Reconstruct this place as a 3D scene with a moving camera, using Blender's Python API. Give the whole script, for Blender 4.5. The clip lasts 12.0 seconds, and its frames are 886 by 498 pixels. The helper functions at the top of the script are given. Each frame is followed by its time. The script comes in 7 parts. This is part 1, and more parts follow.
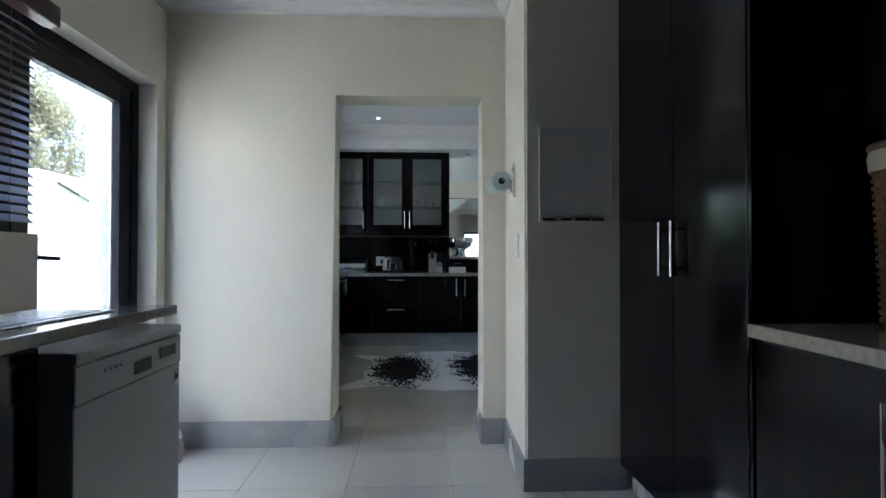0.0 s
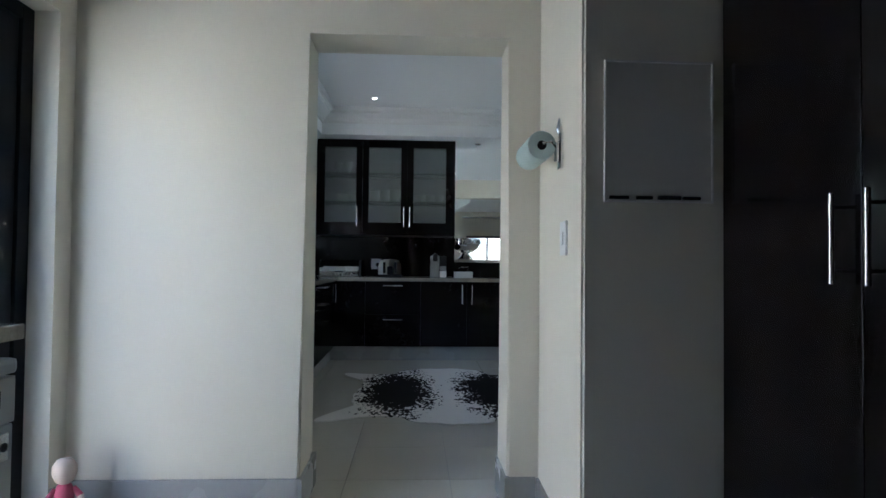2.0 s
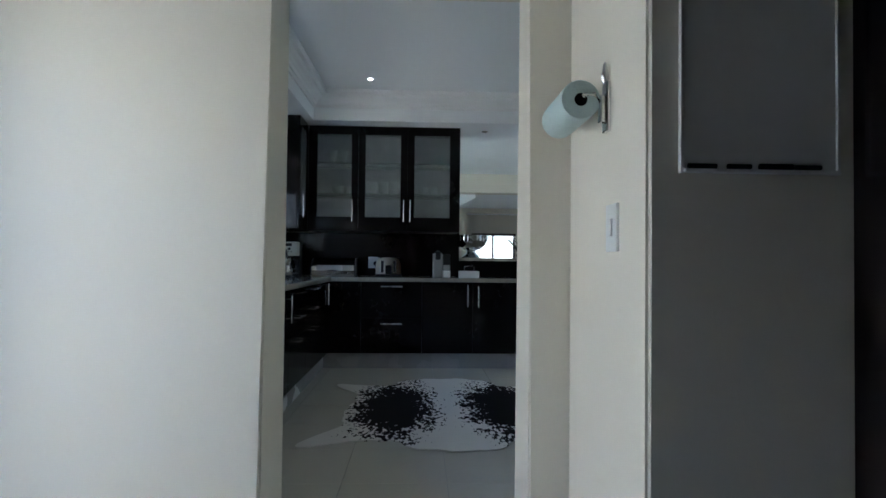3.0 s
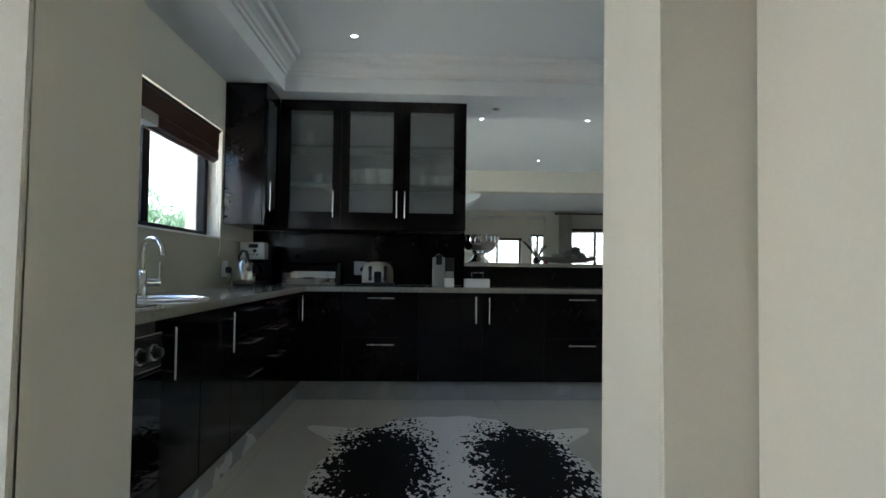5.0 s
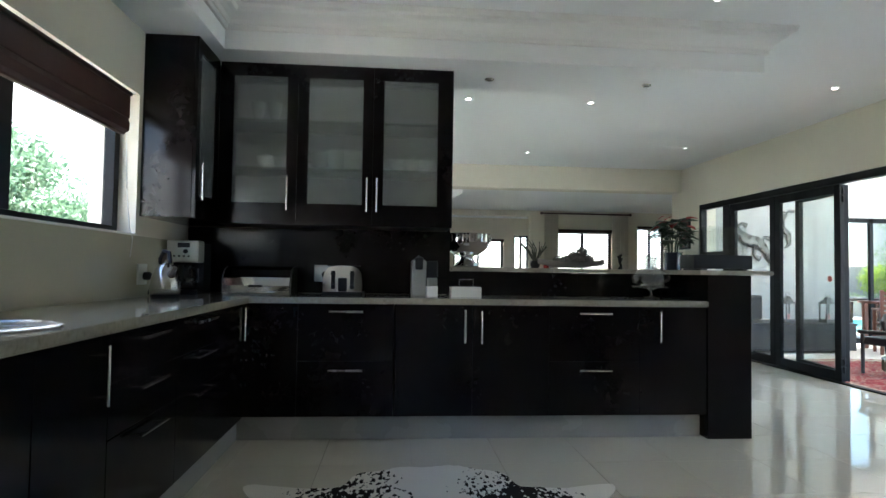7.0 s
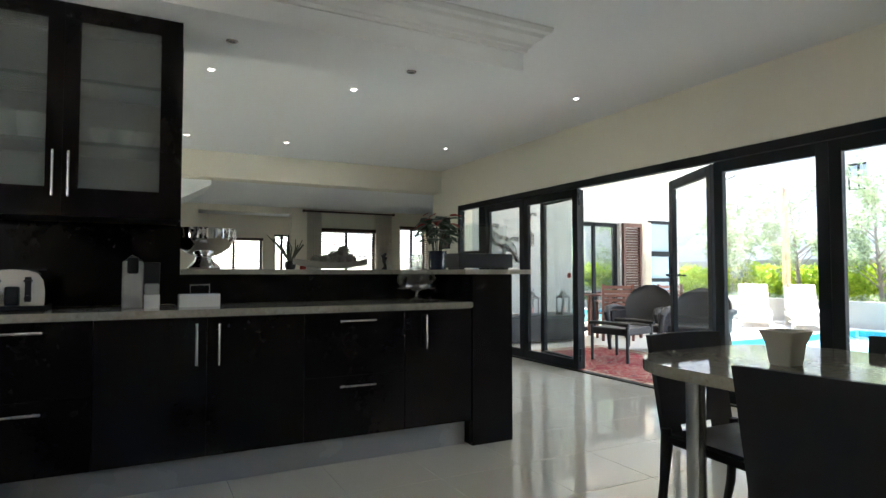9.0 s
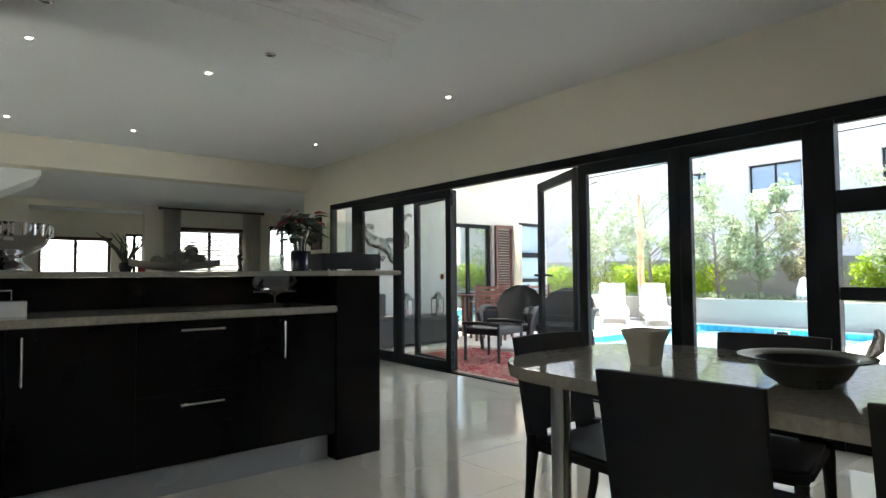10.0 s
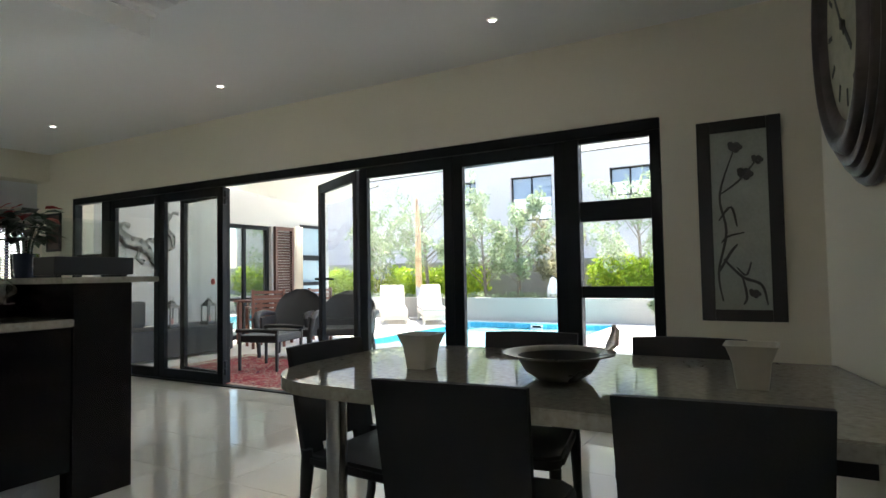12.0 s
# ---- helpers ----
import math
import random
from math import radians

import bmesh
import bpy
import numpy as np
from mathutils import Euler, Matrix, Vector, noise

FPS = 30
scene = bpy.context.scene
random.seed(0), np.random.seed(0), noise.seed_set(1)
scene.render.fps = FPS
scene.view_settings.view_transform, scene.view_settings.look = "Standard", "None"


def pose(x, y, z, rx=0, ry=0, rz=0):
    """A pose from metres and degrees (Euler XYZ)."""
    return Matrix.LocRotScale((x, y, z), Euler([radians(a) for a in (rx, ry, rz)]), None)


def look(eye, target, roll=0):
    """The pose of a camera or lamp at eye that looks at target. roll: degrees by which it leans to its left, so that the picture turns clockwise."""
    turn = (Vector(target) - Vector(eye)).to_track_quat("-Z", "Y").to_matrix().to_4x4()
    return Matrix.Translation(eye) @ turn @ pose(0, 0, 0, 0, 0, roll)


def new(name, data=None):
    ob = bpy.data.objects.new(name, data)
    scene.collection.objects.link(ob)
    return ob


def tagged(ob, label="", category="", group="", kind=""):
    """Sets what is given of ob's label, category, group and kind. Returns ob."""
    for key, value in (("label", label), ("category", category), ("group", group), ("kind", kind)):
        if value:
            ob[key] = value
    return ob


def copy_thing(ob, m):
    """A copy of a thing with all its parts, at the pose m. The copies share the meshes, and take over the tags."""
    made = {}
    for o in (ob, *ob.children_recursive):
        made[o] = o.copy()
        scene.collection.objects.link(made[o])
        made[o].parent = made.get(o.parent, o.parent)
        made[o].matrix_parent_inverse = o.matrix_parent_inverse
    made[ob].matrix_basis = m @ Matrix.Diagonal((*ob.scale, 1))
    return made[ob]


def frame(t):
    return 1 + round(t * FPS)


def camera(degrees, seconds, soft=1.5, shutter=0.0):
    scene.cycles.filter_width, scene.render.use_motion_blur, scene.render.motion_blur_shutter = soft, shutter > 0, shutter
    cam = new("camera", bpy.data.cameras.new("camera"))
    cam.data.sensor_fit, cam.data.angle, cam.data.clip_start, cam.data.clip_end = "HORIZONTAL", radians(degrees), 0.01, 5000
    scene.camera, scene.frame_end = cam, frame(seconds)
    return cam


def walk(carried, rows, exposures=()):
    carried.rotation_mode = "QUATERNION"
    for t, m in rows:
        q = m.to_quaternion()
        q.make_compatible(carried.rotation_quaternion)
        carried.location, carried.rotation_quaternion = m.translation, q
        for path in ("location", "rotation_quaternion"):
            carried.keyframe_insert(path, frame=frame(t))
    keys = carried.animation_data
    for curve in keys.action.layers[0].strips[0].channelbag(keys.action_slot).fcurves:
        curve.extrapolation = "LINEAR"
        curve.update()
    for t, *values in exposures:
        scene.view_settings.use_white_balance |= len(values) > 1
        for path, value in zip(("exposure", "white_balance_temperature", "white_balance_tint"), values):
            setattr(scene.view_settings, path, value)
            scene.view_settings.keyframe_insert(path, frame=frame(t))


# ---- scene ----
cam = camera(74.5, 12.0)
PATH = [
    (0, (0.009, -0.127, 1.089), (0.107, 1.871, 1.119), 0.0),
    (0.5, (0.013, 0.063, 1.077), (0.111, 2.06, 1.111), 0.2),
    (1, (0.022, 0.268, 1.068), (0.115, 2.266, 1.103), 0.2),
    (1.5, (0.001, 0.538, 1.082), (0.095, 2.536, 1.121), 0.4),
    (2, (0.006, 0.792, 1.057), (0.104, 2.789, 1.107), 0.6),
    (2.5, (0.034, 1.059, 1.064), (0.126, 3.056, 1.103), 0.3),
    (3, (0.042, 1.363, 1.06), (0.125, 3.361, 1.104), 0.6),
    (5, (0.073, 2.485, 1.051), (0.155, 4.482, 1.118), 0.7),
    (5.5, (0.076, 2.752, 1.052), (0.159, 4.749, 1.118), 0.8),
    (6, (0.088, 3.024, 1.058), (0.166, 5.021, 1.125), 0.9),
    (6.5, (0.065, 3.259, 1.08), (0.152, 5.256, 1.15), 0.9),
    (6.7, (0.067, 3.32, 1.078), (0.174, 5.316, 1.149), 0.9),
    (8.5, (0.231, 3.848, 1.102), (0.937, 5.718, 1.181), 0.2),
    (9, (0.274, 3.916, 1.087), (1.194, 5.69, 1.167), -0.0),
    (9.5, (0.35, 3.979, 1.08), (1.471, 5.634, 1.166), -0.2),
    (10, (0.45, 4.051, 1.082), (1.715, 5.598, 1.167), -0.4),
    (10.5, (0.492, 4.087, 1.085), (1.881, 5.524, 1.171), -0.5),
    (11, (0.523, 4.105, 1.086), (2.049, 5.395, 1.172), -0.8),
    (11.5, (0.534, 4.103, 1.089), (2.187, 5.223, 1.175), -0.9),
    (12, (0.537, 4.098, 1.092), (2.275, 5.085, 1.176), -1.0),
]
EXPOSURES = [(0.0, 3.05, 5350, 13), (1.0, 3.0, 5350, 14), (2.5, 2.97, 5280, 14), (3.2, 2.93, 5350, 13), (5.0, 3.02, 5780, 11), (6.5, 3.48, 5900, 11), (8.5, 3.32, 6300, 13), (9.5, 3.0, 6380, 13), (12.0, 2.65, 6500, 14)]
walk(cam, [(t, look(eye, target, roll)) for t, eye, target, roll in PATH], EXPOSURES)

# ---- world and sun ----
world = bpy.data.worlds.new("sky")
scene.world = world
world.use_nodes = True
wn = world.node_tree
sky = wn.nodes.new("ShaderNodeTexSky")
sky.sky_type, sky.sun_disc = "NISHITA", False
sky.sun_elevation, sky.sun_rotation = radians(70), radians(84)
wn.links.new(sky.outputs[0], wn.nodes["Background"].inputs[0])
wn.nodes["Background"].inputs[1].default_value = 0.15
sun_data = bpy.data.lights.new("sun", "SUN")
sun_data.energy, sun_data.angle, sun_data.color = 5.0, radians(0.5), (1.0, 0.95, 0.86)
sun = new("sun", sun_data)
SUN_DIR = Vector((math.cos(radians(70)) * math.sin(radians(84)), math.cos(radians(70)) * math.cos(radians(84)), math.sin(radians(70))))
sun.matrix_world = look(SUN_DIR * 30, (0, 0, 0))


# ---- materials ----
def mat(name, color, rough=0.5, metal=0.0, vary=0.06, scale=3.0, fine=60.0, bump=0.0, coat=0.0, rough_vary=0.08, stretch=(1, 1, 1), per_object=0.0):
    """Principled paint with broad and fine variation in colour, roughness and relief."""
    m = bpy.data.materials.new(name)
    m.use_nodes = True
    nt = m.node_tree
    b = nt.nodes["Principled BSDF"]
    b.inputs["Metallic"].default_value = metal
    b.inputs["Coat Weight"].default_value = coat
    tc = nt.nodes.new("ShaderNodeNewGeometry")
    mp = nt.nodes.new("ShaderNodeMapping")
    mp.inputs["Scale"].default_value = stretch
    nt.links.new(tc.outputs["Position"], mp.inputs[0])
    n1 = nt.nodes.new("ShaderNodeTexNoise")
    n1.inputs["Scale"].default_value, n1.inputs["Detail"].default_value = scale, 4
    n2 = nt.nodes.new("ShaderNodeTexNoise")
    n2.inputs["Scale"].default_value, n2.inputs["Detail"].default_value = fine, 3
    for n in (n1, n2):
        nt.links.new(mp.outputs[0], n.inputs["Vector"])
    mix = nt.nodes.new("ShaderNodeMath")
    mix.operation = "MULTIPLY_ADD"
    nt.links.new(n2.outputs[0], mix.inputs[0])
    mix.inputs[1].default_value = 0.45
    nt.links.new(n1.outputs[0], mix.inputs[2])
    val = nt.nodes.new("ShaderNodeMapRange")
    val.inputs["From Min"].default_value, val.inputs["From Max"].default_value = 0.35, 1.1
    val.inputs["To Min"].default_value, val.inputs["To Max"].default_value = 1 - vary, 1 + vary
    nt.links.new(mix.outputs[0], val.inputs[0])
    last = val.outputs[0]
    if per_object:
        info = nt.nodes.new("ShaderNodeObjectInfo")
        r = nt.nodes.new("ShaderNodeMapRange")
        r.inputs["To Min"].default_value, r.inputs["To Max"].default_value = 1 - per_object, 1 + per_object
        nt.links.new(info.outputs["Random"], r.inputs[0])
        mu = nt.nodes.new("ShaderNodeMath")
        mu.operation = "MULTIPLY"
        nt.links.new(last, mu.inputs[0])
        nt.links.new(r.outputs[0], mu.inputs[1])
        last = mu.outputs[0]
    hsv = nt.nodes.new("ShaderNodeHueSaturation")
    hsv.inputs["Color"].default_value = (*color, 1)
    nt.links.new(last, hsv.inputs["Value"])
    nt.links.new(hsv.outputs[0], b.inputs["Base Color"])
    rr = nt.nodes.new("ShaderNodeMapRange")
    rr.inputs["From Min"].default_value, rr.inputs["From Max"].default_value = 0.3, 0.7
    rr.inputs["To Min"].default_value, rr.inputs["To Max"].default_value = max(0.02, rough - rough_vary), min(1, rough + rough_vary)
    nt.links.new(n1.outputs[0], rr.inputs[0])
    nt.links.new(rr.outputs[0], b.inputs["Roughness"])
    if bump:
        bp = nt.nodes.new("ShaderNodeBump")
        bp.inputs["Strength"].default_value, bp.inputs["Distance"].default_value = bump, 0.004
        nt.links.new(n2.outputs[0], bp.inputs["Height"])
        nt.links.new(bp.outputs[0], b.inputs["Normal"])
    return m


def ramp_on(m, noise_scale, stops, detail=6.0, rough=None, stretch=(1, 1, 1), distortion=0.0):
    """Colours m by a noise through a ramp of (place, colour) stops."""
    nt = m.node_tree
    b = nt.nodes["Principled BSDF"]
    tc = nt.nodes.new("ShaderNodeNewGeometry")
    mp = nt.nodes.new("ShaderNodeMapping")
    mp.inputs["Scale"].default_value = stretch
    n = nt.nodes.new("ShaderNodeTexNoise")
    n.inputs["Scale"].default_value, n.inputs["Detail"].default_value, n.inputs["Distortion"].default_value = noise_scale, detail, distortion
    r = nt.nodes.new("ShaderNodeValToRGB")
    while len(r.color_ramp.elements) < len(stops):
        r.color_ramp.elements.new(0.5)
    for e, (p, c) in zip(r.color_ramp.elements, stops):
        e.position, e.color = p, (*c, 1)
    nt.links.new(tc.outputs["Position"], mp.inputs[0])
    nt.links.new(mp.outputs[0], n.inputs["Vector"])
    nt.links.new(n.outputs[0], r.inputs[0])
    nt.links.new(r.outputs[0], b.inputs["Base Color"])
    return m


def glass(name, color=(1, 1, 1), rough=0.0, mixed=0.035):
    """A clear pane: light goes through, with a mirror-like share that grows at grazing angles."""
    m = bpy.data.materials.new(name)
    m.use_nodes = True
    nt = m.node_tree
    nt.nodes.remove(nt.nodes["Principled BSDF"])
    out = nt.nodes["Material Output"]
    tr = nt.nodes.new("ShaderNodeBsdfTransparent")
    tr.inputs[0].default_value = (*color, 1)
    gl = nt.nodes.new("ShaderNodeBsdfGlossy")
    gl.inputs["Roughness"].default_value = rough
    lw = nt.nodes.new("ShaderNodeLayerWeight")
    lw.inputs[0].default_value = 0.5
    pw = nt.nodes.new("ShaderNodeMath")
    pw.operation = "POWER"
    pw.inputs[1].default_value = 4.0
    nt.links.new(lw.outputs["Facing"], pw.inputs[0])
    fr = nt.nodes.new("ShaderNodeMath")
    fr.operation = "MULTIPLY_ADD"
    fr.inputs[1].default_value, fr.inputs[2].default_value = 0.6, mixed
    nt.links.new(pw.outputs[0], fr.inputs[0])
    mx = nt.nodes.new("ShaderNodeMixShader")
    nt.links.new(fr.outputs[0], mx.inputs[0])
    nt.links.new(tr.outputs[0], mx.inputs[1])
    nt.links.new(gl.outputs[0], mx.inputs[2])
    nt.links.new(mx.outputs[0], out.inputs[0])
    return m


def glow(name, color, strength):
    m = bpy.data.materials.new(name)
    m.use_nodes = True
    b = m.node_tree.nodes["Principled BSDF"]
    b.inputs["Base Color"].default_value = (*color, 1)
    b.inputs["Emission Color"].default_value = (*color, 1)
    b.inputs["Emission Strength"].default_value = strength
    return m


M_WALL = mat("cream_wall_paint", (0.74, 0.69, 0.575), 0.75, vary=0.035, scale=1.2, fine=140, bump=0.06)
M_CEIL = mat("white_ceiling_paint", (0.83, 0.835, 0.82), 0.8, vary=0.02, scale=0.8, fine=90, bump=0.04)
M_TRIM = mat("white_moulding_paint", (0.80, 0.79, 0.76), 0.6, vary=0.03)
M_TILE = mat("polished_cream_tile", (0.66, 0.625, 0.53), 0.055, vary=0.035, scale=1.1, fine=35, rough_vary=0.02, per_object=0.015)
M_GROUT = mat("grey_grout", (0.48, 0.46, 0.41), 0.85, vary=0.12, fine=200)
M_SKIRT = mat("grey_tile_skirting", (0.40, 0.39, 0.37), 0.25, vary=0.06, per_object=0.04)
M_BLACK = mat("espresso_cabinet_gloss", (0.008, 0.006, 0.006), 0.15, vary=0.05, scale=2, fine=30, rough_vary=0.004)
M_BLACK.node_tree.nodes["Principled BSDF"].inputs["Specular IOR Level"].default_value = 0.24
M_BLACK2 = mat("espresso_carcass", (0.009, 0.007, 0.007), 0.45, vary=0.2)
M_STEEL = mat("brushed_steel", (0.62, 0.61, 0.59), 0.26, 1.0, vary=0.08, scale=4, fine=150, stretch=(1, 1, 0.08))
M_CHROME = mat("polished_chrome", (0.75, 0.75, 0.76), 0.06, 1.0, vary=0.03, rough_vary=0.02)
M_GRANITE = mat("cream_granite", (0.42, 0.39, 0.33), 0.06, vary=0.2, rough_vary=0.02)
ramp_on(M_GRANITE, 55, [(0.28, (0.28, 0.25, 0.20)), (0.42, (0.345, 0.315, 0.255)), (0.56, (0.375, 0.345, 0.28)), (0.72, (0.42, 0.39, 0.325))], detail=10, distortion=0.2)
M_ALU = mat("black_powder_coated_aluminium", (0.010, 0.011, 0.013), 0.5, vary=0.15, fine=200)
M_ALU.node_tree.nodes["Principled BSDF"].inputs["Specular IOR Level"].default_value = 0.16
M_GLASS = glass("clear_glass", (0.93, 0.95, 0.945))
M_FROST = mat("frosted_glass", (0.70, 0.75, 0.73), 0.16, vary=0.05, rough_vary=0.02)
M_FROST.node_tree.nodes["Principled BSDF"].inputs["Transmission Weight"].default_value = 0.85
M_WOODBLIND = mat("red_brown_blind_wood", (0.055, 0.020, 0.014), 0.35, vary=0.35, scale=3, fine=60, stretch=(1, 0.15, 1))
M_PLASTIC_BLACK = mat("matt_black_plastic", (0.014, 0.014, 0.015), 0.45, vary=0.1)
M_PLASTIC_BLACK.node_tree.nodes["Principled BSDF"].inputs["Specular IOR Level"].default_value = 0.3
M_WHITE_PLASTIC = mat("white_plastic", (0.75, 0.75, 0.72), 0.35, vary=0.03)
M_PATIO = mat("pale_patio_paving", (0.66, 0.62, 0.55), 0.8, vary=0.12, scale=0.8, fine=30, bump=0.2)
M_PLASTER = mat("white_outdoor_plaster", (0.80, 0.785, 0.75), 0.85, vary=0.05, scale=0.6, fine=40, bump=0.2)
M_PLASTER2 = mat("grey_outdoor_plaster", (0.33, 0.32, 0.30), 0.85, vary=0.1, scale=0.7, fine=40, bump=0.2)
M_BULB = glow("lit_downlight", (1.0, 0.93, 0.82), 9.0)


# ---- mesh helpers ----
def box(bm, x0, x1, y0, y1, z0, z1, bevel=0.0, m=None):
    a = bmesh.ops.create_cube(bm, size=1, matrix=Matrix.LocRotScale(((x0 + x1) / 2, (y0 + y1) / 2, (z0 + z1) / 2), None, (abs(x1 - x0), abs(y1 - y0), abs(z1 - z0))))
    verts = a["verts"]
    if m:
        bmesh.ops.transform(bm, matrix=m, verts=verts)
    if bevel:
        old = set(bm.faces) - {f for v in verts for f in v.link_faces}
        edges = list({e for v in verts for e in v.link_edges})
        bmesh.ops.bevel(bm, geom=edges, offset=bevel, segments=2, affect="EDGES", profile=0.6)
        for f in bm.faces:
            if f not in old:
                f.smooth = False
    return bm


def B(*a, bevel=0.0, m=None):
    return box(bmesh.new(), *a, bevel=bevel, m=m)


def rod(bm, p0, p1, r0, r1=None, seg=12):
    p0, p1 = Vector(p0), Vector(p1)
    d = p1 - p0
    m = Matrix.Translation((p0 + p1) / 2) @ d.to_track_quat("Z", "Y").to_matrix().to_4x4()
    made = bmesh.ops.create_cone(bm, cap_ends=True, segments=seg, radius1=r0, radius2=r0 if r1 is None else r1, depth=d.length, matrix=m)
    for f in {f for v in made["verts"] for f in v.link_faces}:
        f.smooth = True
    return bm


def lathe(bm, profile, seg=24, center=(0, 0), sx=1.0, sy=1.0, m=None):
    """Turns (radius, height) pairs round the z axis."""
    rings = []
    for r, z in profile:
        ring = []
        for i in range(seg):
            a = 2 * math.pi * i / seg
            v = Vector((center[0] + sx * r * math.cos(a), center[1] + sy * r * math.sin(a), z))
            ring.append(bm.verts.new(m @ v if m else v))
        rings.append(ring)
    for a, b in zip(rings, rings[1:]):
        for i in range(seg):
            j = (i + 1) % seg
            bm.faces.new((a[i], a[j], b[j], b[i])).smooth = True
    for ring, flip in ((rings[0], True), (rings[-1], False)):
        bm.faces.new(list(reversed(ring)) if flip else ring)
    return bm


def tube(bm, pts, r, seg=10):
    """A round bar through the points, radius r or one for each point."""
    pts = [Vector(p) for p in pts]
    rs = r if isinstance(r, (list, tuple)) else [r] * len(pts)
    rings = []
    for i, p in enumerate(pts):
        d = (pts[min(i + 1, len(pts) - 1)] - pts[max(i - 1, 0)]).normalized()
        q = d.to_track_quat("Z", "Y")
        rings.append([bm.verts.new(p + q @ Vector((rs[i] * math.cos(2 * math.pi * k / seg), rs[i] * math.sin(2 * math.pi * k / seg), 0))) for k in range(seg)])
    for a, b in zip(rings, rings[1:]):
        best = min(range(seg), key=lambda s: (a[0].co - b[s].co).length)
        for k in range(seg):
            bm.faces.new((a[k], a[(k + 1) % seg], b[(k + 1 + best) % seg], b[(k + best) % seg])).smooth = True
    bm.faces.new(list(reversed(rings[0])))
    bm.faces.new(rings[-1])
    return bm


def prism(bm, outline, z0, z1):
    """An upright prism over an outline of (x, y)."""
    lo = [bm.verts.new((x, y, z0)) for x, y in outline]
    hi = [bm.verts.new((x, y, z1)) for x, y in outline]
    n = len(outline)
    for i in range(n):
        bm.faces.new((lo[i], lo[(i + 1) % n], hi[(i + 1) % n], hi[i]))
    bm.faces.new(list(reversed(lo)))
    bm.faces.new(hi)
    return bm


def round_rims(bm, offset, segments=2):
    """Rounds the level edges of a slab."""
    bmesh.ops.bevel(bm, geom=[e for e in bm.edges if abs(e.verts[0].co.z - e.verts[1].co.z) < 1e-5], offset=offset, segments=segments, affect="EDGES")
    for f in bm.faces:
        f.smooth = False
    return bm


def mesh_of(name, bm, material, smooth=False):
    bmesh.ops.recalc_face_normals(bm, faces=bm.faces)
    me = bpy.data.meshes.new(name)
    bm.to_mesh(me)
    bm.free()
    me.materials.append(material)
    flags = [True] * len(me.polygons) if smooth else [p.use_smooth for p in me.polygons]
    if any(flags):
        me.set_sharp_from_angle(angle=radians(50))
    me.polygons.foreach_set("use_smooth", flags)
    return me


def part(name, bm, material, parent, label="", at=None, smooth=False):
    ob = new(name, mesh_of(name, bm, material, smooth))
    ob.parent = parent
    if at is not None:
        ob.matrix_local = at if isinstance(at, Matrix) else Matrix.Translation(at)
    return tagged(ob, label)


def thing(name, loc, label, category, group="", rz=0.0):
    ob = new(name)
    ob.empty_display_size = 0.1
    ob.matrix_world = pose(*loc, 0, 0, rz)
    return tagged(ob, label, category, group)


def solo(name, bm, material, label, category, group="", at=(0, 0, 0), kind="", smooth=False):
    ob = new(name, mesh_of(name, bm, material, smooth))
    ob.location = at
    return tagged(ob, label, category, group, kind)


def struct(name, bm, material, label="", category=""):
    return tagged(new(name, mesh_of(name, bm, material)), label, category, "", "structure")


def join_boxes(*boxes, bevel=0.0):
    bm = bmesh.new()
    for b in boxes:
        box(bm, *b, bevel=bevel)
    return bm


# ---- large structure ----
X_L, X_LO = -1.40, -1.66          # long outer wall beside scullery and kitchen
X_S, X_SO = -1.42, -1.68          # its scullery stretch stands a little further out
X_R, X_RO = 4.54, 4.80            # wall of the folding doors
CEIL = 2.71
SC = 2.58                         # scullery ceiling

struct("floor", join_boxes((-1.73, 4.62, -3.0, 12.5, -0.12, -0.006), (-1.73, 7.2, 12.5, 16.2, -0.12, -0.006), (-1.73, 3.57, 16.2, 18.2, -0.12, -0.006)), M_GROUT, "grey grout bed under polished floor tiles", "floor")

struct("wall_west", join_boxes(
    (X_SO, X_S, -3.0, 0.9, 0, 2.9), (X_SO, X_S, 0.9, 2.16, 0, 1.18), (X_SO, X_S, 0.9, 3.175, 2.05, 2.9), (X_SO, X_S, 3.175, 3.55, 0, 2.9),
    (X_LO, X_L, 3.55, 3.95, 0, 2.9), (X_LO, X_L, 3.95, 6.86, 0, 1.25), (X_LO, X_L, 3.95, 6.86, 2.06, 2.9), (X_LO, X_L, 6.86, 8.5, 0, 2.9), (X_LO, X_L, 8.5, 11.7, 2.2, 2.9), (X_LO, X_L, 11.7, 18.2, 0, 2.9), (X_LO, X_L, 8.5, 11.7, 0, 0.3)),
    M_WALL, "cream painted wall with kitchen window and back door openings", "wall")
bm = bmesh.new()
ring = [[bm.verts.new((x, y, z)) for x, z in ((X_S, 0), (-0.466, 0), (-0.462, 2.048), (0.416, 2.052), (0.410, 0), (1.75, 0), (1.75, 2.9), (X_S, 2.9))] for y in (3.285, 3.55)]
for a in range(8):
    bm.faces.new((ring[0][a], ring[0][(a + 1) % 8], ring[1][(a + 1) % 8], ring[1][a]))
bm.faces.new(ring[0])
bm.faces.new(list(reversed(ring[1])))
lip = [e for e in bm.edges if all(v in ring[0][1:5] for v in e.verts)]
bmesh.ops.bevel(bm, geom=lip, offset=0.012, segments=3, affect="EDGES")
box(bm, X_L, -0.472, 3.551, 3.635, 0, 2.9)
struct("wall_doorway", bm, M_WALL, "cream painted wall with an open doorway", "wall")
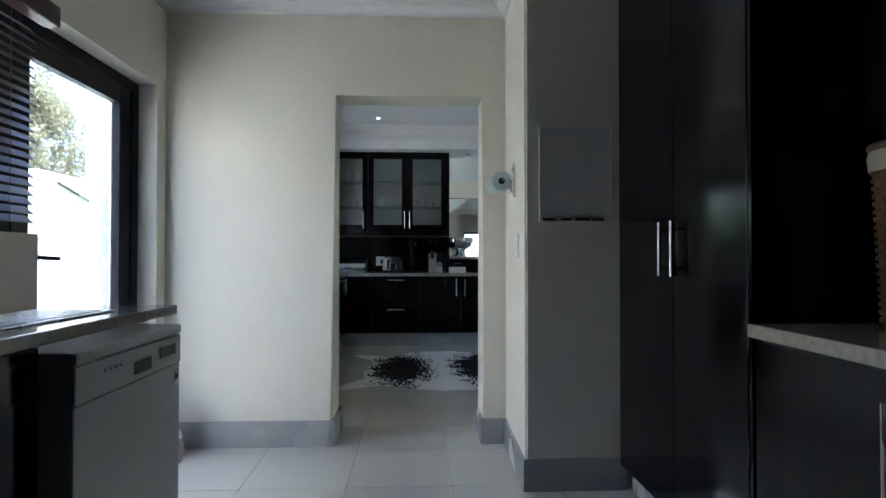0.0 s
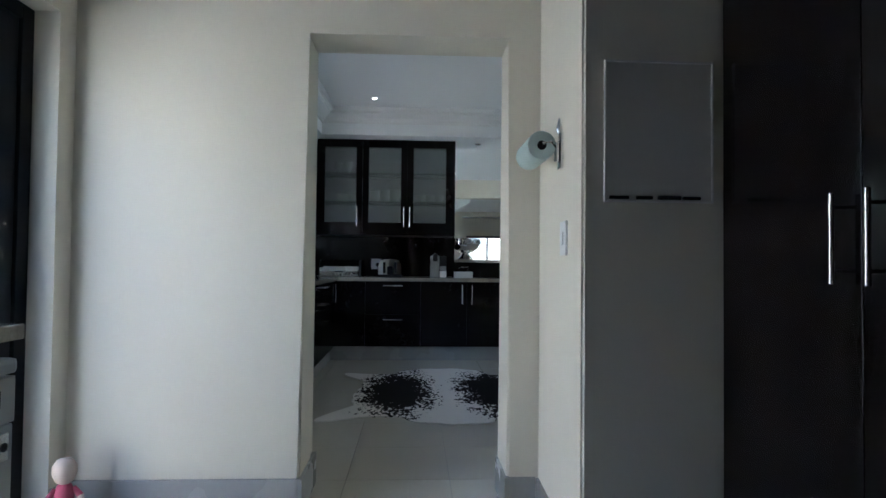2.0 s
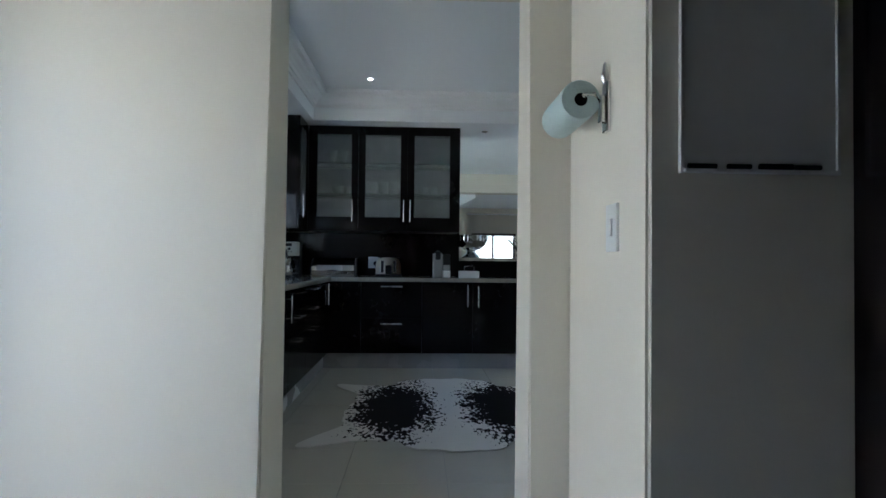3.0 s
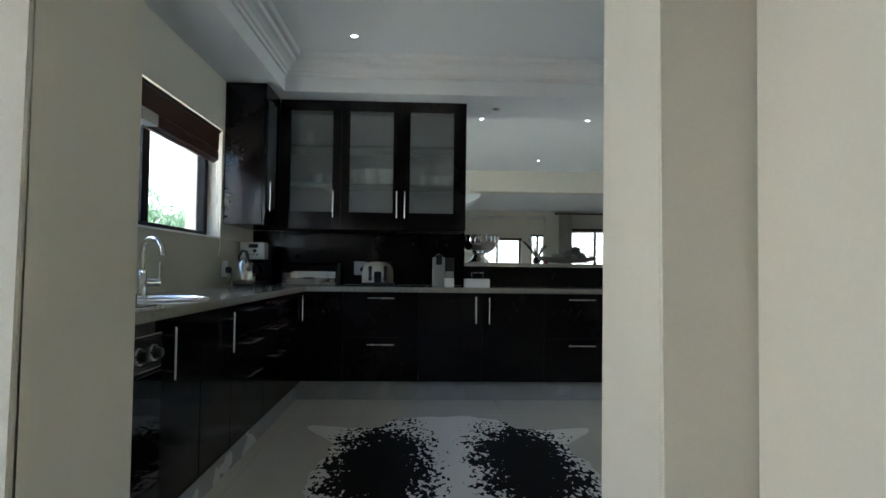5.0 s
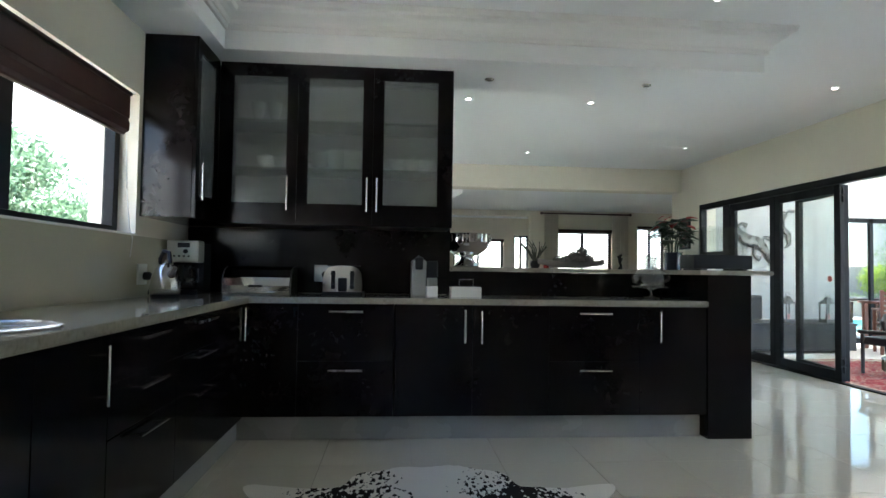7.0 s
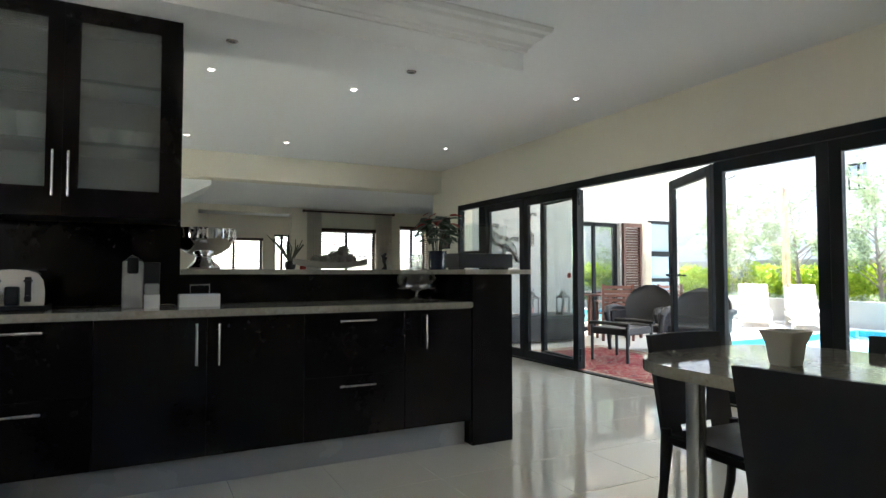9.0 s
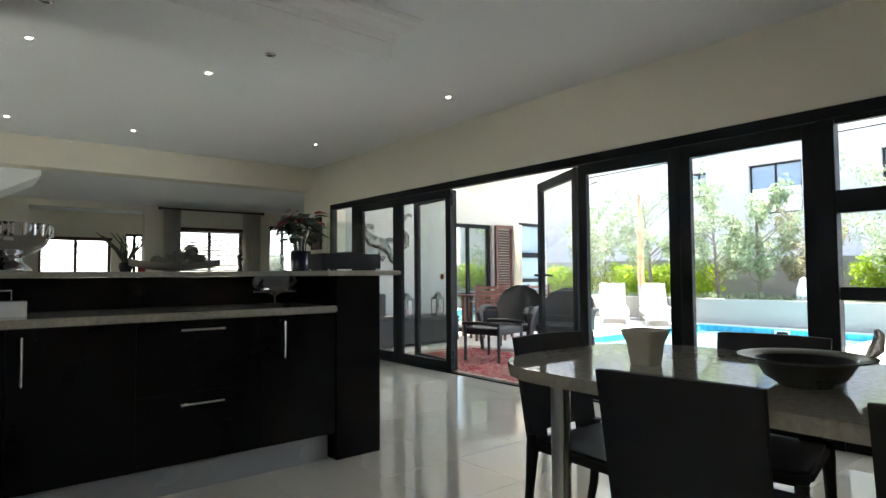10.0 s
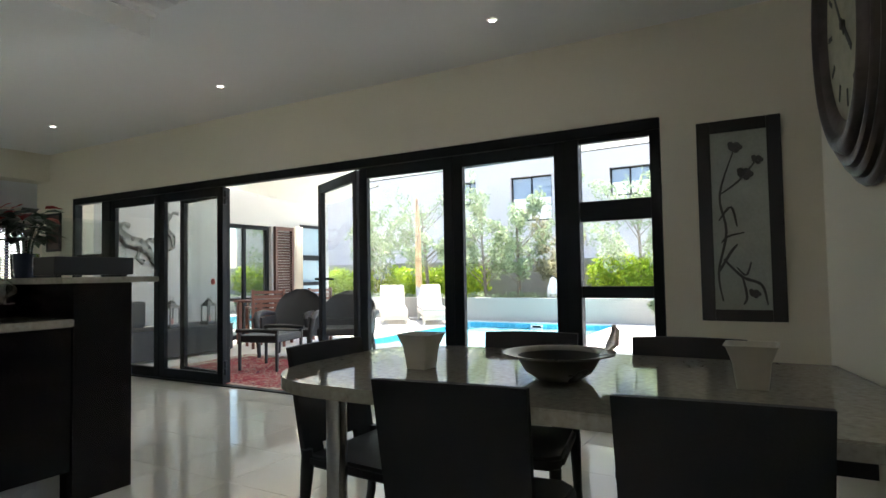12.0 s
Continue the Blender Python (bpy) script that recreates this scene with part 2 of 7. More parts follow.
bm = prism(bmesh.new(), [(0.527, 2.583), (1.012, 2.583), (1.012, 3.287), (0.545, 3.287)], 0, 2.75)
bmesh.ops.bevel(bm, geom=[e for e in bm.edges if abs(e.verts[0].co.z - e.verts[1].co.z) > 1], offset=0.010, segments=3, affect="EDGES")
struct("wall_pier", bm, M_WALL, "cream painted pier beside the doorway", "wall")
struct("wall_scullery_east", B(1.62, 1.75, -3.0, 3.285, 0, 2.9), M_WALL, "cream painted scullery wall", "wall")
struct("wall_scullery_south", B(X_S, 1.62, -3.1, -2.95, 0, 2.9), M_WALL, "cream painted scullery wall", "wall")
struct("ceiling_scullery", B(X_S, 1.62, -2.95, 3.285, SC, SC + 0.1), M_CEIL, "white scullery ceiling", "ceiling")
struct("wall_clock_side", prism(bmesh.new(), [(1.05, 3.551), (X_R, 3.551), (X_R, 3.60), (2.93, 3.60), (2.93, 3.94)], 0, 2.9), M_WALL, "cream painted wall behind the dining table", "wall")
struct("ceiling", B(X_L, X_R, 3.55, 12.2, CEIL, CEIL + 0.12), M_CEIL, "white kitchen and dining ceiling", "ceiling")
struct("wall_east", join_boxes(
    (X_R, X_RO, 3.55, 4.72, 0, 2.9), (X_R, X_RO, 4.72, 11.66, 2.098, 2.9), (X_R, X_RO, 11.66, 12.5, 0, 2.9)),
    M_WALL, "cream painted wall over the folding doors", "wall")
struct("wall_partition", B(X_L, 0.455, 7.70, 7.90, 0, 2.44), M_WALL, "cream partition behind the wall cabinets", "wall")
# dropped bulkhead along the window side and over the peninsula
bm = prism(bmesh.new(), [(X_L, 3.55), (-1.05, 3.55), (-1.005, 7.10), (2.535, 7.10), (2.535, 7.76), (X_L, 7.76)], 2.44, CEIL)
struct("ceiling_bulkhead", bm, M_CEIL, "white dropped bulkhead with moulded cornice", "ceiling")


def cornice(bm, pts, profile, closed=False):
    """Sweeps a (out, height) profile along a path of (x, y, out_x, out_y) corners."""
    rows = [[bm.verts.new((x + ox * o, y + oy * o, h)) for o, h in profile] for x, y, ox, oy in pts]
    for a, b in zip(rows, rows[1:]):
        for i in range(len(profile) - 1):
            bm.faces.new((a[i], b[i], b[i + 1], a[i + 1]))
    for r in (rows[0], rows[-1]):
        bm.faces.new(r)
    return bm


COVE = [(0.0, 2.56), (0.018, 2.56), (0.022, 2.585), (0.035, 2.59), (0.045, 2.612), (0.07, 2.632), (0.095, 2.645), (0.105, 2.668), (0.135, 2.675), (0.145, 2.70), (0.145, 2.712), (0.0, 2.712)]
struct("trim_cornice", cornice(bmesh.new(), [(-1.05, 3.55, 1, 0), (-1.005, 7.10, 1, -1), (2.535, 7.10, 1, -1), (2.535, 7.76, 1, 1), (0.46, 7.76, 0, 1)], COVE), M_TRIM, "white stepped plaster cornice", "cornice")
SCOVE = [(o * 0.55, h - CEIL + SC + (CEIL - h) * 0.5) for o, h in COVE]
struct("trim_scullery_cornice", cornice(bmesh.new(), [(X_S, -2.9, 1, 0), (X_S, 3.285, 1, -1), (0.545, 3.285, -1, -1), (0.527, 2.583, -1, -1), (1.60, 2.583, 0, -1)], SCOVE), M_TRIM, "white plaster cornice", "cornice")

# lounge beyond the downstand beam
struct("wall_downstand", B(X_L, X_R, 12.2, 12.5, 2.36, 2.9), M_WALL, "cream downstand beam", "wall")
struct("ceiling_lounge", join_boxes((X_L, 7.2, 12.5, 16.2, 2.42, 2.54), (X_L, 3.57, 16.2, 18.2, 2.42, 2.54)), M_CEIL, "white lounge ceiling", "ceiling")
struct("wall_north", join_boxes((3.02, 3.58, 16.0, 16.2, 0, 2.42), (3.58, 4.88, 16.0, 16.2, 0, 0.85), (3.58, 4.88, 16.0, 16.2, 2.0, 2.42), (4.88, 5.45, 16.0, 16.2, 0, 2.42),
       (5.45, 6.1, 16.0, 16.2, 0, 0.85), (5.45, 6.1, 16.0, 16.2, 2.1, 2.42), (6.1, 7.2, 16.0, 16.2, 0, 2.42), (1.24, 3.02, 16.0, 16.2, 2.30, 2.42), (X_L, 1.24, 16.0, 16.2, 0, 2.42)),
       M_WALL, "cream lounge wall with windows and a wide opening", "wall")
struct("wall_far_room", join_boxes((X_L, 1.54, 18.0, 18.2, 0, 2.42), (1.54, 2.81, 18.0, 18.2, 0, 0.92), (1.54, 2.81, 18.0, 18.2, 1.885, 2.42), (2.81, 3.07, 18.0, 18.2, 0, 2.42), (3.07, 3.465, 18.0, 18.2, 1.99, 2.42), (3.465, 3.5, 18.0, 18.2, 0, 2.42)), M_WALL, "cream wall of the room beyond", "wall")
struct("wall_far_room_east", B(3.50, 3.565, 16.2, 18.2, 0, 2.42), M_WALL, "cream side wall of the room beyond", "wall")
struct("wall_lounge_east", B(7.0, 7.2, 12.5, 16.2, 0, 2.42), M_WALL, "cream lounge side wall", "wall")
struct("wall_lounge_south", B(X_RO, 7.2, 12.5, 12.7, 0, 2.42), M_WALL, "cream lounge wall", "wall")

# skirtings
struct("baseboard", join_boxes((X_S, X_S + 0.012, 3.18, 3.273, 0, 0.15), (X_S, -0.466, 3.273, 3.285, 0, 0.15), (0.410, 0.533, 3.273, 3.285, 0, 0.15), (0.516, 1.0, 2.571, 2.583, 0, 0.15),
       (-0.478, -0.452, 3.273, 3.635, 0, 0.15), (0.398, 0.422, 3.273, 3.55, 0, 0.15), bevel=0.002), M_SKIRT, "grey tiled skirting", "skirting")
bm = prism(bmesh.new(), [(0.515, 2.584), (0.528, 2.584), (0.546, 3.272), (0.533, 3.272)], 0, 0.15)
struct("baseboard_pier", bm, M_SKIRT, "grey tiled skirting along the pier", "skirting")

# outdoors
struct("ground", B(-400, 400, -400, 400, -0.30, -0.20), mat("dry_earth_ground", (0.30, 0.27, 0.21), 0.95, vary=0.2, scale=0.3, fine=8, bump=0.3), "pale earth ground", "ground")
PX0, PX1, PY0, PY1 = 8.3, 12.75, 6.95, 10.35      # pool
struct("pavement", join_boxes((X_RO, 14.2, -6, PY0, -0.2, -0.03), (X_RO, 14.2, PY1, 18, -0.2, -0.03), (X_RO, PX0, PY0, PY1, -0.2, -0.03), (PX1, 14.2, PY0, PY1, -0.2, -0.03)), M_PATIO, "pale sunlit patio paving round the pool", "pavement")
struct("yard_pavement", B(-9, X_LO, -6, 20, -0.2, -0.05), M_PATIO, "pale concrete yard", "pavement")


# ---- openings: folding doors, windows, back door ----
def bar(bm, a, b, w, d):
    """A square bar from a to b; w across in the wall's plane, d deep."""
    a, b = Vector(a), Vector(b)
    v = b - a
    if abs(v.z) > abs(v.y):
        return box(bm, a.x - d / 2, a.x + d / 2, a.y - w / 2, a.y + w / 2, min(a.z, b.z), max(a.z, b.z), bevel=0.004)
    return box(bm, a.x - d / 2, a.x + d / 2, min(a.y, b.y), max(a.y, b.y), a.z - w / 2, a.z + w / 2, bevel=0.004)


def leaf(name, label, length, height, stile=0.085, handle=False, hinge=(0, 0, 0), rz=0.0, z0=0.02):
    """A glazed aluminium leaf along local +y, hinged at its start."""
    t = thing(name, hinge, label, "door", "folding glass doors", rz)
    t["kind"] = "structure"
    part("stile", B(-0.024, 0.024, 0, stile, z0, height, bevel=0.004), M_ALU, t)
    part("stile", B(-0.024, 0.024, length - stile, length, z0, height, bevel=0.004), M_ALU, t)
    part("top_rail", B(-0.024, 0.024, stile + 0.001, length - stile - 0.001, height - 0.09, height, bevel=0.004), M_ALU, t)
    part("bottom_rail", B(-0.024, 0.024, stile + 0.001, length - stile - 0.001, z0, z0 + 0.10, bevel=0.004), M_ALU, t)
    g = part("pane", B(-0.004, 0.004, stile - 0.01, length - stile + 0.01, z0 + 0.09, height - 0.08), M_GLASS, t)
    g.visible_shadow = False
    if handle:
        bm = bmesh.new()
        for s in (-1, 1):
            rod(bm, (s * 0.024, length - 0.045, 1.06), (s * 0.07, length - 0.045, 1.06), 0.011)
            rod(bm, (s * 0.065, length - 0.03, 1.06), (s * 0.065, length - 0.17, 1.055), 0.010)
            box(bm, s * 0.022, s * 0.032, length - 0.065, length - 0.025, 0.96, 1.14, bevel=0.003)
        part("lever_handle", bm, M_ALU, t, "black lever handle")
    return t


FX = 4.585
fr = thing("door_frame", (0, 0, 0), "black aluminium frame of the folding doors", "door frame")
fr["kind"] = "structure"
part("head", B(FX - 0.045, FX + 0.045, 4.725, 11.655, 2.02, 2.095, bevel=0.004), M_ALU, fr)
part("track", B(FX - 0.04, FX + 0.04, 5.40, 11.60, -0.02, 0.012, bevel=0.003), M_ALU, fr)
part("jamb", B(FX - 0.045, FX + 0.045, 11.60, 11.655, 0, 2.018, bevel=0.004), M_ALU, fr)
part("jamb", B(FX - 0.045, FX + 0.045, 4.725, 4.79, 0, 2.018, bevel=0.004), M_ALU, fr)
part("mullion", B(FX - 0.045, FX + 0.045, 5.27, 5.365, 0, 2.018, bevel=0.004), M_ALU, fr)

w = thing("window_1", (0, 0, 0), "black aluminium window with three stacked panes", "window")
w["kind"] = "structure"
for z0, z1 in ((0.0, 0.10), (0.905, 0.985), (1.435, 1.575), (1.985, 2.018)):
    part("rail", B(FX - 0.03, FX + 0.03, 4.792, 5.268, z0, z1, bevel=0.004), M_ALU, w)
for z0, z1 in ((0.10, 0.905), (0.985, 1.435), (1.575, 1.985)):
    g = part("pane", B(FX - 0.004, FX + 0.004, 4.792, 5.268, z0 - 0.005, z1 + 0.005), M_GLASS, w)
    g.visible_shadow = False
sl = thing("window_2", (0, 0, 0), "narrow black aluminium sidelight with a mid rail", "window")
sl["kind"] = "structure"
part("stile", B(FX - 0.03, FX + 0.03, 10.90, 11.06, 0.013, 2.018, bevel=0.004), M_ALU, sl)
part("mid_rail", B(FX - 0.025, FX + 0.025, 11.061, 11.598, 1.28, 1.40, bevel=0.004), M_ALU, sl)
part("bottom_rail", B(FX - 0.03, FX + 0.03, 11.061, 11.598, 0.013, 0.12, bevel=0.004), M_ALU, sl)
g = part("pane", B(FX - 0.004, FX + 0.004, 11.055, 11.60, 0.12, 2.018), M_GLASS, sl)
g.visible_shadow = False
leaf("glass_door", "closed black-framed glass folding door leaf", 0.90, 2.015, hinge=(FX, 9.98, 0))
lf = leaf("glass_door", "closed black-framed glass folding door leaf", 1.02, 2.015, hinge=(FX, 8.95, 0))
part("safety_sticker", lathe(bmesh.new(), [(0.032, -0.0055), (0.032, -0.0045), (0.001, -0.0045)], 20, m=pose(0, 0.17, 1.05, 0, 90, 0)), mat("red_sticker", (0.55, 0.12, 0.10), 0.6), lf, "round red safety sticker")
lf = leaf("glass_door", "black-framed glass leaf folded back outdoors", 0.92, 2.015, hinge=(FX + 0.06, 8.97, 0), rz=-8.3)
bm = bmesh.new()
for z in (0.14, 0.22, 1.86, 1.94):
    rod(bm, (FX - 0.005, 8.935, z - 0.03), (FX - 0.005, 8.935, z + 0.03), 0.011)
    box(bm, FX - 0.035, FX + 0.03, 8.937, 8.949, z - 0.03, z + 0.03, bevel=0.002)
part("hinge", bm, M_ALU, fr, "steel hinges on the leaf edge")
leaf("glass_door", "open black-framed glass door leaf with lever handle", 0.99, 2.015, handle=True, hinge=(FX + 0.03, 7.26, 0), rz=-29)
leaf("glass_door", "closed black-framed glass folding door leaf", 0.925, 2.015, hinge=(FX, 6.29, 0))
leaf("glass_door", "closed black-framed glass folding door leaf", 0.915, 2.015, hinge=(FX, 5.37, 0))

# kitchen window
WX = -1.53
w = thing("window_3", (0, 0, 0), "black aluminium sliding kitchen window", "window")
w["kind"] = "structure"
bm = bmesh.new()
for a in ((3.95, 6.86, 1.25, 1.30), (3.95, 6.86, 2.01, 2.06), (3.95, 4.0, 1.30, 2.01), (6.80, 6.86, 1.30, 2.01)):
    box(bm, WX - 0.03, WX + 0.03, *a, bevel=0.003)
part("window_frame", bm, M_ALU, w)
part("mullion", B(WX - 0.028, WX + 0.028, 5.84, 5.93, 1.301, 2.009, bevel=0.003), M_ALU, w)
part("mullion", B(WX - 0.028, WX + 0.028, 4.86, 4.95, 1.301, 2.009, bevel=0.003), M_ALU, w)
for y0, y1 in ((4.0, 4.86), (4.95, 5.84), (5.93, 6.80)):
    g = part("pane", B(WX - 0.004, WX + 0.004, y0 - 0.005, y1 + 0.005, 1.295, 2.015), M_GLASS, w)
    g.visible_shadow = False
bl = thing("roman_blind", (-1.38, 5.3, 1.785), "dark red-brown woven wood roman blind drawn up over the kitchen window", "blind")
part("pelmet", B(-0.015, 0.050, -1.35, 1.315, 0.195, 0.215, bevel=0.006), M_WOODBLIND, bl)
part("valance", B(0.030, 0.040, -1.35, 1.31, 0.075, 0.194, bevel=0.003), M_WOODBLIND, bl)
for k in range(3):
    prof = [(-0.010 + 0.004 * k, 0.100 + 0.012 * k), (0.026 - 0.004 * k, 0.100 + 0.012 * k), (0.042 - 0.004 * k, 0.055 + 0.012 * k), (0.040 - 0.004 * k, 0.012 + 0.014 * k), (0.020, 0.0 + 0.014 * k), (-0.006, 0.010 + 0.014 * k)]
    bm = bmesh.new()
    ends = [[bm.verts.new((x, y, z - 0.004)) for x, z in prof] for y in (-1.345, 1.305 - 0.004 * k)]
    for q in range(6):
        bm.faces.new((ends[0][q], ends[0][(q + 1) % 6], ends[1][(q + 1) % 6], ends[1][q]))
    bm.faces.new(ends[0])
    bm.faces.new(list(reversed(ends[1])))
    part("fold", bm, M_WOODBLIND, bl)
part("bottom_bar", B(-0.004, 0.022, -1.34, 1.30, -0.014, 0.0, bevel=0.004), M_WOODBLIND, bl)
part("pull_cord", tube(bmesh.new(), [(0.03, 1.30, 0.0), (0.032, 1.32, -0.3), (0.03, 1.37, -0.50), (0.036, 1.40, -0.56), (0.03, 1.39, -0.66)], 0.0025, 6), M_WHITE_PLASTIC, bl)

# unseen wide window added on the yard side to brighten the dining area
for name, y0, y1 in (("window_10", 8.5, 11.7),):
    w = thing(name, (0, 0, 0), "unseen wide window added on the yard side to light the dining area", "window")
    w["kind"] = "structure"
    n = 3
    for k in range(n + 1):
        y = y0 + 0.03 + (y1 - y0 - 0.06) * k / n
        part("mullion", B(WX - 0.03, WX + 0.03, y - 0.03, y + 0.03, 0.3, 2.2), M_ALU, w)
        if k < n:
            g = part("pane", B(WX - 0.004, WX + 0.004, y + 0.03, y - 0.03 + (y1 - y0 - 0.06) / n, 0.3, 2.2), M_GLASS, w)
            g.visible_shadow = False

# scullery back door and window
w = thing("window_4", (0, 0, 0), "black aluminium scullery window", "window")
w["kind"] = "structure"
WS = -1.555
bm = bmesh.new()
for a in ((0.9, 2.158, 1.181, 1.235), (0.9, 2.158, 1.995, 2.05), (0.9, 0.955, 1.235, 1.995), (2.10, 2.158, 1.235, 1.995), (1.57, 1.63, 1.235, 1.995)):
    box(bm, WS - 0.03, WS + 0.03, *a, bevel=0.003)
part("window_frame", bm, M_ALU, w)
g = part("pane", B(WS - 0.004, WS + 0.004, 0.95, 2.11, 1.23, 2.0), M_GLASS, w)
g.visible_shadow = False
d = thing("door_1", (0, 0, 0), "black aluminium glazed back door", "door")
d["kind"] = "structure"
bm = bmesh.new()
for a in ((2.16, 2.21, 0, 2.05), (3.105, 3.175, 0, 2.05), (2.21, 3.105, 1.99, 2.05)):
    box(bm, WS - 0.035, WS + 0.035, *a, bevel=0.003)
part("door_frame", bm, M_ALU, d)
bm = bmesh.new()
for a in ((2.212, 2.28, 0.02, 1.988), (2.995, 3.103, 0.02, 1.988), (2.28, 2.995, 1.90, 1.988), (2.28, 2.995, 0.02, 0.14)):
    box(bm, WS - 0.022, WS + 0.022, *a, bevel=0.003)
lf = part("door_leaf", bm, M_ALU, d)
g = part("pane", B(WS - 0.004, WS + 0.004, 2.27, 3.005, 0.13, 1.91), M_GLASS, d)
g.visible_shadow = False
bm = rod(bmesh.new(), (WS + 0.02, 2.27, 1.09), (WS + 0.075, 2.27, 1.09), 0.010)
rod(bm, (WS + 0.07, 2.26, 1.09), (WS + 0.07, 2.40, 1.085), 0.009)
part("door_handle", bm, M_ALU, d)
bl = thing("venetian_blind", (-1.405, 1.54, 1.2), "dark wooden venetian blind at the scullery window", "blind")
part("headrail", B(-0.012, 0.05, -0.70, 0.64, 0.775, 0.855, bevel=0.006), M_WOODBLIND, bl)
slat = B(-0.022, 0.022, -0.68, 0.56, -0.0015, 0.0015)
slat = mesh_of("slat", slat, M_WOODBLIND)
for k in range(22):
    s = new("slat", slat)
    s.parent = bl
    s.matrix_local = pose(-0.01, 0, 0.03 + k * 0.0335, 0, 40, 0)
for y in (-0.5, 0.0, 0.42):
    part("ladder_cord", rod(bmesh.new(), (0.013, y, 0.02), (0.013, y, 0.78), 0.0012, seg=5), M_WOODBLIND, bl)


# ---- lounge windows, curtains, blinds ----
def lounge_window(name, x0, x1, z0, z1, y, label):
    w = thing(name, (0, 0, 0), label, "window")
    w["kind"] = "structure"
    bm = bmesh.new()
    for a in ((x0, x1, z0, z0 + 0.05), (x0, x1, z1 - 0.05, z1), (x0, x0 + 0.05, z0 + 0.05, z1 - 0.05), (x1 - 0.05, x1, z0 + 0.05, z1 - 0.05), ((x0 + x1) / 2 - 0.025, (x0 + x1) / 2 + 0.025, z0 + 0.05, z1 - 0.05)):
        box(bm, a[0], a[1], y + 0.10, y + 0.15, a[2], a[3])
    part("window_frame", bm, M_ALU, w)
    g = part("pane", B(x0 + 0.04, x1 - 0.04, y + 0.12, y + 0.126, z0 + 0.04, z1 - 0.04), M_GLASS, w)
    g.visible_shadow = False
    return w


lounge_window("window_5", 3.58, 4.88, 0.85, 2.0, 16.0, "black framed lounge window behind a slatted blind")
lounge_window("window_6", 5.45, 6.1, 0.85, 2.1, 16.0, "narrow black framed lounge window")
lounge_window("window_7", 1.54, 2.81, 0.92, 1.885, 18.0, "black framed window of the room beyond")
lounge_window("window_8", 3.07, 3.465, 0.02, 1.99, 18.0, "black framed glazed door of the room beyond")
M_CURTAIN = mat("cream_curtain_cloth", (0.62, 0.57, 0.48), 0.9, vary=0.08, fine=200, bump=0.1)


def far_blind(x0, x1, z0, z1, y, tilt):
    b = thing("venetian_blind", ((x0 + x1) / 2, y - 0.04, z0), "dark slatted venetian blind, half open", "blind", "lounge blinds")
    h, n = z1 - z0, int((z1 - z0) / 0.05)
    part("headrail", B(-(x1 - x0) / 2, (x1 - x0) / 2, -0.03, 0.03, h - 0.07, h, bevel=0.004), M_WOODBLIND, b)
    me = mesh_of("slat", B(-(x1 - x0) / 2 + 0.01, (x1 - x0) / 2 - 0.01, -0.022, 0.022, -0.0015, 0.0015), M_WOODBLIND)
    for k in range(n - 1):
        s = new("slat", me)
        s.parent = b
        s.matrix_local = pose(0, 0, 0.02 + k * 0.05, tilt, 0, 0)


far_blind(3.56, 4.9, 0.86, 2.02, 16.0, 34)
far_blind(5.43, 6.12, 1.0, 2.12, 16.0, 30)
far_blind(1.54, 2.81, 0.95, 1.885, 18.0, 22)
rodt = thing("curtain_rod", (4.25, 15.9, 2.36), "slim wooden curtain rod over the lounge window", "curtain rod")
part("pole", rod(bmesh.new(), (-0.98, 0, 0), (0.98, 0, 0), 0.018), M_WOODBLIND, rodt)
for s in (-1, 1):
    part("finial", lathe(bmesh.new(), [(0.005, -0.03), (0.03, -0.015), (0.03, 0.015), (0.005, 0.03)], 12, m=pose(s * 1.0, 0, 0, 0, 90, 0)), M_WOODBLIND, rodt)


def curtain(x0, x1, y, z0, z1):
    bm, n = bmesh.new(), 40
    rows = []
    for z in (z0, z0 + (z1 - z0) * 0.5, z1):
        rows.append([bm.verts.new((x0 + (x1 - x0) * i / n, y + 0.035 * math.sin(i * 1.25) + 0.01 * math.sin(i * 0.5), z)) for i in range(n + 1)])
    for a, b in zip(rows, rows[1:]):
        for i in range(n):
            bm.faces.new((a[i], a[i + 1], b[i + 1], b[i]))
    ob = solo("curtain", bm, M_CURTAIN, "cream pleated curtain hanging from the rod", "curtain", "lounge curtains", smooth=True)
    sm = ob.modifiers.new("thick", "SOLIDIFY")
    sm.thickness = 0.006


curtain(3.32, 3.62, 15.9, 0.03, 2.34)
curtain(4.84, 5.2, 15.9, 0.03, 2.34)
# stair flight rising behind the cabinets
st = thing("staircase", (0.1, 13.0, 0), "white plastered staircase underside", "staircase")
bm = bmesh.new()
vs = [(-1.45, -0.5, 0.9), (-1.45, 0.5, 0.9), (1.02, 0.5, 2.30), (1.02, -0.5, 2.30), (-1.45, -0.5, 1.15), (-1.45, 0.5, 1.15), (0.75, 0.5, 2.42), (0.75, -0.5, 2.42), (1.02, 0.5, 2.42), (1.02, -0.5, 2.42)]
vv = [bm.verts.new(v) for v in vs]
for f in ((0, 1, 2, 3), (4, 7, 6, 5), (0, 3, 9, 7, 4), (1, 5, 6, 8, 2), (3, 2, 8, 9), (0, 4, 5, 1), (7, 9, 8, 6)):
    bm.faces.new([vv[i] for i in f])
part("soffit", bm, M_CEIL, st)

# ---- ceiling lights ----
M_UNLIT = mat("dull_lamp_glass", (0.22, 0.21, 0.19), 0.2, vary=0.1)


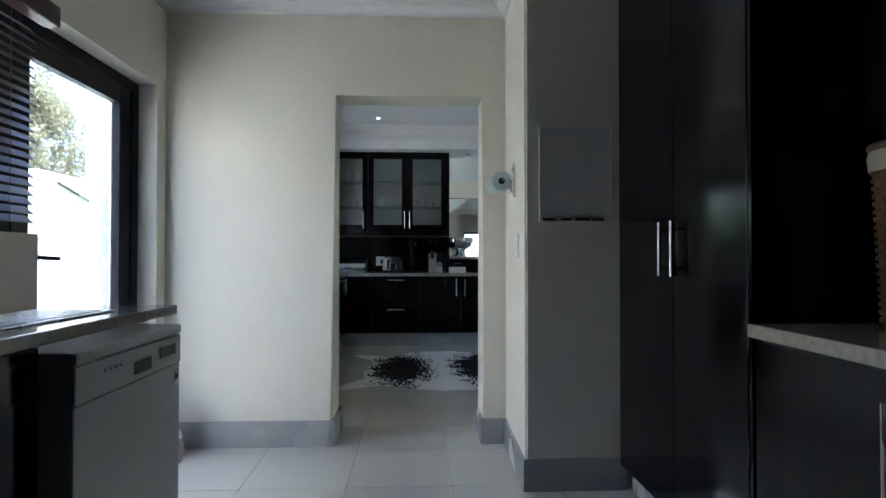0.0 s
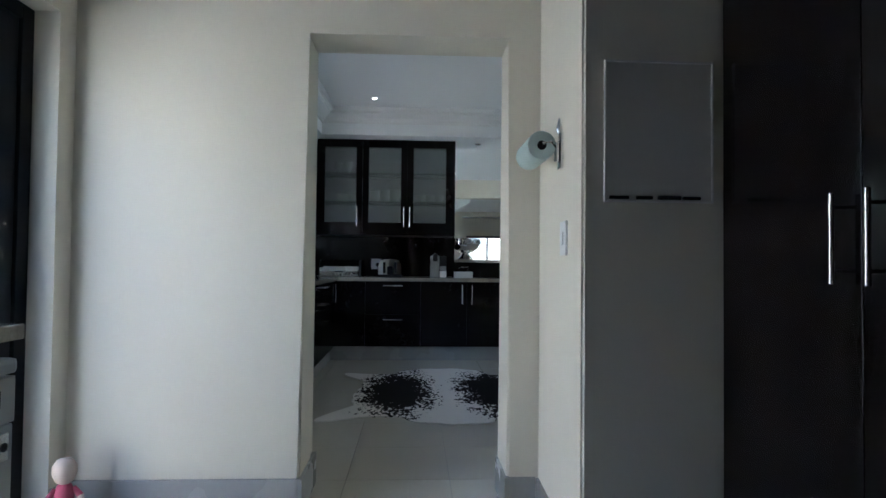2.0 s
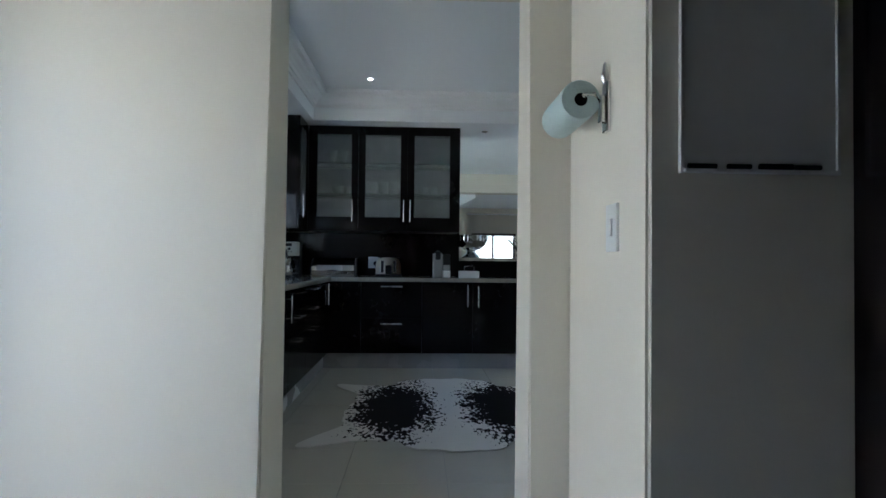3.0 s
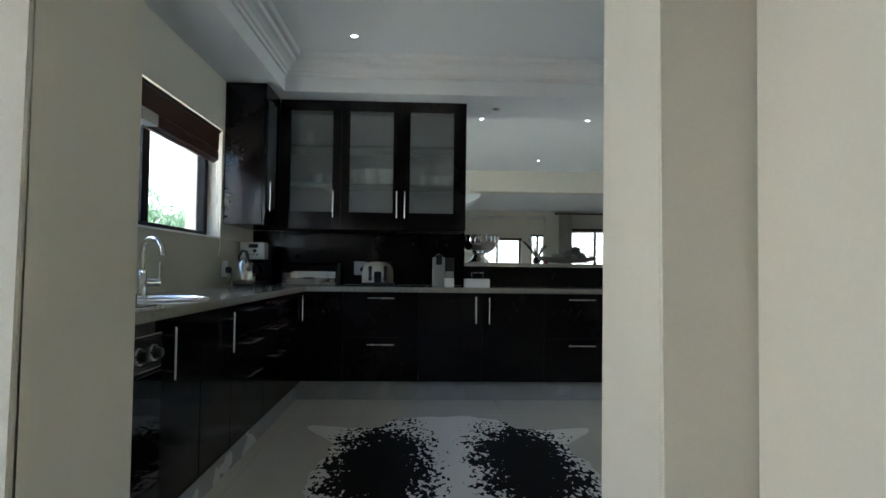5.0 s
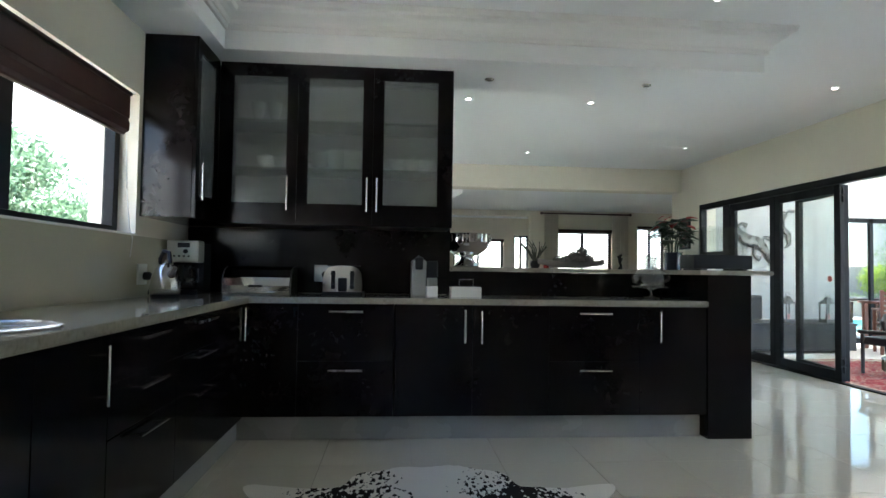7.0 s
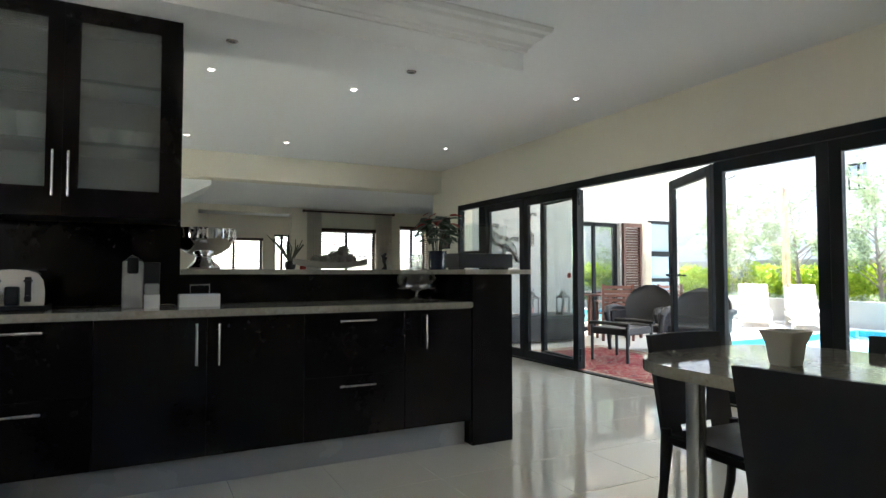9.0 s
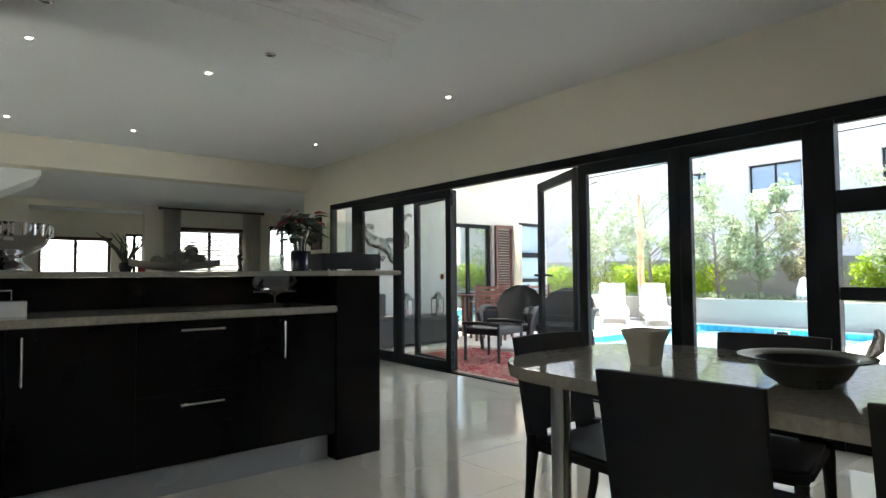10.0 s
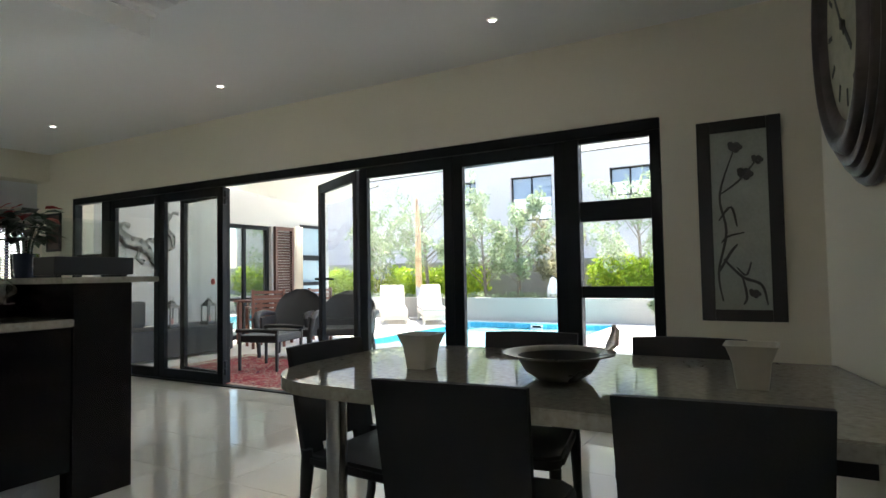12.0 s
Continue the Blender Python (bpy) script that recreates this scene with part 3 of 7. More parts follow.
def downlight(x, y, z, lit):
    t = thing("downlight", (x, y, z), "small recessed ceiling spotlight, " + ("lit, in a white ring" if lit else "switched off, in a steel ring"), "ceiling light", "lit downlights" if lit else "unlit downlights")
    part("ring", lathe(bmesh.new(), [(0.019, 0.002), (0.019, -0.004), (0.024, -0.007), (0.031, -0.005), (0.034, 0.0), (0.034, 0.003)], 20), M_TRIM if lit else M_STEEL, t)
    part("bulb", lathe(bmesh.new(), [(0.0185, 0.0), (0.017, -0.003), (0.012, -0.0045), (0.001, -0.005)], 16), M_BULB if lit else M_UNLIT, t)


for x, y in ((-0.41, 6.62), (1.95, 6.65), (0.743, 8.84), (1.92, 8.81), (3.85, 8.115), (0.73, 11.35), (1.86, 11.22), (3.79, 10.63), (3.89, 5.61)):
    downlight(x, y, CEIL - 0.004, True)
for x, y in ((0.723, 7.46), (1.868, 7.45)):
    downlight(x, y, 2.436, False)


# ---- kitchen cabinets ----
def bar_handle(parent, p0, p1, out, name="handle"):
    """A steel bar handle from p0 to p1, standing off along out."""
    p0, p1, out = Vector(p0), Vector(p1), Vector(out)
    d = (p1 - p0).normalized()
    bm = rod(bmesh.new(), p0 + out * 0.032, p1 + out * 0.032, 0.0065, seg=10)
    for p in (p0 + d * 0.03, p1 - d * 0.03):
        rod(bm, p - out * 0.002, p + out * 0.032, 0.0045, seg=8)
    return part(name, bm, M_STEEL, parent, "brushed steel bar handle")


def base_unit(axis, a0, a1, face, depth, fronts, label, z0=0.155, z1=0.858):
    """A base cabinet from a0 to a1 along 'x' (front towards -y) or 'y' (front towards +x)."""
    t = thing("base_cabinet", (0, 0, 0), label, "cabinet", "kitchen base cabinets")

    def bx(u0, u1, d0, d1, zz0, zz1, bevel=0.0):
        return B(u0, u1, face + d0, face + d1, zz0, zz1, bevel=bevel) if axis == "x" else B(face - d1, face - d0, u0, u1, zz0, zz1, bevel=bevel)

    def pt(u, z):
        return (u, face, z) if axis == "x" else (face, u, z)

    out = (0, -1, 0) if axis == "x" else (1, 0, 0)
    part("body", bx(a0 + 0.001, a1 - 0.001, 0.021, depth, z0, z1), M_BLACK2, t)
    for kind, u0, u1, f0, f1, h in fronts:
        p = part(kind, bx(u0 + 0.0018, u1 - 0.0018, 0, 0.019, f0 + 0.0018, f1 - 0.0018, bevel=0.0015), M_BLACK, t)
        if h:
            bar_handle(p, pt(h[0], h[2]), pt(h[1], h[3]), out)
    return t


D3 = (0.155, 0.50, 0.858)
base_unit("x", -0.86, -0.52, 7.12, 0.57, [("door", -0.86, -0.52, 0.155, 0.858, (-0.83, -0.83, 0.63, 0.83))], "black gloss base cabinet with one door")
base_unit("x", -0.52, 0.08, 7.12, 0.57, [("drawer", -0.52, 0.08, 0.50, 0.858, (-0.325, -0.115, 0.812, 0.812)), ("drawer", -0.52, 0.08, 0.155, 0.50, (-0.325, -0.115, 0.447, 0.447))], "black gloss base cabinet with two deep drawers")
base_unit("x", 0.08, 1.08, 7.12, 0.57, [("door", 0.08, 0.582, 0.155, 0.858, (0.53, 0.53, 0.62, 0.83)), ("door", 0.582, 1.08, 0.155, 0.858, (0.635, 0.635, 0.615, 0.825))], "black gloss base cabinet with two doors")
base_unit("x", 1.08, 1.68, 7.12, 0.57, [("drawer", 1.08, 1.68, 0.50, 0.858, (1.275, 1.485, 0.812, 0.812)), ("drawer", 1.08, 1.68, 0.155, 0.50, (1.275, 1.485, 0.447, 0.447))], "black gloss base cabinet with two deep drawers")
base_unit("x", 1.68, 2.138, 7.12, 0.57, [("door", 1.68, 2.138, 0.155, 0.858, (1.81, 1.81, 0.63, 0.83))], "black gloss base cabinet beside the peninsula end")
base_unit("y", 4.57, 5.0, -0.84, 0.55, [("door", 4.57, 5.0, 0.155, 0.858, (4.655, 4.655, 0.635, 0.826))], "black gloss base cabinet beside the oven")
base_unit("y", 5.0, 5.40, -0.84, 0.55, [("door", 5.0, 5.40, 0.155, 0.858, (5.33, 5.33, 0.638, 0.828))], "black gloss base cabinet under the sink")
base_unit("y", 5.40, 6.0, -0.84, 0.55, [("drawer", 5.40, 6.0, a, b, (5.58, 5.83, h, h)) for a, b, h in ((0.69, 0.858, 0.820), (0.51, 0.69, 0.646), (0.155, 0.51, 0.476))], "black gloss base cabinet with three drawers")
base_unit("y", 6.0, 6.65, -0.84, 0.55, [("drawer", 6.0, 6.65, a, b, (6.18, 6.46, h, h)) for a, b, h in ((0.69, 0.858, 0.823), (0.51, 0.69, 0.660), (0.155, 0.51, 0.490))], "black gloss corner base cabinet with three drawers")
solo("filler_panel", join_boxes((-0.86, -0.842, 6.652, 7.10, 0.155, 0.857), (-0.858, -0.862, 7.10, 7.12, 0.155, 0.857)), M_BLACK, "black gloss filler panel in the cabinet corner", "panel")
struct("trim_plinth", join_boxes((-0.90, 2.12, 7.18, 7.195, 0, 0.152), (-0.905, -0.89, 4.62, 7.18, 0, 0.152)), M_SKIRT, "grey tiled plinth under the cabinets", "plinth")

worktop = prism(bmesh.new(), [(X_L + 0.002, 3.56), (-0.815, 3.56), (-0.815, 7.098), (2.138, 7.098), (2.138, 7.698), (X_L + 0.002, 7.698)], 0.862, 0.90)
round_rims(worktop, 0.005)
solo("worktop", worktop, M_GRANITE, "cream speckled granite worktop with polished edges", "worktop")
t = thing("splashback", (0, 0, 0), "cream glossy splashback under the kitchen window", "splashback")
part("panel", B(X_L, X_L + 0.008, 3.56, 7.68, 0.901, 1.25), mat("cream_gloss_splashback", (0.55, 0.52, 0.41), 0.12, vary=0.03), t)
struct("window_sill", B(X_LO + 0.1, X_L + 0.012, 3.95, 6.86, 1.251, 1.262, bevel=0.003), M_TRIM, "white tiled window sill", "sill")

pen = thing("peninsula", (0, 0, 0), "black panelled peninsula wall and end pier", "peninsula")
part("pier", B(2.14, 2.442, 7.112, 8.05, 0, 1.074, bevel=0.002), M_BLACK, pen)
part("bar_wall", B(0.456, 2.139, 7.70, 7.90, 0, 1.074), M_BLACK, pen)
part("splash_panel", B(-1.39, 0.48, 7.682, 7.699, 0.901, 1.364), M_BLACK, pen)
part("end_panel", B(0.456, 0.48, 7.70, 7.92, 1.12, 2.435), M_BLACK, pen)
bar_top = prism(bmesh.new(), [(0.484, 7.60), (2.06, 7.60), (2.06, 7.06), (2.565, 7.06), (2.565, 8.14), (0.484, 8.14)], 1.075, 1.105)
round_rims(bar_top, 0.004)
solo("bar_counter", bar_top, M_GRANITE, "raised granite breakfast bar top", "worktop")

# wall cabinets with frosted doors
M_MELAMINE = mat("pale_grey_melamine", (0.55, 0.56, 0.54), 0.5, vary=0.03)
M_CHINA = mat("white_china", (0.78, 0.78, 0.75), 0.15, vary=0.03)


def bowl_mesh(r, h):
    return lathe(bmesh.new(), [(r * 0.45, 0.0), (r * 0.5, h * 0.08), (r * 0.85, h * 0.5), (r, h), (r * 0.96, h), (r * 0.8, h * 0.5), (r * 0.4, h * 0.14), (0.002, h * 0.12)], 18)


def frosted_door(parent, x0, x1, z0, z1, y, hx, g0, g1):
    """A door frame round a frosted pane; g0, g1: the pane's sides; hx: the handle."""
    bm = bmesh.new()
    zb, zt = 1.508, 2.352
    for a in ((x0, g0, z0, z1), (g1, x1, z0, z1), (g0, g1, z0, zb), (g0, g1, zt, z1)):
        box(bm, a[0] + (0.001 if a[0] == x0 else 0), a[1] - (0.001 if a[1] == x1 else 0), y, y + 0.02, a[2], a[3])
    dd = part("door", bm, M_BLACK, parent)
    part("frosted_pane", B(g0 - 0.004, g1 + 0.004, y + 0.008, y + 0.013, zb - 0.004, zt + 0.004), M_FROST, dd, "frosted glass pane")
    if hx is not None:
        bar_handle(dd, (hx, y, 1.46), (hx, y, 1.685), (0, -1, 0))


uc = thing("wall_cabinet", (0, 0, 0), "black wall cabinet with three frosted glass doors", "cabinet", "kitchen wall cabinets")
part("carcass", join_boxes((-1.088, 0.455, 7.343, 7.69, 1.366, 1.40), (-1.088, 0.455, 7.343, 7.69, 2.405, 2.437), (-1.088, -1.07, 7.343, 7.69, 1.40, 2.405), (0.437, 0.455, 7.343, 7.69, 1.40, 2.405), (-0.09, -0.07, 7.343, 7.69, 1.40, 2.405)), M_BLACK2, uc)
part("back_panel", B(-1.07, 0.437, 7.675, 7.69, 1.40, 2.405), M_MELAMINE, uc)
M_SHELF = mat("grey_green_shelf_glass", (0.22, 0.25, 0.23), 0.2, vary=0.05)
for z in (1.74, 2.06):
    for a, b in ((-1.069, -0.091), (-0.069, 0.436)):
        part("shelf", B(a, b, 7.346, 7.674, z - 0.009, z + 0.009), M_SHELF, uc)
frosted_door(uc, -1.088, -0.582, 1.366, 2.437, 7.32, -0.64, -1.0, -0.652)
frosted_door(uc, -0.582, -0.082, 1.366, 2.437, 7.32, -0.118, -0.512, -0.152)
frosted_door(uc, -0.082, 0.457, 1.366, 2.437, 7.32, -0.052, -0.012, 0.352)
china = 0
for x, z, r, h in ((-0.80, 1.75, 0.07, 0.08), (-0.70, 1.75, 0.06, 0.07), (-0.45, 1.75, 0.075, 0.12), (-0.33, 1.75, 0.08, 0.13), (-0.23, 1.75, 0.085, 0.13), (0.08, 1.75, 0.06, 0.08), (0.18, 1.75, 0.06, 0.08), (0.28, 1.75, 0.06, 0.08), (-0.86, 2.07, 0.05, 0.12), (-0.75, 2.07, 0.05, 0.12)):
    b = solo("bowl", bowl_mesh(r, h), M_CHINA, "white china bowl on a cabinet shelf", "bowl", "china in the wall cabinet", at=(x, 7.36 + r, z))
cc = thing("wall_cabinet", (0, 0, 0), "black corner wall cabinet with a narrow frosted door", "cabinet", "kitchen wall cabinets")
part("carcass", B(X_L + 0.002, -1.112, 6.90, 7.69, 1.366, 2.437, bevel=0.002), M_BLACK, cc)
bm = bmesh.new()
for a in ((6.902, 6.96, 1.366, 2.437), (7.25, 7.318, 1.366, 2.437), (6.96, 7.25, 1.366, 1.508), (6.96, 7.25, 2.352, 2.437)):
    box(bm, -1.111, -1.091, *a)
dd = part("door", bm, M_BLACK, cc)
part("frosted_pane", B(-1.104, -1.098, 6.956, 7.254, 1.504, 2.356), M_FROST, dd)
bar_handle(dd, (-1.091, 6.935, 1.47), (-1.091, 6.935, 1.69), (1, 0, 0))

# ---- oven and hob ----
ov = thing("oven", (-0.84, 4.242, 0.1), "steel and black built-in oven with five knobs", "oven")
part("body", B(-0.54, -0.002, -0.32, 0.32, 0.05, 0.755), M_BLACK2, ov)
part("control_panel", B(-0.002, 0.022, -0.325, 0.325, 0.60, 0.72, bevel=0.004), M_STEEL, ov, "brushed steel control panel")
part("oven_door", B(-0.002, 0.024, -0.325, 0.325, 0.06, 0.592, bevel=0.006), mat("black_oven_glass", (0.006, 0.006, 0.007), 0.05, vary=0.1, rough_vary=0.02), ov, "black glass oven door")
for k in range(6):
    y = -0.26 + k * 0.105
    kn = part("knob", lathe(bmesh.new(), [(0.024, 0), (0.024, 0.006), (0.019, 0.008), (0.017, 0.026), (0.014, 0.028), (0.001, 0.028)], 18, m=pose(0.022, y, 0.655, 0, 90, 0)), M_PLASTIC_BLACK, ov, "black control knob with a steel ring")
    part("ring", lathe(bmesh.new(), [(0.029, 0), (0.029, 0.004), (0.0245, 0.005), (0.0245, 0)], 18, m=pose(0.022, y, 0.655, 0, 90, 0)), M_CHROME, kn)
hob = thing("hob", (-1.09, 4.28, 0.90), "black glass hob in a steel rim set into the worktop", "hob")
part("rim", B(-0.25, 0.24, -0.30, 0.36, 0.0005, 0.006, bevel=0.002), M_STEEL, hob)
part("glass_plate", B(-0.235, 0.225, -0.285, 0.345, 0.0065, 0.009), mat("black_hob_glass", (0.008, 0.008, 0.009), 0.06, vary=0.1), hob)
hd = thing("cooker_hood", (-1.40, 4.29, 1.58), "flat steel cooker hood with a lit lamp", "cooker hood")
bm = bmesh.new()
vv = [bm.verts.new(v) for v in ((0.001, -0.45, 0.0), (0.47, -0.45, 0.0), (0.47, 0.45, 0.0), (0.001, 0.45, 0.0), (0.001, -0.45, 0.09), (0.47, -0.45, 0.045), (0.47, 0.45, 0.045), (0.001, 0.45, 0.09))]
for f in ((0, 1, 2, 3), (4, 7, 6, 5), (0, 4, 5, 1), (1, 5, 6, 2), (2, 6, 7, 3), (3, 7, 4, 0)):
    bm.faces.new([vv[i] for i in f])
part("canopy", bm, M_STEEL, hd)
part("chimney", B(0.001, 0.26, -0.14, 0.14, 0.09, 0.78, bevel=0.003), M_STEEL, hd)
part("lamp", lathe(bmesh.new(), [(0.034, -0.0005), (0.032, -0.004), (0.001, -0.005)], 18, center=(0.42, 0.33)), M_BULB, hd, "lit round lamp")

# ---- sink and tap ----
sk = thing("sink", (-1.07, 5.13, 0.90), "round stainless steel sink set into the worktop", "sink")
part("basin", lathe(bmesh.new(), [(0.235, 0.0008), (0.238, 0.006), (0.215, 0.009), (0.205, 0.006), (0.195, 0.002), (0.188, 0.0014), (0.001, 0.0012)], 40, sx=0.86, sy=0.86), M_STEEL, sk)
part("drain", lathe(bmesh.new(), [(0.04, 0.0014), (0.038, 0.004), (0.001, 0.003)], 18), M_CHROME, sk)
tp = thing("tap", (-1.19, 5.20, 0.90), "chrome swan-neck mixer tap beside the sink", "tap")
part("body", lathe(bmesh.new(), [(0.027, 0), (0.027, 0.01), (0.021, 0.014), (0.021, 0.12), (0.016, 0.125), (0.012, 0.13)], 18), M_CHROME, tp)
pts = [(0, 0, 0.12), (0, 0, 0.20)] + [(0.055 - 0.055 * math.cos(a), -0.025 + 0.025 * math.cos(a), 0.215 + 0.055 * math.sin(a)) for a in [k * math.pi / 10 for k in range(0, 10)]] + [(0.112, -0.051, 0.195)]
part("spout", tube(bmesh.new(), pts, [0.0135] * (len(pts) - 1) + [0.0155], 14), M_CHROME, tp)
bm = rod(bmesh.new(), (0.015, 0.0, 0.07), (0.05, 0.06, 0.07), 0.019, seg=16)
part("cartridge", bm, M_CHROME, tp)
part("lever", rod(bmesh.new(), (0.05, 0.06, 0.075), (0.052, 0.062, 0.165), 0.006, 0.004), M_CHROME, tp)


# ---- small kitchen things ----
def mill(x, y):
    t = thing("pepper_mill", (x, y, 0.90), "tall steel pepper mill with a clear base", "mill", "salt and pepper mills")
    part("base", lathe(bmesh.new(), [(0.024, 0), (0.025, 0.004), (0.024, 0.034), (0.021, 0.038)], 20), mat("smoky_plastic", (0.09, 0.06, 0.045), 0.1, vary=0.2), t, "smoky clear base full of pepper")
    part("body", lathe(bmesh.new(), [(0.023, 0.038), (0.025, 0.055), (0.020, 0.12), (0.019, 0.15), (0.024, 0.195), (0.024, 0.205), (0.001, 0.207)], 20), M_STEEL, t)


mill(-1.075, 4.76)
mill(-1.06, 4.83)

kt = thing("kettle", (-1.21, 6.82, 0.90), "brushed steel dome kettle with a black handle", "kettle")
part("base", lathe(bmesh.new(), [(0.078, 0.0), (0.08, 0.012), (0.074, 0.02)], 26), M_PLASTIC_BLACK, kt)
part("body", lathe(bmesh.new(), [(0.074, 0.021), (0.082, 0.03), (0.083, 0.06), (0.074, 0.12), (0.056, 0.165), (0.042, 0.18), (0.04, 0.188), (0.014, 0.195), (0.012, 0.205), (0.001, 0.207)], 26), M_STEEL, kt)
part("spout", tube(bmesh.new(), [(0.045, -0.045, 0.13), (0.065, -0.065, 0.155), (0.075, -0.075, 0.172)], [0.022, 0.016, 0.014], 12), M_STEEL, kt)
part("handle", tube(bmesh.new(), [(-0.045, 0.045, 0.155), (-0.055, 0.055, 0.22), (-0.02, 0.02, 0.265), (0.025, -0.025, 0.255), (0.04, -0.04, 0.195)], 0.0105, 10), M_PLASTIC_BLACK, kt, "black arched handle")

cm = thing("coffee_maker", (-1.27, 7.36, 0.90), "black and cream filter coffee maker", "coffee maker")
part("body", join_boxes((-0.10, 0.10, 0.0, 0.14, 0.0, 0.33), (-0.10, 0.10, -0.12, 0.14, 0.0, 0.03), bevel=0.006), M_PLASTIC_BLACK, cm)
part("filter_housing", B(-0.10, 0.10, -0.12, -0.003, 0.205, 0.345, bevel=0.01), mat("cream_metal_panel", (0.55, 0.53, 0.46), 0.3, 0.3, vary=0.05), cm, "cream metal front panel")
part("display", B(-0.03, 0.045, -0.124, -0.118, 0.30, 0.33), M_PLASTIC_BLACK, cm)
bm = bmesh.new()
for k in range(4):
    rod(bm, (-0.05 + k * 0.03, -0.127, 0.245), (-0.05 + k * 0.03, -0.118, 0.245), 0.006)
rod(bm, (0.02, -0.13, 0.275), (0.02, -0.118, 0.275), 0.014)
part("buttons", bm, M_PLASTIC_BLACK, cm)
jug = part("jug", lathe(bmesh.new(), [(0.055, 0.032), (0.07, 0.06), (0.068, 0.11), (0.045, 0.165), (0.05, 0.19), (0.001, 0.192)], 20, center=(0, -0.05)), mat("dark_coffee_glass", (0.01, 0.008, 0.007), 0.04, vary=0.1), cm, "dark glass jug")
part("jug_handle", tube(bmesh.new(), [(0.05, -0.08, 0.17), (0.09, -0.10, 0.16), (0.095, -0.105, 0.09), (0.06, -0.085, 0.07)], 0.008, 8), M_PLASTIC_BLACK, jug)

bb = thing("bread_bin", (-0.83, 7.45, 0.90), "polished steel roll-top bread bin", "bread bin")
prof = [(-0.10, 0.0), (0.14, 0.0), (0.14, 0.185), (0.02, 0.185), (-0.05, 0.165), (-0.10, 0.115), (-0.12, 0.06), (-0.118, 0.012)]
for nm, x0, x1, mt in (("shell", -0.215, 0.215, M_CHROME), ("end_cap", -0.225, -0.2155, M_PLASTIC_BLACK), ("end_cap", 0.2155, 0.225, M_PLASTIC_BLACK)):
    bm = bmesh.new()
    a = [bm.verts.new((x0, y, z)) for y, z in prof]
    b = [bm.verts.new((x1, y, z)) for y, z in prof]
    for i in range(len(prof)):
        j = (i + 1) % len(prof)
        bm.faces.new((a[i], a[j], b[j], b[i]))
    bm.faces.new(a)
    bm.faces.new(list(reversed(b)))
    part(nm, bm, mt, bb)
part("grip", B(-0.045, 0.045, -0.134, -0.119, 0.05, 0.066, bevel=0.005), M_PLASTIC_BLACK, bb)

to = thing("toaster", (-0.265, 7.44, 0.90), "chrome four-slice toaster with black ends", "toaster")
prof = [(-0.128, 0.02), (-0.130, 0.10), (-0.122, 0.150), (-0.100, 0.182), (-0.06, 0.197), (0.0, 0.201), (0.06, 0.197), (0.100, 0.182), (0.122, 0.150), (0.130, 0.10), (0.128, 0.02)]
bm = bmesh.new()
ends = [[bm.verts.new((x, y, z)) for x, z in prof] for y in (-0.13, 0.13)]
for q in range(10):
    bm.faces.new((ends[0][q], ends[0][q + 1], ends[1][q + 1], ends[1][q])).smooth = True
bm.faces.new((ends[0][10], ends[0][0], ends[1][0], ends[1][10]))
bm.faces.new(ends[0])
bm.faces.new(list(reversed(ends[1])))
part("body", bm, M_CHROME, to)
part("base", B(-0.132, 0.132, -0.135, 0.135, 0.0, 0.028, bevel=0.008), M_PLASTIC_BLACK, to)
for x in (-0.062, 0.062):
    part("slot", B(x - 0.045, x + 0.045, -0.10, 0.10, 0.196, 0.2025, bevel=0.002), M_PLASTIC_BLACK, to, "dark bread slot")
    part("lever_track", B(x - 0.013, x + 0.013, -0.1325, -0.1295, 0.045, 0.165, bevel=0.001), M_PLASTIC_BLACK, to)
    part("lever", B(x - 0.016, x + 0.016, -0.155, -0.133, 0.140, 0.152, bevel=0.004), M_PLASTIC_BLACK, to)
    part("dial", lathe(bmesh.new(), [(0.016, 0), (0.014, 0.012), (0.001, 0.013)], 14, m=pose(x, -0.13, 0.062, 90, 0, 0)), M_PLASTIC_BLACK, to)
part("front_panel", B(-0.030, 0.030, -0.134, -0.1295, 0.028, 0.120, bevel=0.012), M_PLASTIC_BLACK, to)

def socket(x, y, z, rz, plug=True):
    t = thing("socket", (x, y, z), "white wall socket with a black plug", "socket", "wall sockets", rz)
    part("plate", B(-0.06, 0.06, -0.010, 0.0, -0.06, 0.06, bevel=0.004), M_WHITE_PLASTIC, t)
    if plug:
        part("plug", lathe(bmesh.new(), [(0.024, 0), (0.024, 0.03), (0.015, 0.04), (0.001, 0.041)], 14, m=pose(0.02, -0.010, -0.01, 90, 0, 0)), M_PLASTIC_BLACK, t)
        part("cable", tube(bmesh.new(), [(0.02, -0.045, -0.015), (0.022, -0.055, -0.06), (0.035, -0.03, -0.10), (0.06, -0.02, -0.118)], 0.0035, 6), M_PLASTIC_BLACK, t)


socket(-0.44, 7.682, 1.045, 0)
socket(-1.39, 6.93, 1.03, 90)

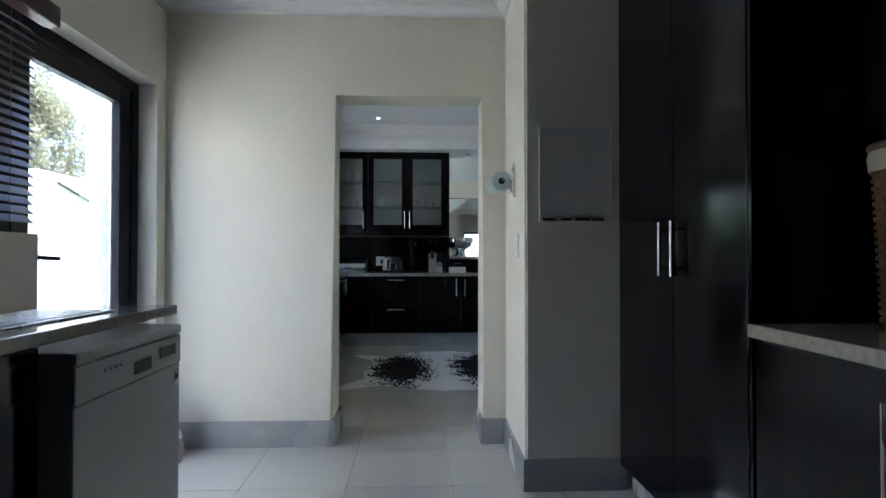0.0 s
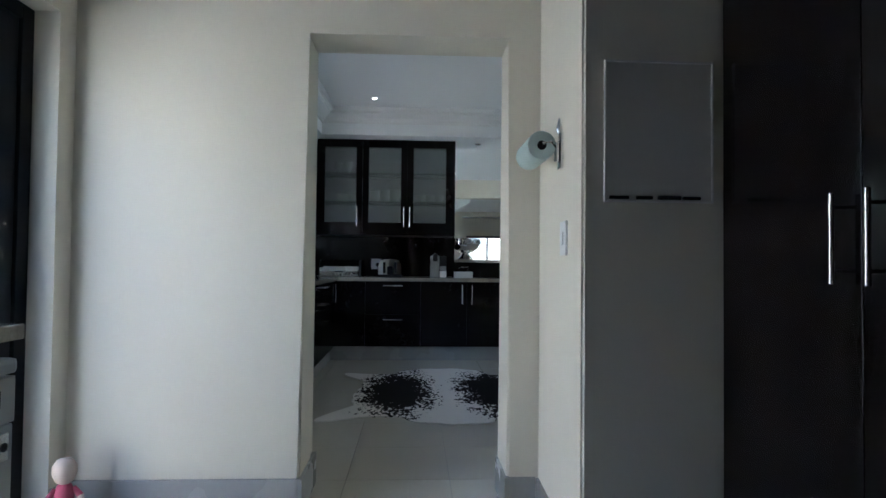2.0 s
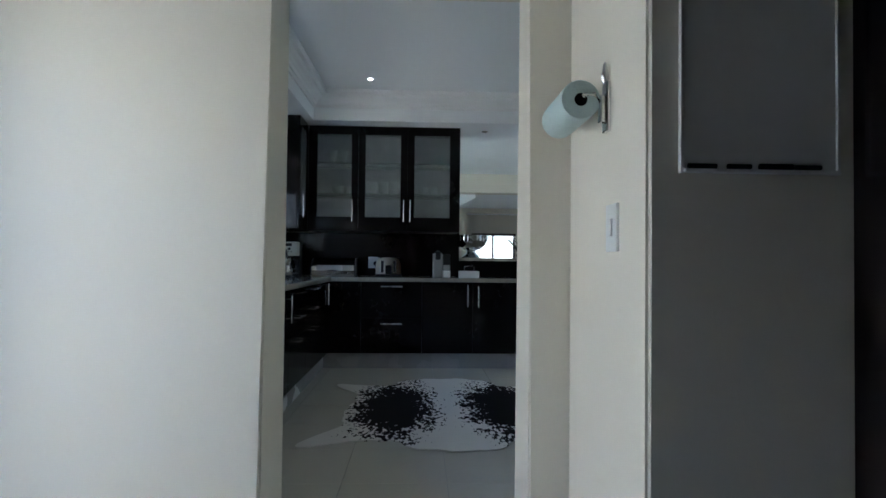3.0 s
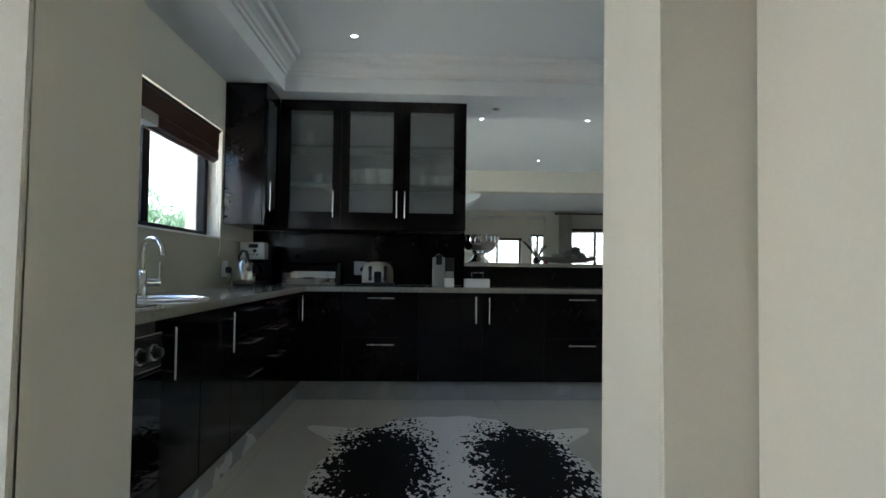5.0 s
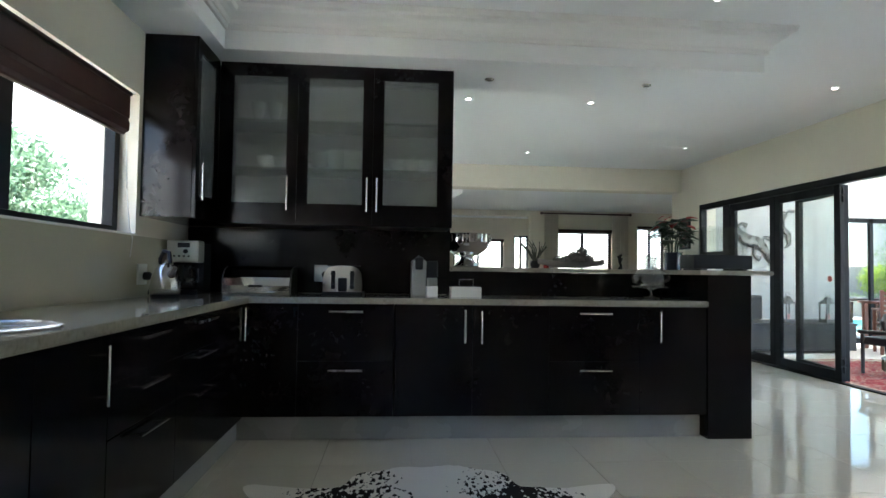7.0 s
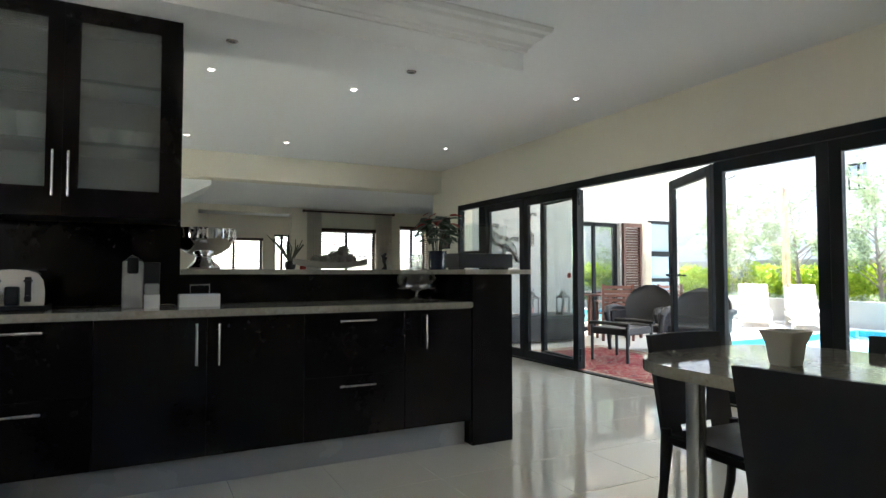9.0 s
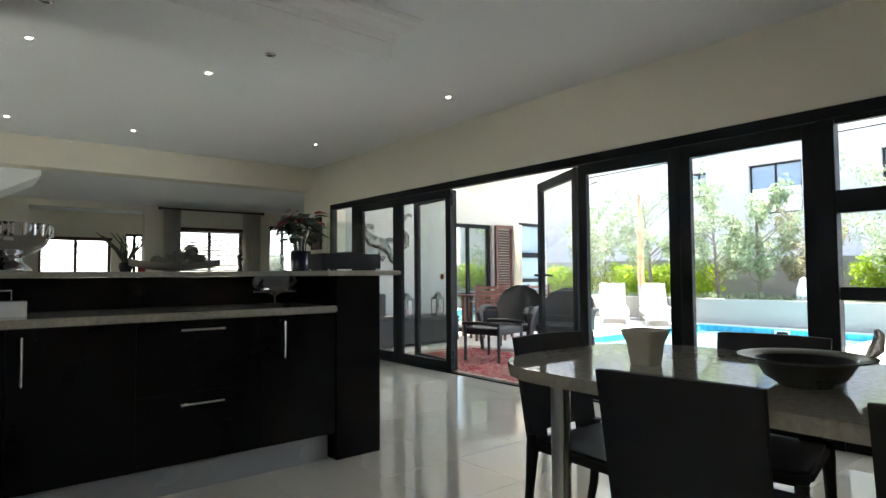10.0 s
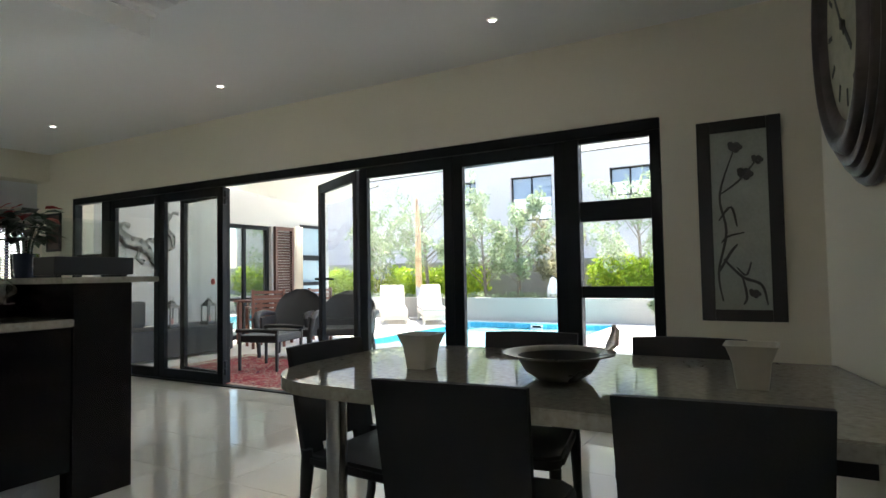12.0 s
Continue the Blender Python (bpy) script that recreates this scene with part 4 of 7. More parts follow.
cp = thing("capsule_machine", (0.275, 7.40, 0.90), "white and black capsule coffee machine", "coffee machine")
part("body", B(-0.085, 0.012, -0.10, 0.14, 0.0, 0.245, bevel=0.01), mat("silver_plastic_shell", (0.34, 0.33, 0.31), 0.3, vary=0.04), cp)
part("spout_head", B(-0.062, -0.01, -0.13, -0.098, 0.18, 0.265, bevel=0.012), M_PLASTIC_BLACK, cp)
part("side_block", B(0.014, 0.09, -0.09, 0.14, 0.13, 0.24, bevel=0.008), M_PLASTIC_BLACK, cp)
part("milk_jug", B(0.018, 0.088, -0.11, 0.0, 0.02, 0.128, bevel=0.008), mat("clear_grey_plastic", (0.30, 0.30, 0.28), 0.1, vary=0.08), cp, "clear plastic milk jug")
part("milk_base", B(0.016, 0.09, -0.115, 0.05, 0.0, 0.072, bevel=0.006), M_WHITE_PLASTIC, cp)
part("lever", tube(bmesh.new(), [(-0.07, -0.02, 0.24), (-0.04, -0.10, 0.27), (0.0, -0.02, 0.245)], 0.008, 8), M_PLASTIC_BLACK, cp)

nh = thing("napkin_box", (0.565, 7.40, 0.90), "small white napkin box with a wire handle", "napkin holder")
part("tray", prism(bmesh.new(), [(-0.105, -0.07), (0.10, -0.07), (0.112, 0.07), (-0.105, 0.07)], 0.0, 0.065), M_WHITE_PLASTIC, nh)
part("wire_handle", tube(bmesh.new(), [(-0.05, -0.06, 0.06), (-0.052, -0.06, 0.118), (0.045, -0.06, 0.12), (0.045, -0.06, 0.06)], 0.003, 8), M_STEEL, nh)
part("base", B(-0.10, 0.095, -0.065, 0.065, 0.065, 0.068), M_CHINA, nh)

cd = thing("cake_stand", (1.885, 7.40, 0.90), "clear glass domed cake stand on the worktop", "cake stand")
M_DOME = glass("thick_clear_glass", (0.87, 0.89, 0.89), 0.02, mixed=0.15)
part("foot", lathe(bmesh.new(), [(0.055, 0), (0.05, 0.01), (0.015, 0.02), (0.013, 0.06), (0.04, 0.075), (0.13, 0.08), (0.135, 0.088), (0.001, 0.088)], 28), M_DOME, cd)
part("dome", lathe(bmesh.new(), [(0.142, 0.089), (0.142, 0.11), (0.128, 0.155), (0.10, 0.19), (0.06, 0.212), (0.022, 0.22), (0.012, 0.226), (0.016, 0.24), (0.02, 0.25), (0.012, 0.265), (0.002, 0.268)], 32), M_DOME, cd)

pb = thing("punch_bowl", (0.625, 7.87, 1.105), "large polished silver punch bowl with a ribbed rim", "bowl")
part("foot", lathe(bmesh.new(), [(0.095, 0), (0.10, 0.012), (0.085, 0.03), (0.06, 0.05), (0.05, 0.075), (0.06, 0.082)], 32), M_CHROME, pb)
part("basin", lathe(bmesh.new(), [(0.05, 0.083), (0.10, 0.10), (0.155, 0.14), (0.18, 0.19), (0.185, 0.235), (0.192, 0.255), (0.184, 0.255), (0.172, 0.20), (0.14, 0.145), (0.08, 0.11), (0.002, 0.10)], 40), M_CHROME, pb)
me = mesh_of("rim_rib", B(-0.006, 0.006, -0.004, 0.004, 0.19, 0.25, bevel=0.002), M_CHROME)
for k in range(24):
    a = 2 * math.pi * k / 24
    r = new("rim_rib", me)
    r.parent = pb
    r.matrix_local = Matrix.Rotation(a, 4, "Z") @ Matrix.Translation((0, 0.187, 0))

# bowl boat with woven balls
fb = thing("boat_bowl", (1.45, 7.87, 1.105), "long shallow boat-shaped bowl of woven balls", "bowl")
bm, n = bmesh.new(), 16
rows = []
for i in range(n + 1):
    u = -1 + 2 * i / n
    w = 0.085 * math.sqrt(max(0.002, 1 - u * u))
    zb, zt = 0.008 + 0.03 * u * u, 0.05 + 0.028 * u * u
    rows.append([bm.verts.new((0.265 * u, w * s, z)) for s, z in ((-1, zt), (-0.7, zb + 0.012), (0, zb), (0.7, zb + 0.012), (1, zt), (0.92, zt), (0, zb + 0.01), (-0.92, zt))])
for a, b in zip(rows, rows[1:]):
    for k in range(8):
        bm.faces.new((a[k], a[(k + 1) % 8], b[(k + 1) % 8], b[k]))
bm.faces.new(rows[0])
bm.faces.new(list(reversed(rows[-1])))
part("hull", bm, mat("weathered_driftwood", (0.34, 0.31, 0.27), 0.6, vary=0.25, fine=80, bump=0.2), fb, smooth=True)
M_BALL = mat("grey_woven_twig", (0.26, 0.245, 0.21), 0.8, vary=0.5, fine=90, bump=0.6)
for x, y, z, r in ((-0.11, 0.0, 0.06, 0.036), (-0.05, -0.02, 0.062, 0.04), (0.02, 0.01, 0.085, 0.045), (0.07, -0.02, 0.062, 0.038), (0.085, 0.0, 0.125, 0.042), (0.14, 0.01, 0.065, 0.044), (-0.01, 0.03, 0.058, 0.036)):
    bm = bmesh.new()
    bmesh.ops.create_icosphere(bm, subdivisions=2, radius=r * 0.86)
    for k in range(7):
        q = Euler((random.random() * 6, random.random() * 6, 0)).to_matrix()
        tube(bm, [q @ Vector((r * math.cos(a), r * math.sin(a), 0)) for a in [j * math.pi / 8 for j in range(17)]], 0.0035, 5)
    solo("woven_ball", bm, M_BALL, "grey woven twig decoration ball in the boat bowl", "ornament", "balls in the boat bowl", at=(1.45 + x, 7.87 + y, 1.105 + z))

# black tabletop fire with glass guards
tf = thing("tabletop_fireplace", (2.29, 7.28, 1.105), "black tabletop fireplace with clear glass guards", "fireplace")
part("burner_box", B(-0.205, 0.205, -0.10, 0.10, 0.012, 0.105, bevel=0.004), M_PLASTIC_BLACK, tf)
for x in (-0.18, 0.16):
    part("foot", B(x - 0.012, x + 0.02, -0.08, 0.08, 0.0, 0.012), M_PLASTIC_BLACK, tf)
for y in (-0.085, 0.085):
    g = part("glass_guard", B(-0.17, 0.17, y - 0.003, y + 0.003, 0.106, 0.30), M_GLASS, tf)
    g.visible_shadow = False

# plant in a glass vase, silver cup beside
pl = thing("potted_flowers", (2.24, 7.80, 1.105), "red anthurium flowers in a dark glass vase", "plant")
part("vase", lathe(bmesh.new(), [(0.062, 0), (0.064, 0.01), (0.07, 0.14), (0.064, 0.14), (0.055, 0.02), (0.001, 0.015)], 26), mat("dark_blue_glass", (0.02, 0.025, 0.04), 0.04, vary=0.1), pl)


def leaf_fan(bm, base, n, reach, rise, size, seed):
    rnd = random.Random(seed)
    for i in range(n):
        a = rnd.uniform(0, 6.283)
        r = reach * rnd.uniform(0.35, 1.0)
        tip = Vector((base[0] + r * math.cos(a), base[1] + r * math.sin(a), base[2] + rise * rnd.uniform(0.3, 1.0)))
        out = Vector((math.cos(a), math.sin(a), rnd.uniform(-0.6, 0.2))).normalized()
        side = Vector((-math.sin(a), math.cos(a), rnd.uniform(-0.3, 0.3))).normalized()
        s = size * rnd.uniform(0.7, 1.25)
        up = out.cross(side)
        mid = bm.verts.new(tip + out * s * 0.45 - up * 0.0)
        p = [bm.verts.new(tip + out * s * u + side * s * v + up * s * h) for u, v, h in ((0, 0, 0), (0.12, 0.32, 0.08), (0.5, 0.34, 0.09), (1.05, 0, -0.1), (0.5, -0.34, 0.09), (0.12, -0.32, 0.08))]
        for k in range(6):
            bm.faces.new((mid, p[k], p[(k + 1) % 6]))
    return bm


bm = bmesh.new()
for k in range(9):
    a = k * 0.7
    tube(bm, [(0.02 * math.cos(a), 0.02 * math.sin(a), 0.03), (0.04 * math.cos(a), 0.04 * math.sin(a), 0.2), (0.09 * math.cos(a), 0.09 * math.sin(a), 0.32)], 0.004, 5)
M_LEAF_IN = mat("dark_green_leaf", (0.020, 0.045, 0.018), 0.35, vary=0.3)
part("stems", bm, M_LEAF_IN, pl)
part("leaves", leaf_fan(bmesh.new(), (0, 0, 0.14), 60, 0.11, 0.25, 0.10, 3), M_LEAF_IN, pl)
M_BLOOM = mat("red_anthurium", (0.42, 0.025, 0.02), 0.3, vary=0.15)
for k in range(9):
    part("bloom", leaf_fan(bmesh.new(), (0.01, -0.03, 0.29), 1, 0.12, 0.15, 0.09, 40 + k), M_BLOOM, pl, "glossy red bloom")
cup = solo("silver_cup", lathe(bmesh.new(), [(0.03, 0), (0.032, 0.006), (0.012, 0.02), (0.012, 0.04), (0.04, 0.07), (0.055, 0.125), (0.051, 0.125), (0.035, 0.075), (0.001, 0.05)], 24), M_CHROME, "polished silver footed cup beside the flowers", "cup", at=(2.40, 7.85, 1.105))
gv = solo("glass_vase", lathe(bmesh.new(), [(0.045, 0), (0.05, 0.005), (0.058, 0.12), (0.055, 0.12), (0.045, 0.012), (0.001, 0.01)], 20), M_DOME, "small clear glass vase on the bar", "vase", at=(2.12, 7.92, 1.105))
tw = thing("twig_arrangement", (1.20, 8.02, 1.105), "small pot of bare grey-green twigs", "plant")
part("pot", lathe(bmesh.new(), [(0.03, 0), (0.04, 0.03), (0.035, 0.06), (0.03, 0.06), (0.001, 0.02)], 16), M_PLASTIC_BLACK, tw)
bm, rnd = bmesh.new(), random.Random(8)
for k in range(16):
    a, l = rnd.uniform(0, 6.28), rnd.uniform(0.12, 0.22)
    tube(bm, [(0, 0, 0.04), (0.35 * l * math.cos(a), 0.35 * l * math.sin(a), 0.05 + l * 0.5), (0.75 * l * math.cos(a + 0.3), 0.75 * l * math.sin(a + 0.3), 0.05 + l * 0.9)], [0.006, 0.005, 0.003], 5)
part("twigs", bm, mat("grey_green_twig", (0.07, 0.075, 0.05), 0.7, vary=0.3), tw)
solo("candle", lathe(bmesh.new(), [(0.022, 0), (0.022, 0.055), (0.018, 0.058), (0.001, 0.052)], 16), mat("red_wax", (0.35, 0.02, 0.015), 0.4, vary=0.1), "short red pillar candle on the bar", "candle", at=(1.27, 7.94, 1.105))

fg = solo("figurine", tube(bmesh.new(), [(0, 0, 0), (0.006, 0, 0.03), (-0.004, 0, 0.06), (0.004, 0, 0.085), (-0.012, 0, 0.10), (0.012, 0, 0.118)], [0.022, 0.010, 0.012, 0.02, 0.016, 0.008], 10), M_PLASTIC_BLACK, "small dark carved figurine on the bar", "ornament", at=(1.845, 7.87, 1.105))
bp2 = thing("framed_picture", (4.54, 12.055, 1.456), "small square dark-framed brown picture near the doors", "picture")
part("print", B(-0.018, -0.006, -0.13, 0.13, 0.03, 0.455), mat("brown_canvas_print", (0.12, 0.06, 0.045), 0.6, vary=0.4, scale=9), bp2, "brown canvas print")
for nm, a in (("frame_side", (-0.028, -0.001, -0.16, -0.13, 0.0, 0.485)), ("frame_side", (-0.028, -0.001, 0.13, 0.16, 0.0, 0.485)), ("frame_top", (-0.027, -0.001, -0.13, 0.13, 0.455, 0.485)), ("frame_bottom", (-0.027, -0.001, -0.13, 0.13, 0.0, 0.03))):
    part(nm, B(*a, bevel=0.004), M_BLACK2, bp2)


# ---- scullery ----
sc = thing("scullery_cabinet", (0, 0, 0), "black base cabinet beside the dishwasher", "cabinet")
part("body", B(X_S + 0.002, -0.985, -1.2, 1.44, 0.1, 0.858), M_BLACK2, sc)
for y0, y1 in ((-0.2, 0.35), (0.35, 0.9), (0.9, 1.44)):
    p = part("door", B(-0.984, -0.965, y0 + 0.002, y1 - 0.002, 0.102, 0.855, bevel=0.0015), M_BLACK, sc)
    bar_handle(p, (-0.965, y0 + 0.06, 0.6), (-0.965, y0 + 0.06, 0.82), (1, 0, 0))
top = B(X_S + 0.001, -0.945, -1.3, 2.275, 0.862, 0.90, bevel=0.005)
solo("scullery_worktop", top, M_GRANITE, "polished granite scullery worktop", "worktop")
dr = thing("draining_board", (-1.17, 1.62, 0.90), "ribbed stainless steel draining board", "sink")
part("tray", B(-0.16, 0.12, -0.45, 0.38, 0.0005, 0.007, bevel=0.002), M_STEEL, dr)
bm = bmesh.new()
for k in range(9):
    box(bm, -0.13 + k * 0.027, -0.121 + k * 0.027, -0.40, 0.33, 0.0072, 0.011, bevel=0.0015)
part("ribs", bm, M_STEEL, dr)
dw = thing("dishwasher", (-0.89, 1.80, 0.0), "silver-grey freestanding dishwasher under the worktop", "dishwasher")
M_SILVER = mat("silver_grey_enamel", (0.36, 0.36, 0.34), 0.38, 0.3, vary=0.02, rough_vary=0.015)
part("body", B(-0.48, -0.03, -0.335, 0.345, 0.03, 0.80, bevel=0.004), M_SILVER, dw)
part("lid", B(-0.48, 0.012, -0.345, 0.352, 0.802, 0.838, bevel=0.012), M_SILVER, dw)
part("control_panel", B(-0.029, 0.008, -0.342, 0.350, 0.695, 0.798, bevel=0.005), M_SILVER, dw)
part("door", B(-0.029, 0.004, -0.342, 0.350, 0.10, 0.692, bevel=0.005), M_SILVER, dw)
part("display", B(0.006, 0.0095, 0.17, 0.30, 0.735, 0.772), M_PLASTIC_BLACK, dw, "dark display window")
part("handle_recess", B(0.006, 0.0095, -0.02, 0.10, 0.715, 0.755), M_PLASTIC_BLACK, dw, "dark recessed handle")
bm = bmesh.new()
for k in range(4):
    rod(bm, (0.006, -0.20 + k * 0.03, 0.765), (0.011, -0.20 + k * 0.03, 0.765), 0.005)
part("buttons", bm, M_STEEL, dw)
badge = part("badge", B(0.003, 0.0052, 0.30, 0.335, 0.615, 0.675), M_STEEL, dw, "small engraved badge")
bm = bmesh.new()
lathe(bm, [(0.010, 0), (0.010, 0.0012), (0.0065, 0.0012), (0.0065, 0)], 16, m=pose(0.0052, 0.321, 0.645, 0, 90, 0))
box(bm, 0.005, 0.0064, 0.3045, 0.3075, 0.632, 0.66)
part("badge_mark", bm, M_PLASTIC_BLACK, badge)
part("plinth", B(-0.45, -0.03, -0.33, 0.34, 0.0, 0.098), M_PLASTIC_BLACK, dw)

cu = thing("tall_cupboard", (0, 0, 0), "tall black gloss broom cupboard with two doors", "cupboard")
part("body", B(0.995, 1.615, 1.521, 2.578, 0.12, 2.42), M_BLACK2, cu)
for y0, y1, h in ((1.522, 2.005, 1.953), (2.008, 2.576, 2.058)):
    p = part("door", B(0.975, 0.994, y0, y1, 0.122, 2.42, bevel=0.0015), M_BLACK, cu)
    bar_handle(p, (0.975, h, 1.02), (0.975, h, 1.224), (-1, 0, 0))
part("plinth", B(1.03, 1.60, 1.522, 2.57, 0.0, 0.118), M_SKIRT, cu)
part("side_panel", B(0.978, 1.615, 1.504, 1.519, 0.0, 2.42), M_BLACK, cu)
rc = thing("scullery_cabinet", (0, 0, 0), "black base cabinets under the speckled counter", "cabinet")
part("body", B(0.995, 1.615, -1.4, 1.482, 0.1, 0.858), M_BLACK2, rc)
for y0, y1, h in ((0.42, 0.95, 0.88), (0.95, 1.48, 0.99), (-0.2, 0.42, 0.34)):
    p = part("door", B(0.972, 0.994, y0 + 0.002, y1 - 0.002, 0.102, 0.855, bevel=0.0015), M_BLACK, rc)
    bar_handle(p, (0.972, h, 0.52), (0.972, h, 0.80), (-1, 0, 0))
solo("scullery_worktop", B(0.962, 1.618, -1.5, 1.502, 0.862, 0.90, bevel=0.004), M_GRANITE, "cream speckled granite counter beside the cupboard", "worktop")
wc = thing("scullery_wall_cabinet", (0, 0, 0), "black wall cabinets above the counter", "cabinet")
part("body", B(1.26, 1.615, -1.4, 1.482, 1.45, 2.42, bevel=0.002), M_BLACK, wc)
part("splash_panel", B(1.60, 1.618, -1.4, 1.482, 0.902, 1.448), M_BLACK, wc)
M_RATTAN = mat("brown_rattan", (0.16, 0.075, 0.03), 0.55, vary=0.35, fine=90, bump=0.3)
bk = thing("wicker_basket", (1.36, 1.33, 0.90), "tall brown wicker basket with a cloth lining", "basket")
bm = bmesh.new()
lathe(bm, [(0.10, 0.0), (0.105, 0.02), (0.125, 0.48), (0.115, 0.48), (0.098, 0.03), (0.001, 0.02)], 24)
for k in range(22):
    z = 0.02 + k * 0.021
    r = 0.107 + 0.02 * z / 0.48
    tube(bm, [(r * math.cos(a), r * math.sin(a), z + 0.003 * math.sin(a * 12 + k * math.pi)) for a in [j * 2 * math.pi / 36 for j in range(37)]], 0.006, 5)
part("weave", bm, M_RATTAN, bk)
part("rim", tube(bmesh.new(), [(0.126 * math.cos(a), 0.126 * math.sin(a), 0.485) for a in [j * 2 * math.pi / 28 for j in range(29)]], 0.013, 8), M_RATTAN, bk)
part("lining", lathe(bmesh.new(), [(0.134, 0.42), (0.138, 0.46), (0.13, 0.482), (0.127, 0.46), (0.13, 0.42)], 24), mat("cream_cloth", (0.5, 0.44, 0.32), 0.9, vary=0.1), bk, "cream cloth lining")

wb = thing("whiteboard", (0.768, 2.583, 1.262), "small whiteboard in a thin frame on the pier", "whiteboard")
part("panel", B(-0.168, 0.168, -0.008, -0.001, 0.0, 0.432), mat("grey_white_enamel", (0.68, 0.66, 0.60), 0.3, vary=0.04), wb)
for nm, a in (("frame_side", (-0.174, -0.168, -0.014, -0.001, -0.008, 0.438)), ("frame_side", (0.168, 0.174, -0.014, -0.001, -0.008, 0.438)), ("frame_top", (-0.168, 0.168, -0.014, -0.001, 0.432, 0.438)), ("pen_ledge", (-0.168, 0.168, -0.024, -0.001, -0.007, 0.0))):
    part(nm, B(*a, bevel=0.001), mat("pale_frame_paint", (0.72, 0.70, 0.66), 0.35, vary=0.04), wb)
for k, (x, l) in enumerate(((-0.13, 0.06), (-0.05, 0.05), (0.03, 0.07), (0.10, 0.055))):
    solo("marker_pen", rod(bmesh.new(), (x - l / 2, -0.018, 0.006), (x + l / 2, -0.018, 0.006), 0.0055 + 0.002 * (k == 2)), M_PLASTIC_BLACK, "black marker pen on the whiteboard ledge", "pen", "whiteboard pens", at=(0.768, 2.583, 1.262))
pt = thing("paper_towel_holder", (0.533, 2.85, 1.455), "chrome wall bracket holding a paper towel roll", "paper towel holder")
M_PAPER = mat("pale_blue_paper", (0.50, 0.60, 0.57), 0.9, vary=0.08, fine=120, bump=0.5)
part("bracket", join_boxes((-0.014, -0.001, -0.02, 0.02, -0.055, 0.075), (-0.028, -0.012, -0.012, 0.012, -0.03, 0.04), bevel=0.004), M_CHROME, pt)
part("finial", lathe(bmesh.new(), [(0.004, 0.07), (0.012, 0.085), (0.008, 0.105), (0.004, 0.125), (0.001, 0.13)], 12, center=(-0.012, 0)), M_CHROME, pt)
part("arm", tube(bmesh.new(), [(-0.02, 0.0, 0.02), (-0.05, -0.035, 0.035), (-0.075, -0.03, 0.032), (-0.075, 0.30, 0.03)], 0.006, 8), M_CHROME, pt)
rl = part("roll", lathe(bmesh.new(), [(0.018, 0.0), (0.05, 0.0), (0.052, 0.004), (0.052, 0.236), (0.05, 0.24), (0.018, 0.24), (0.018, 0.0)], 28, m=pose(-0.075, 0.0, 0.03, -90, 0, 0)), M_PAPER, pt, "pale blue paper towel roll")
part("core", lathe(bmesh.new(), [(0.017, -0.001), (0.0175, 0.241), (0.015, 0.241), (0.015, -0.001)], 18, m=pose(-0.075, 0.0, 0.03, -90, 0, 0)), mat("dark_card", (0.03, 0.03, 0.028), 0.9), rl)
sw = thing("light_switch", (0.533, 2.81, 1.15), "white rocker light switch on the pier", "light switch")
part("plate", B(-0.009, 0.0, -0.04, 0.04, -0.06, 0.06, bevel=0.003), M_WHITE_PLASTIC, sw)
part("rocker", B(-0.014, -0.008, -0.014, 0.014, -0.022, 0.022, bevel=0.002), M_WHITE_PLASTIC, sw)

# rag doll sitting in the corner
bm = bmesh.new()
lathe(bm, [(0.075, 0.0), (0.085, 0.015), (0.08, 0.06), (0.062, 0.11), (0.035, 0.135), (0.034, 0.16), (0.026, 0.185), (0.018, 0.195)], 20)
lathe(bm, [(0.012, 0.19), (0.032, 0.205), (0.043, 0.235), (0.042, 0.262), (0.028, 0.285), (0.001, 0.292)], 18)
for s in (-1, 1):
    tube(bm, [(0.03 * s, 0, 0.175), (0.055 * s, -0.015, 0.145), (0.065 * s, -0.035, 0.105)], [0.011, 0.012, 0.010], 8)
    tube(bm, [(0.03 * s, -0.05, 0.02), (0.04 * s, -0.10, 0.014), (0.05 * s, -0.125, 0.014)], [0.013, 0.012, 0.014], 8)
doll = solo("rag_doll", bm, mat("pink_grey_doll_cloth", (0.52, 0.42, 0.42), 0.9, vary=0.1, fine=200, bump=0.1), "rag doll in a pale pink skirt sitting on the floor", "doll", at=(-1.332, 3.13, 0.0))
doll.rotation_euler = (0, 0, radians(25))
doll_cloth = mat("pink_check_cloth", (0.50, 0.10, 0.16), 0.9, vary=0.3, fine=300)
doll_skin = mat("cream_doll_cloth", (0.62, 0.50, 0.42), 0.9, vary=0.05)
doll_hair = mat("red_doll_wool", (0.30, 0.04, 0.06), 0.9, vary=0.2)
for m in (doll_cloth, doll_skin, doll_hair):
    doll.data.materials.append(m)
for p in doll.data.polygons:
    z, r = p.center.z, math.hypot(p.center.x, p.center.y)
    if z > 0.196 or (r > 0.036 and 0.08 < z < 0.17 and abs(p.center.x) > 0.05):
        p.material_index = 2
        if z > 0.24 and p.center.y > 0.012:
            p.material_index = 3
    elif 0.136 < z < 0.196:
        p.material_index = 1


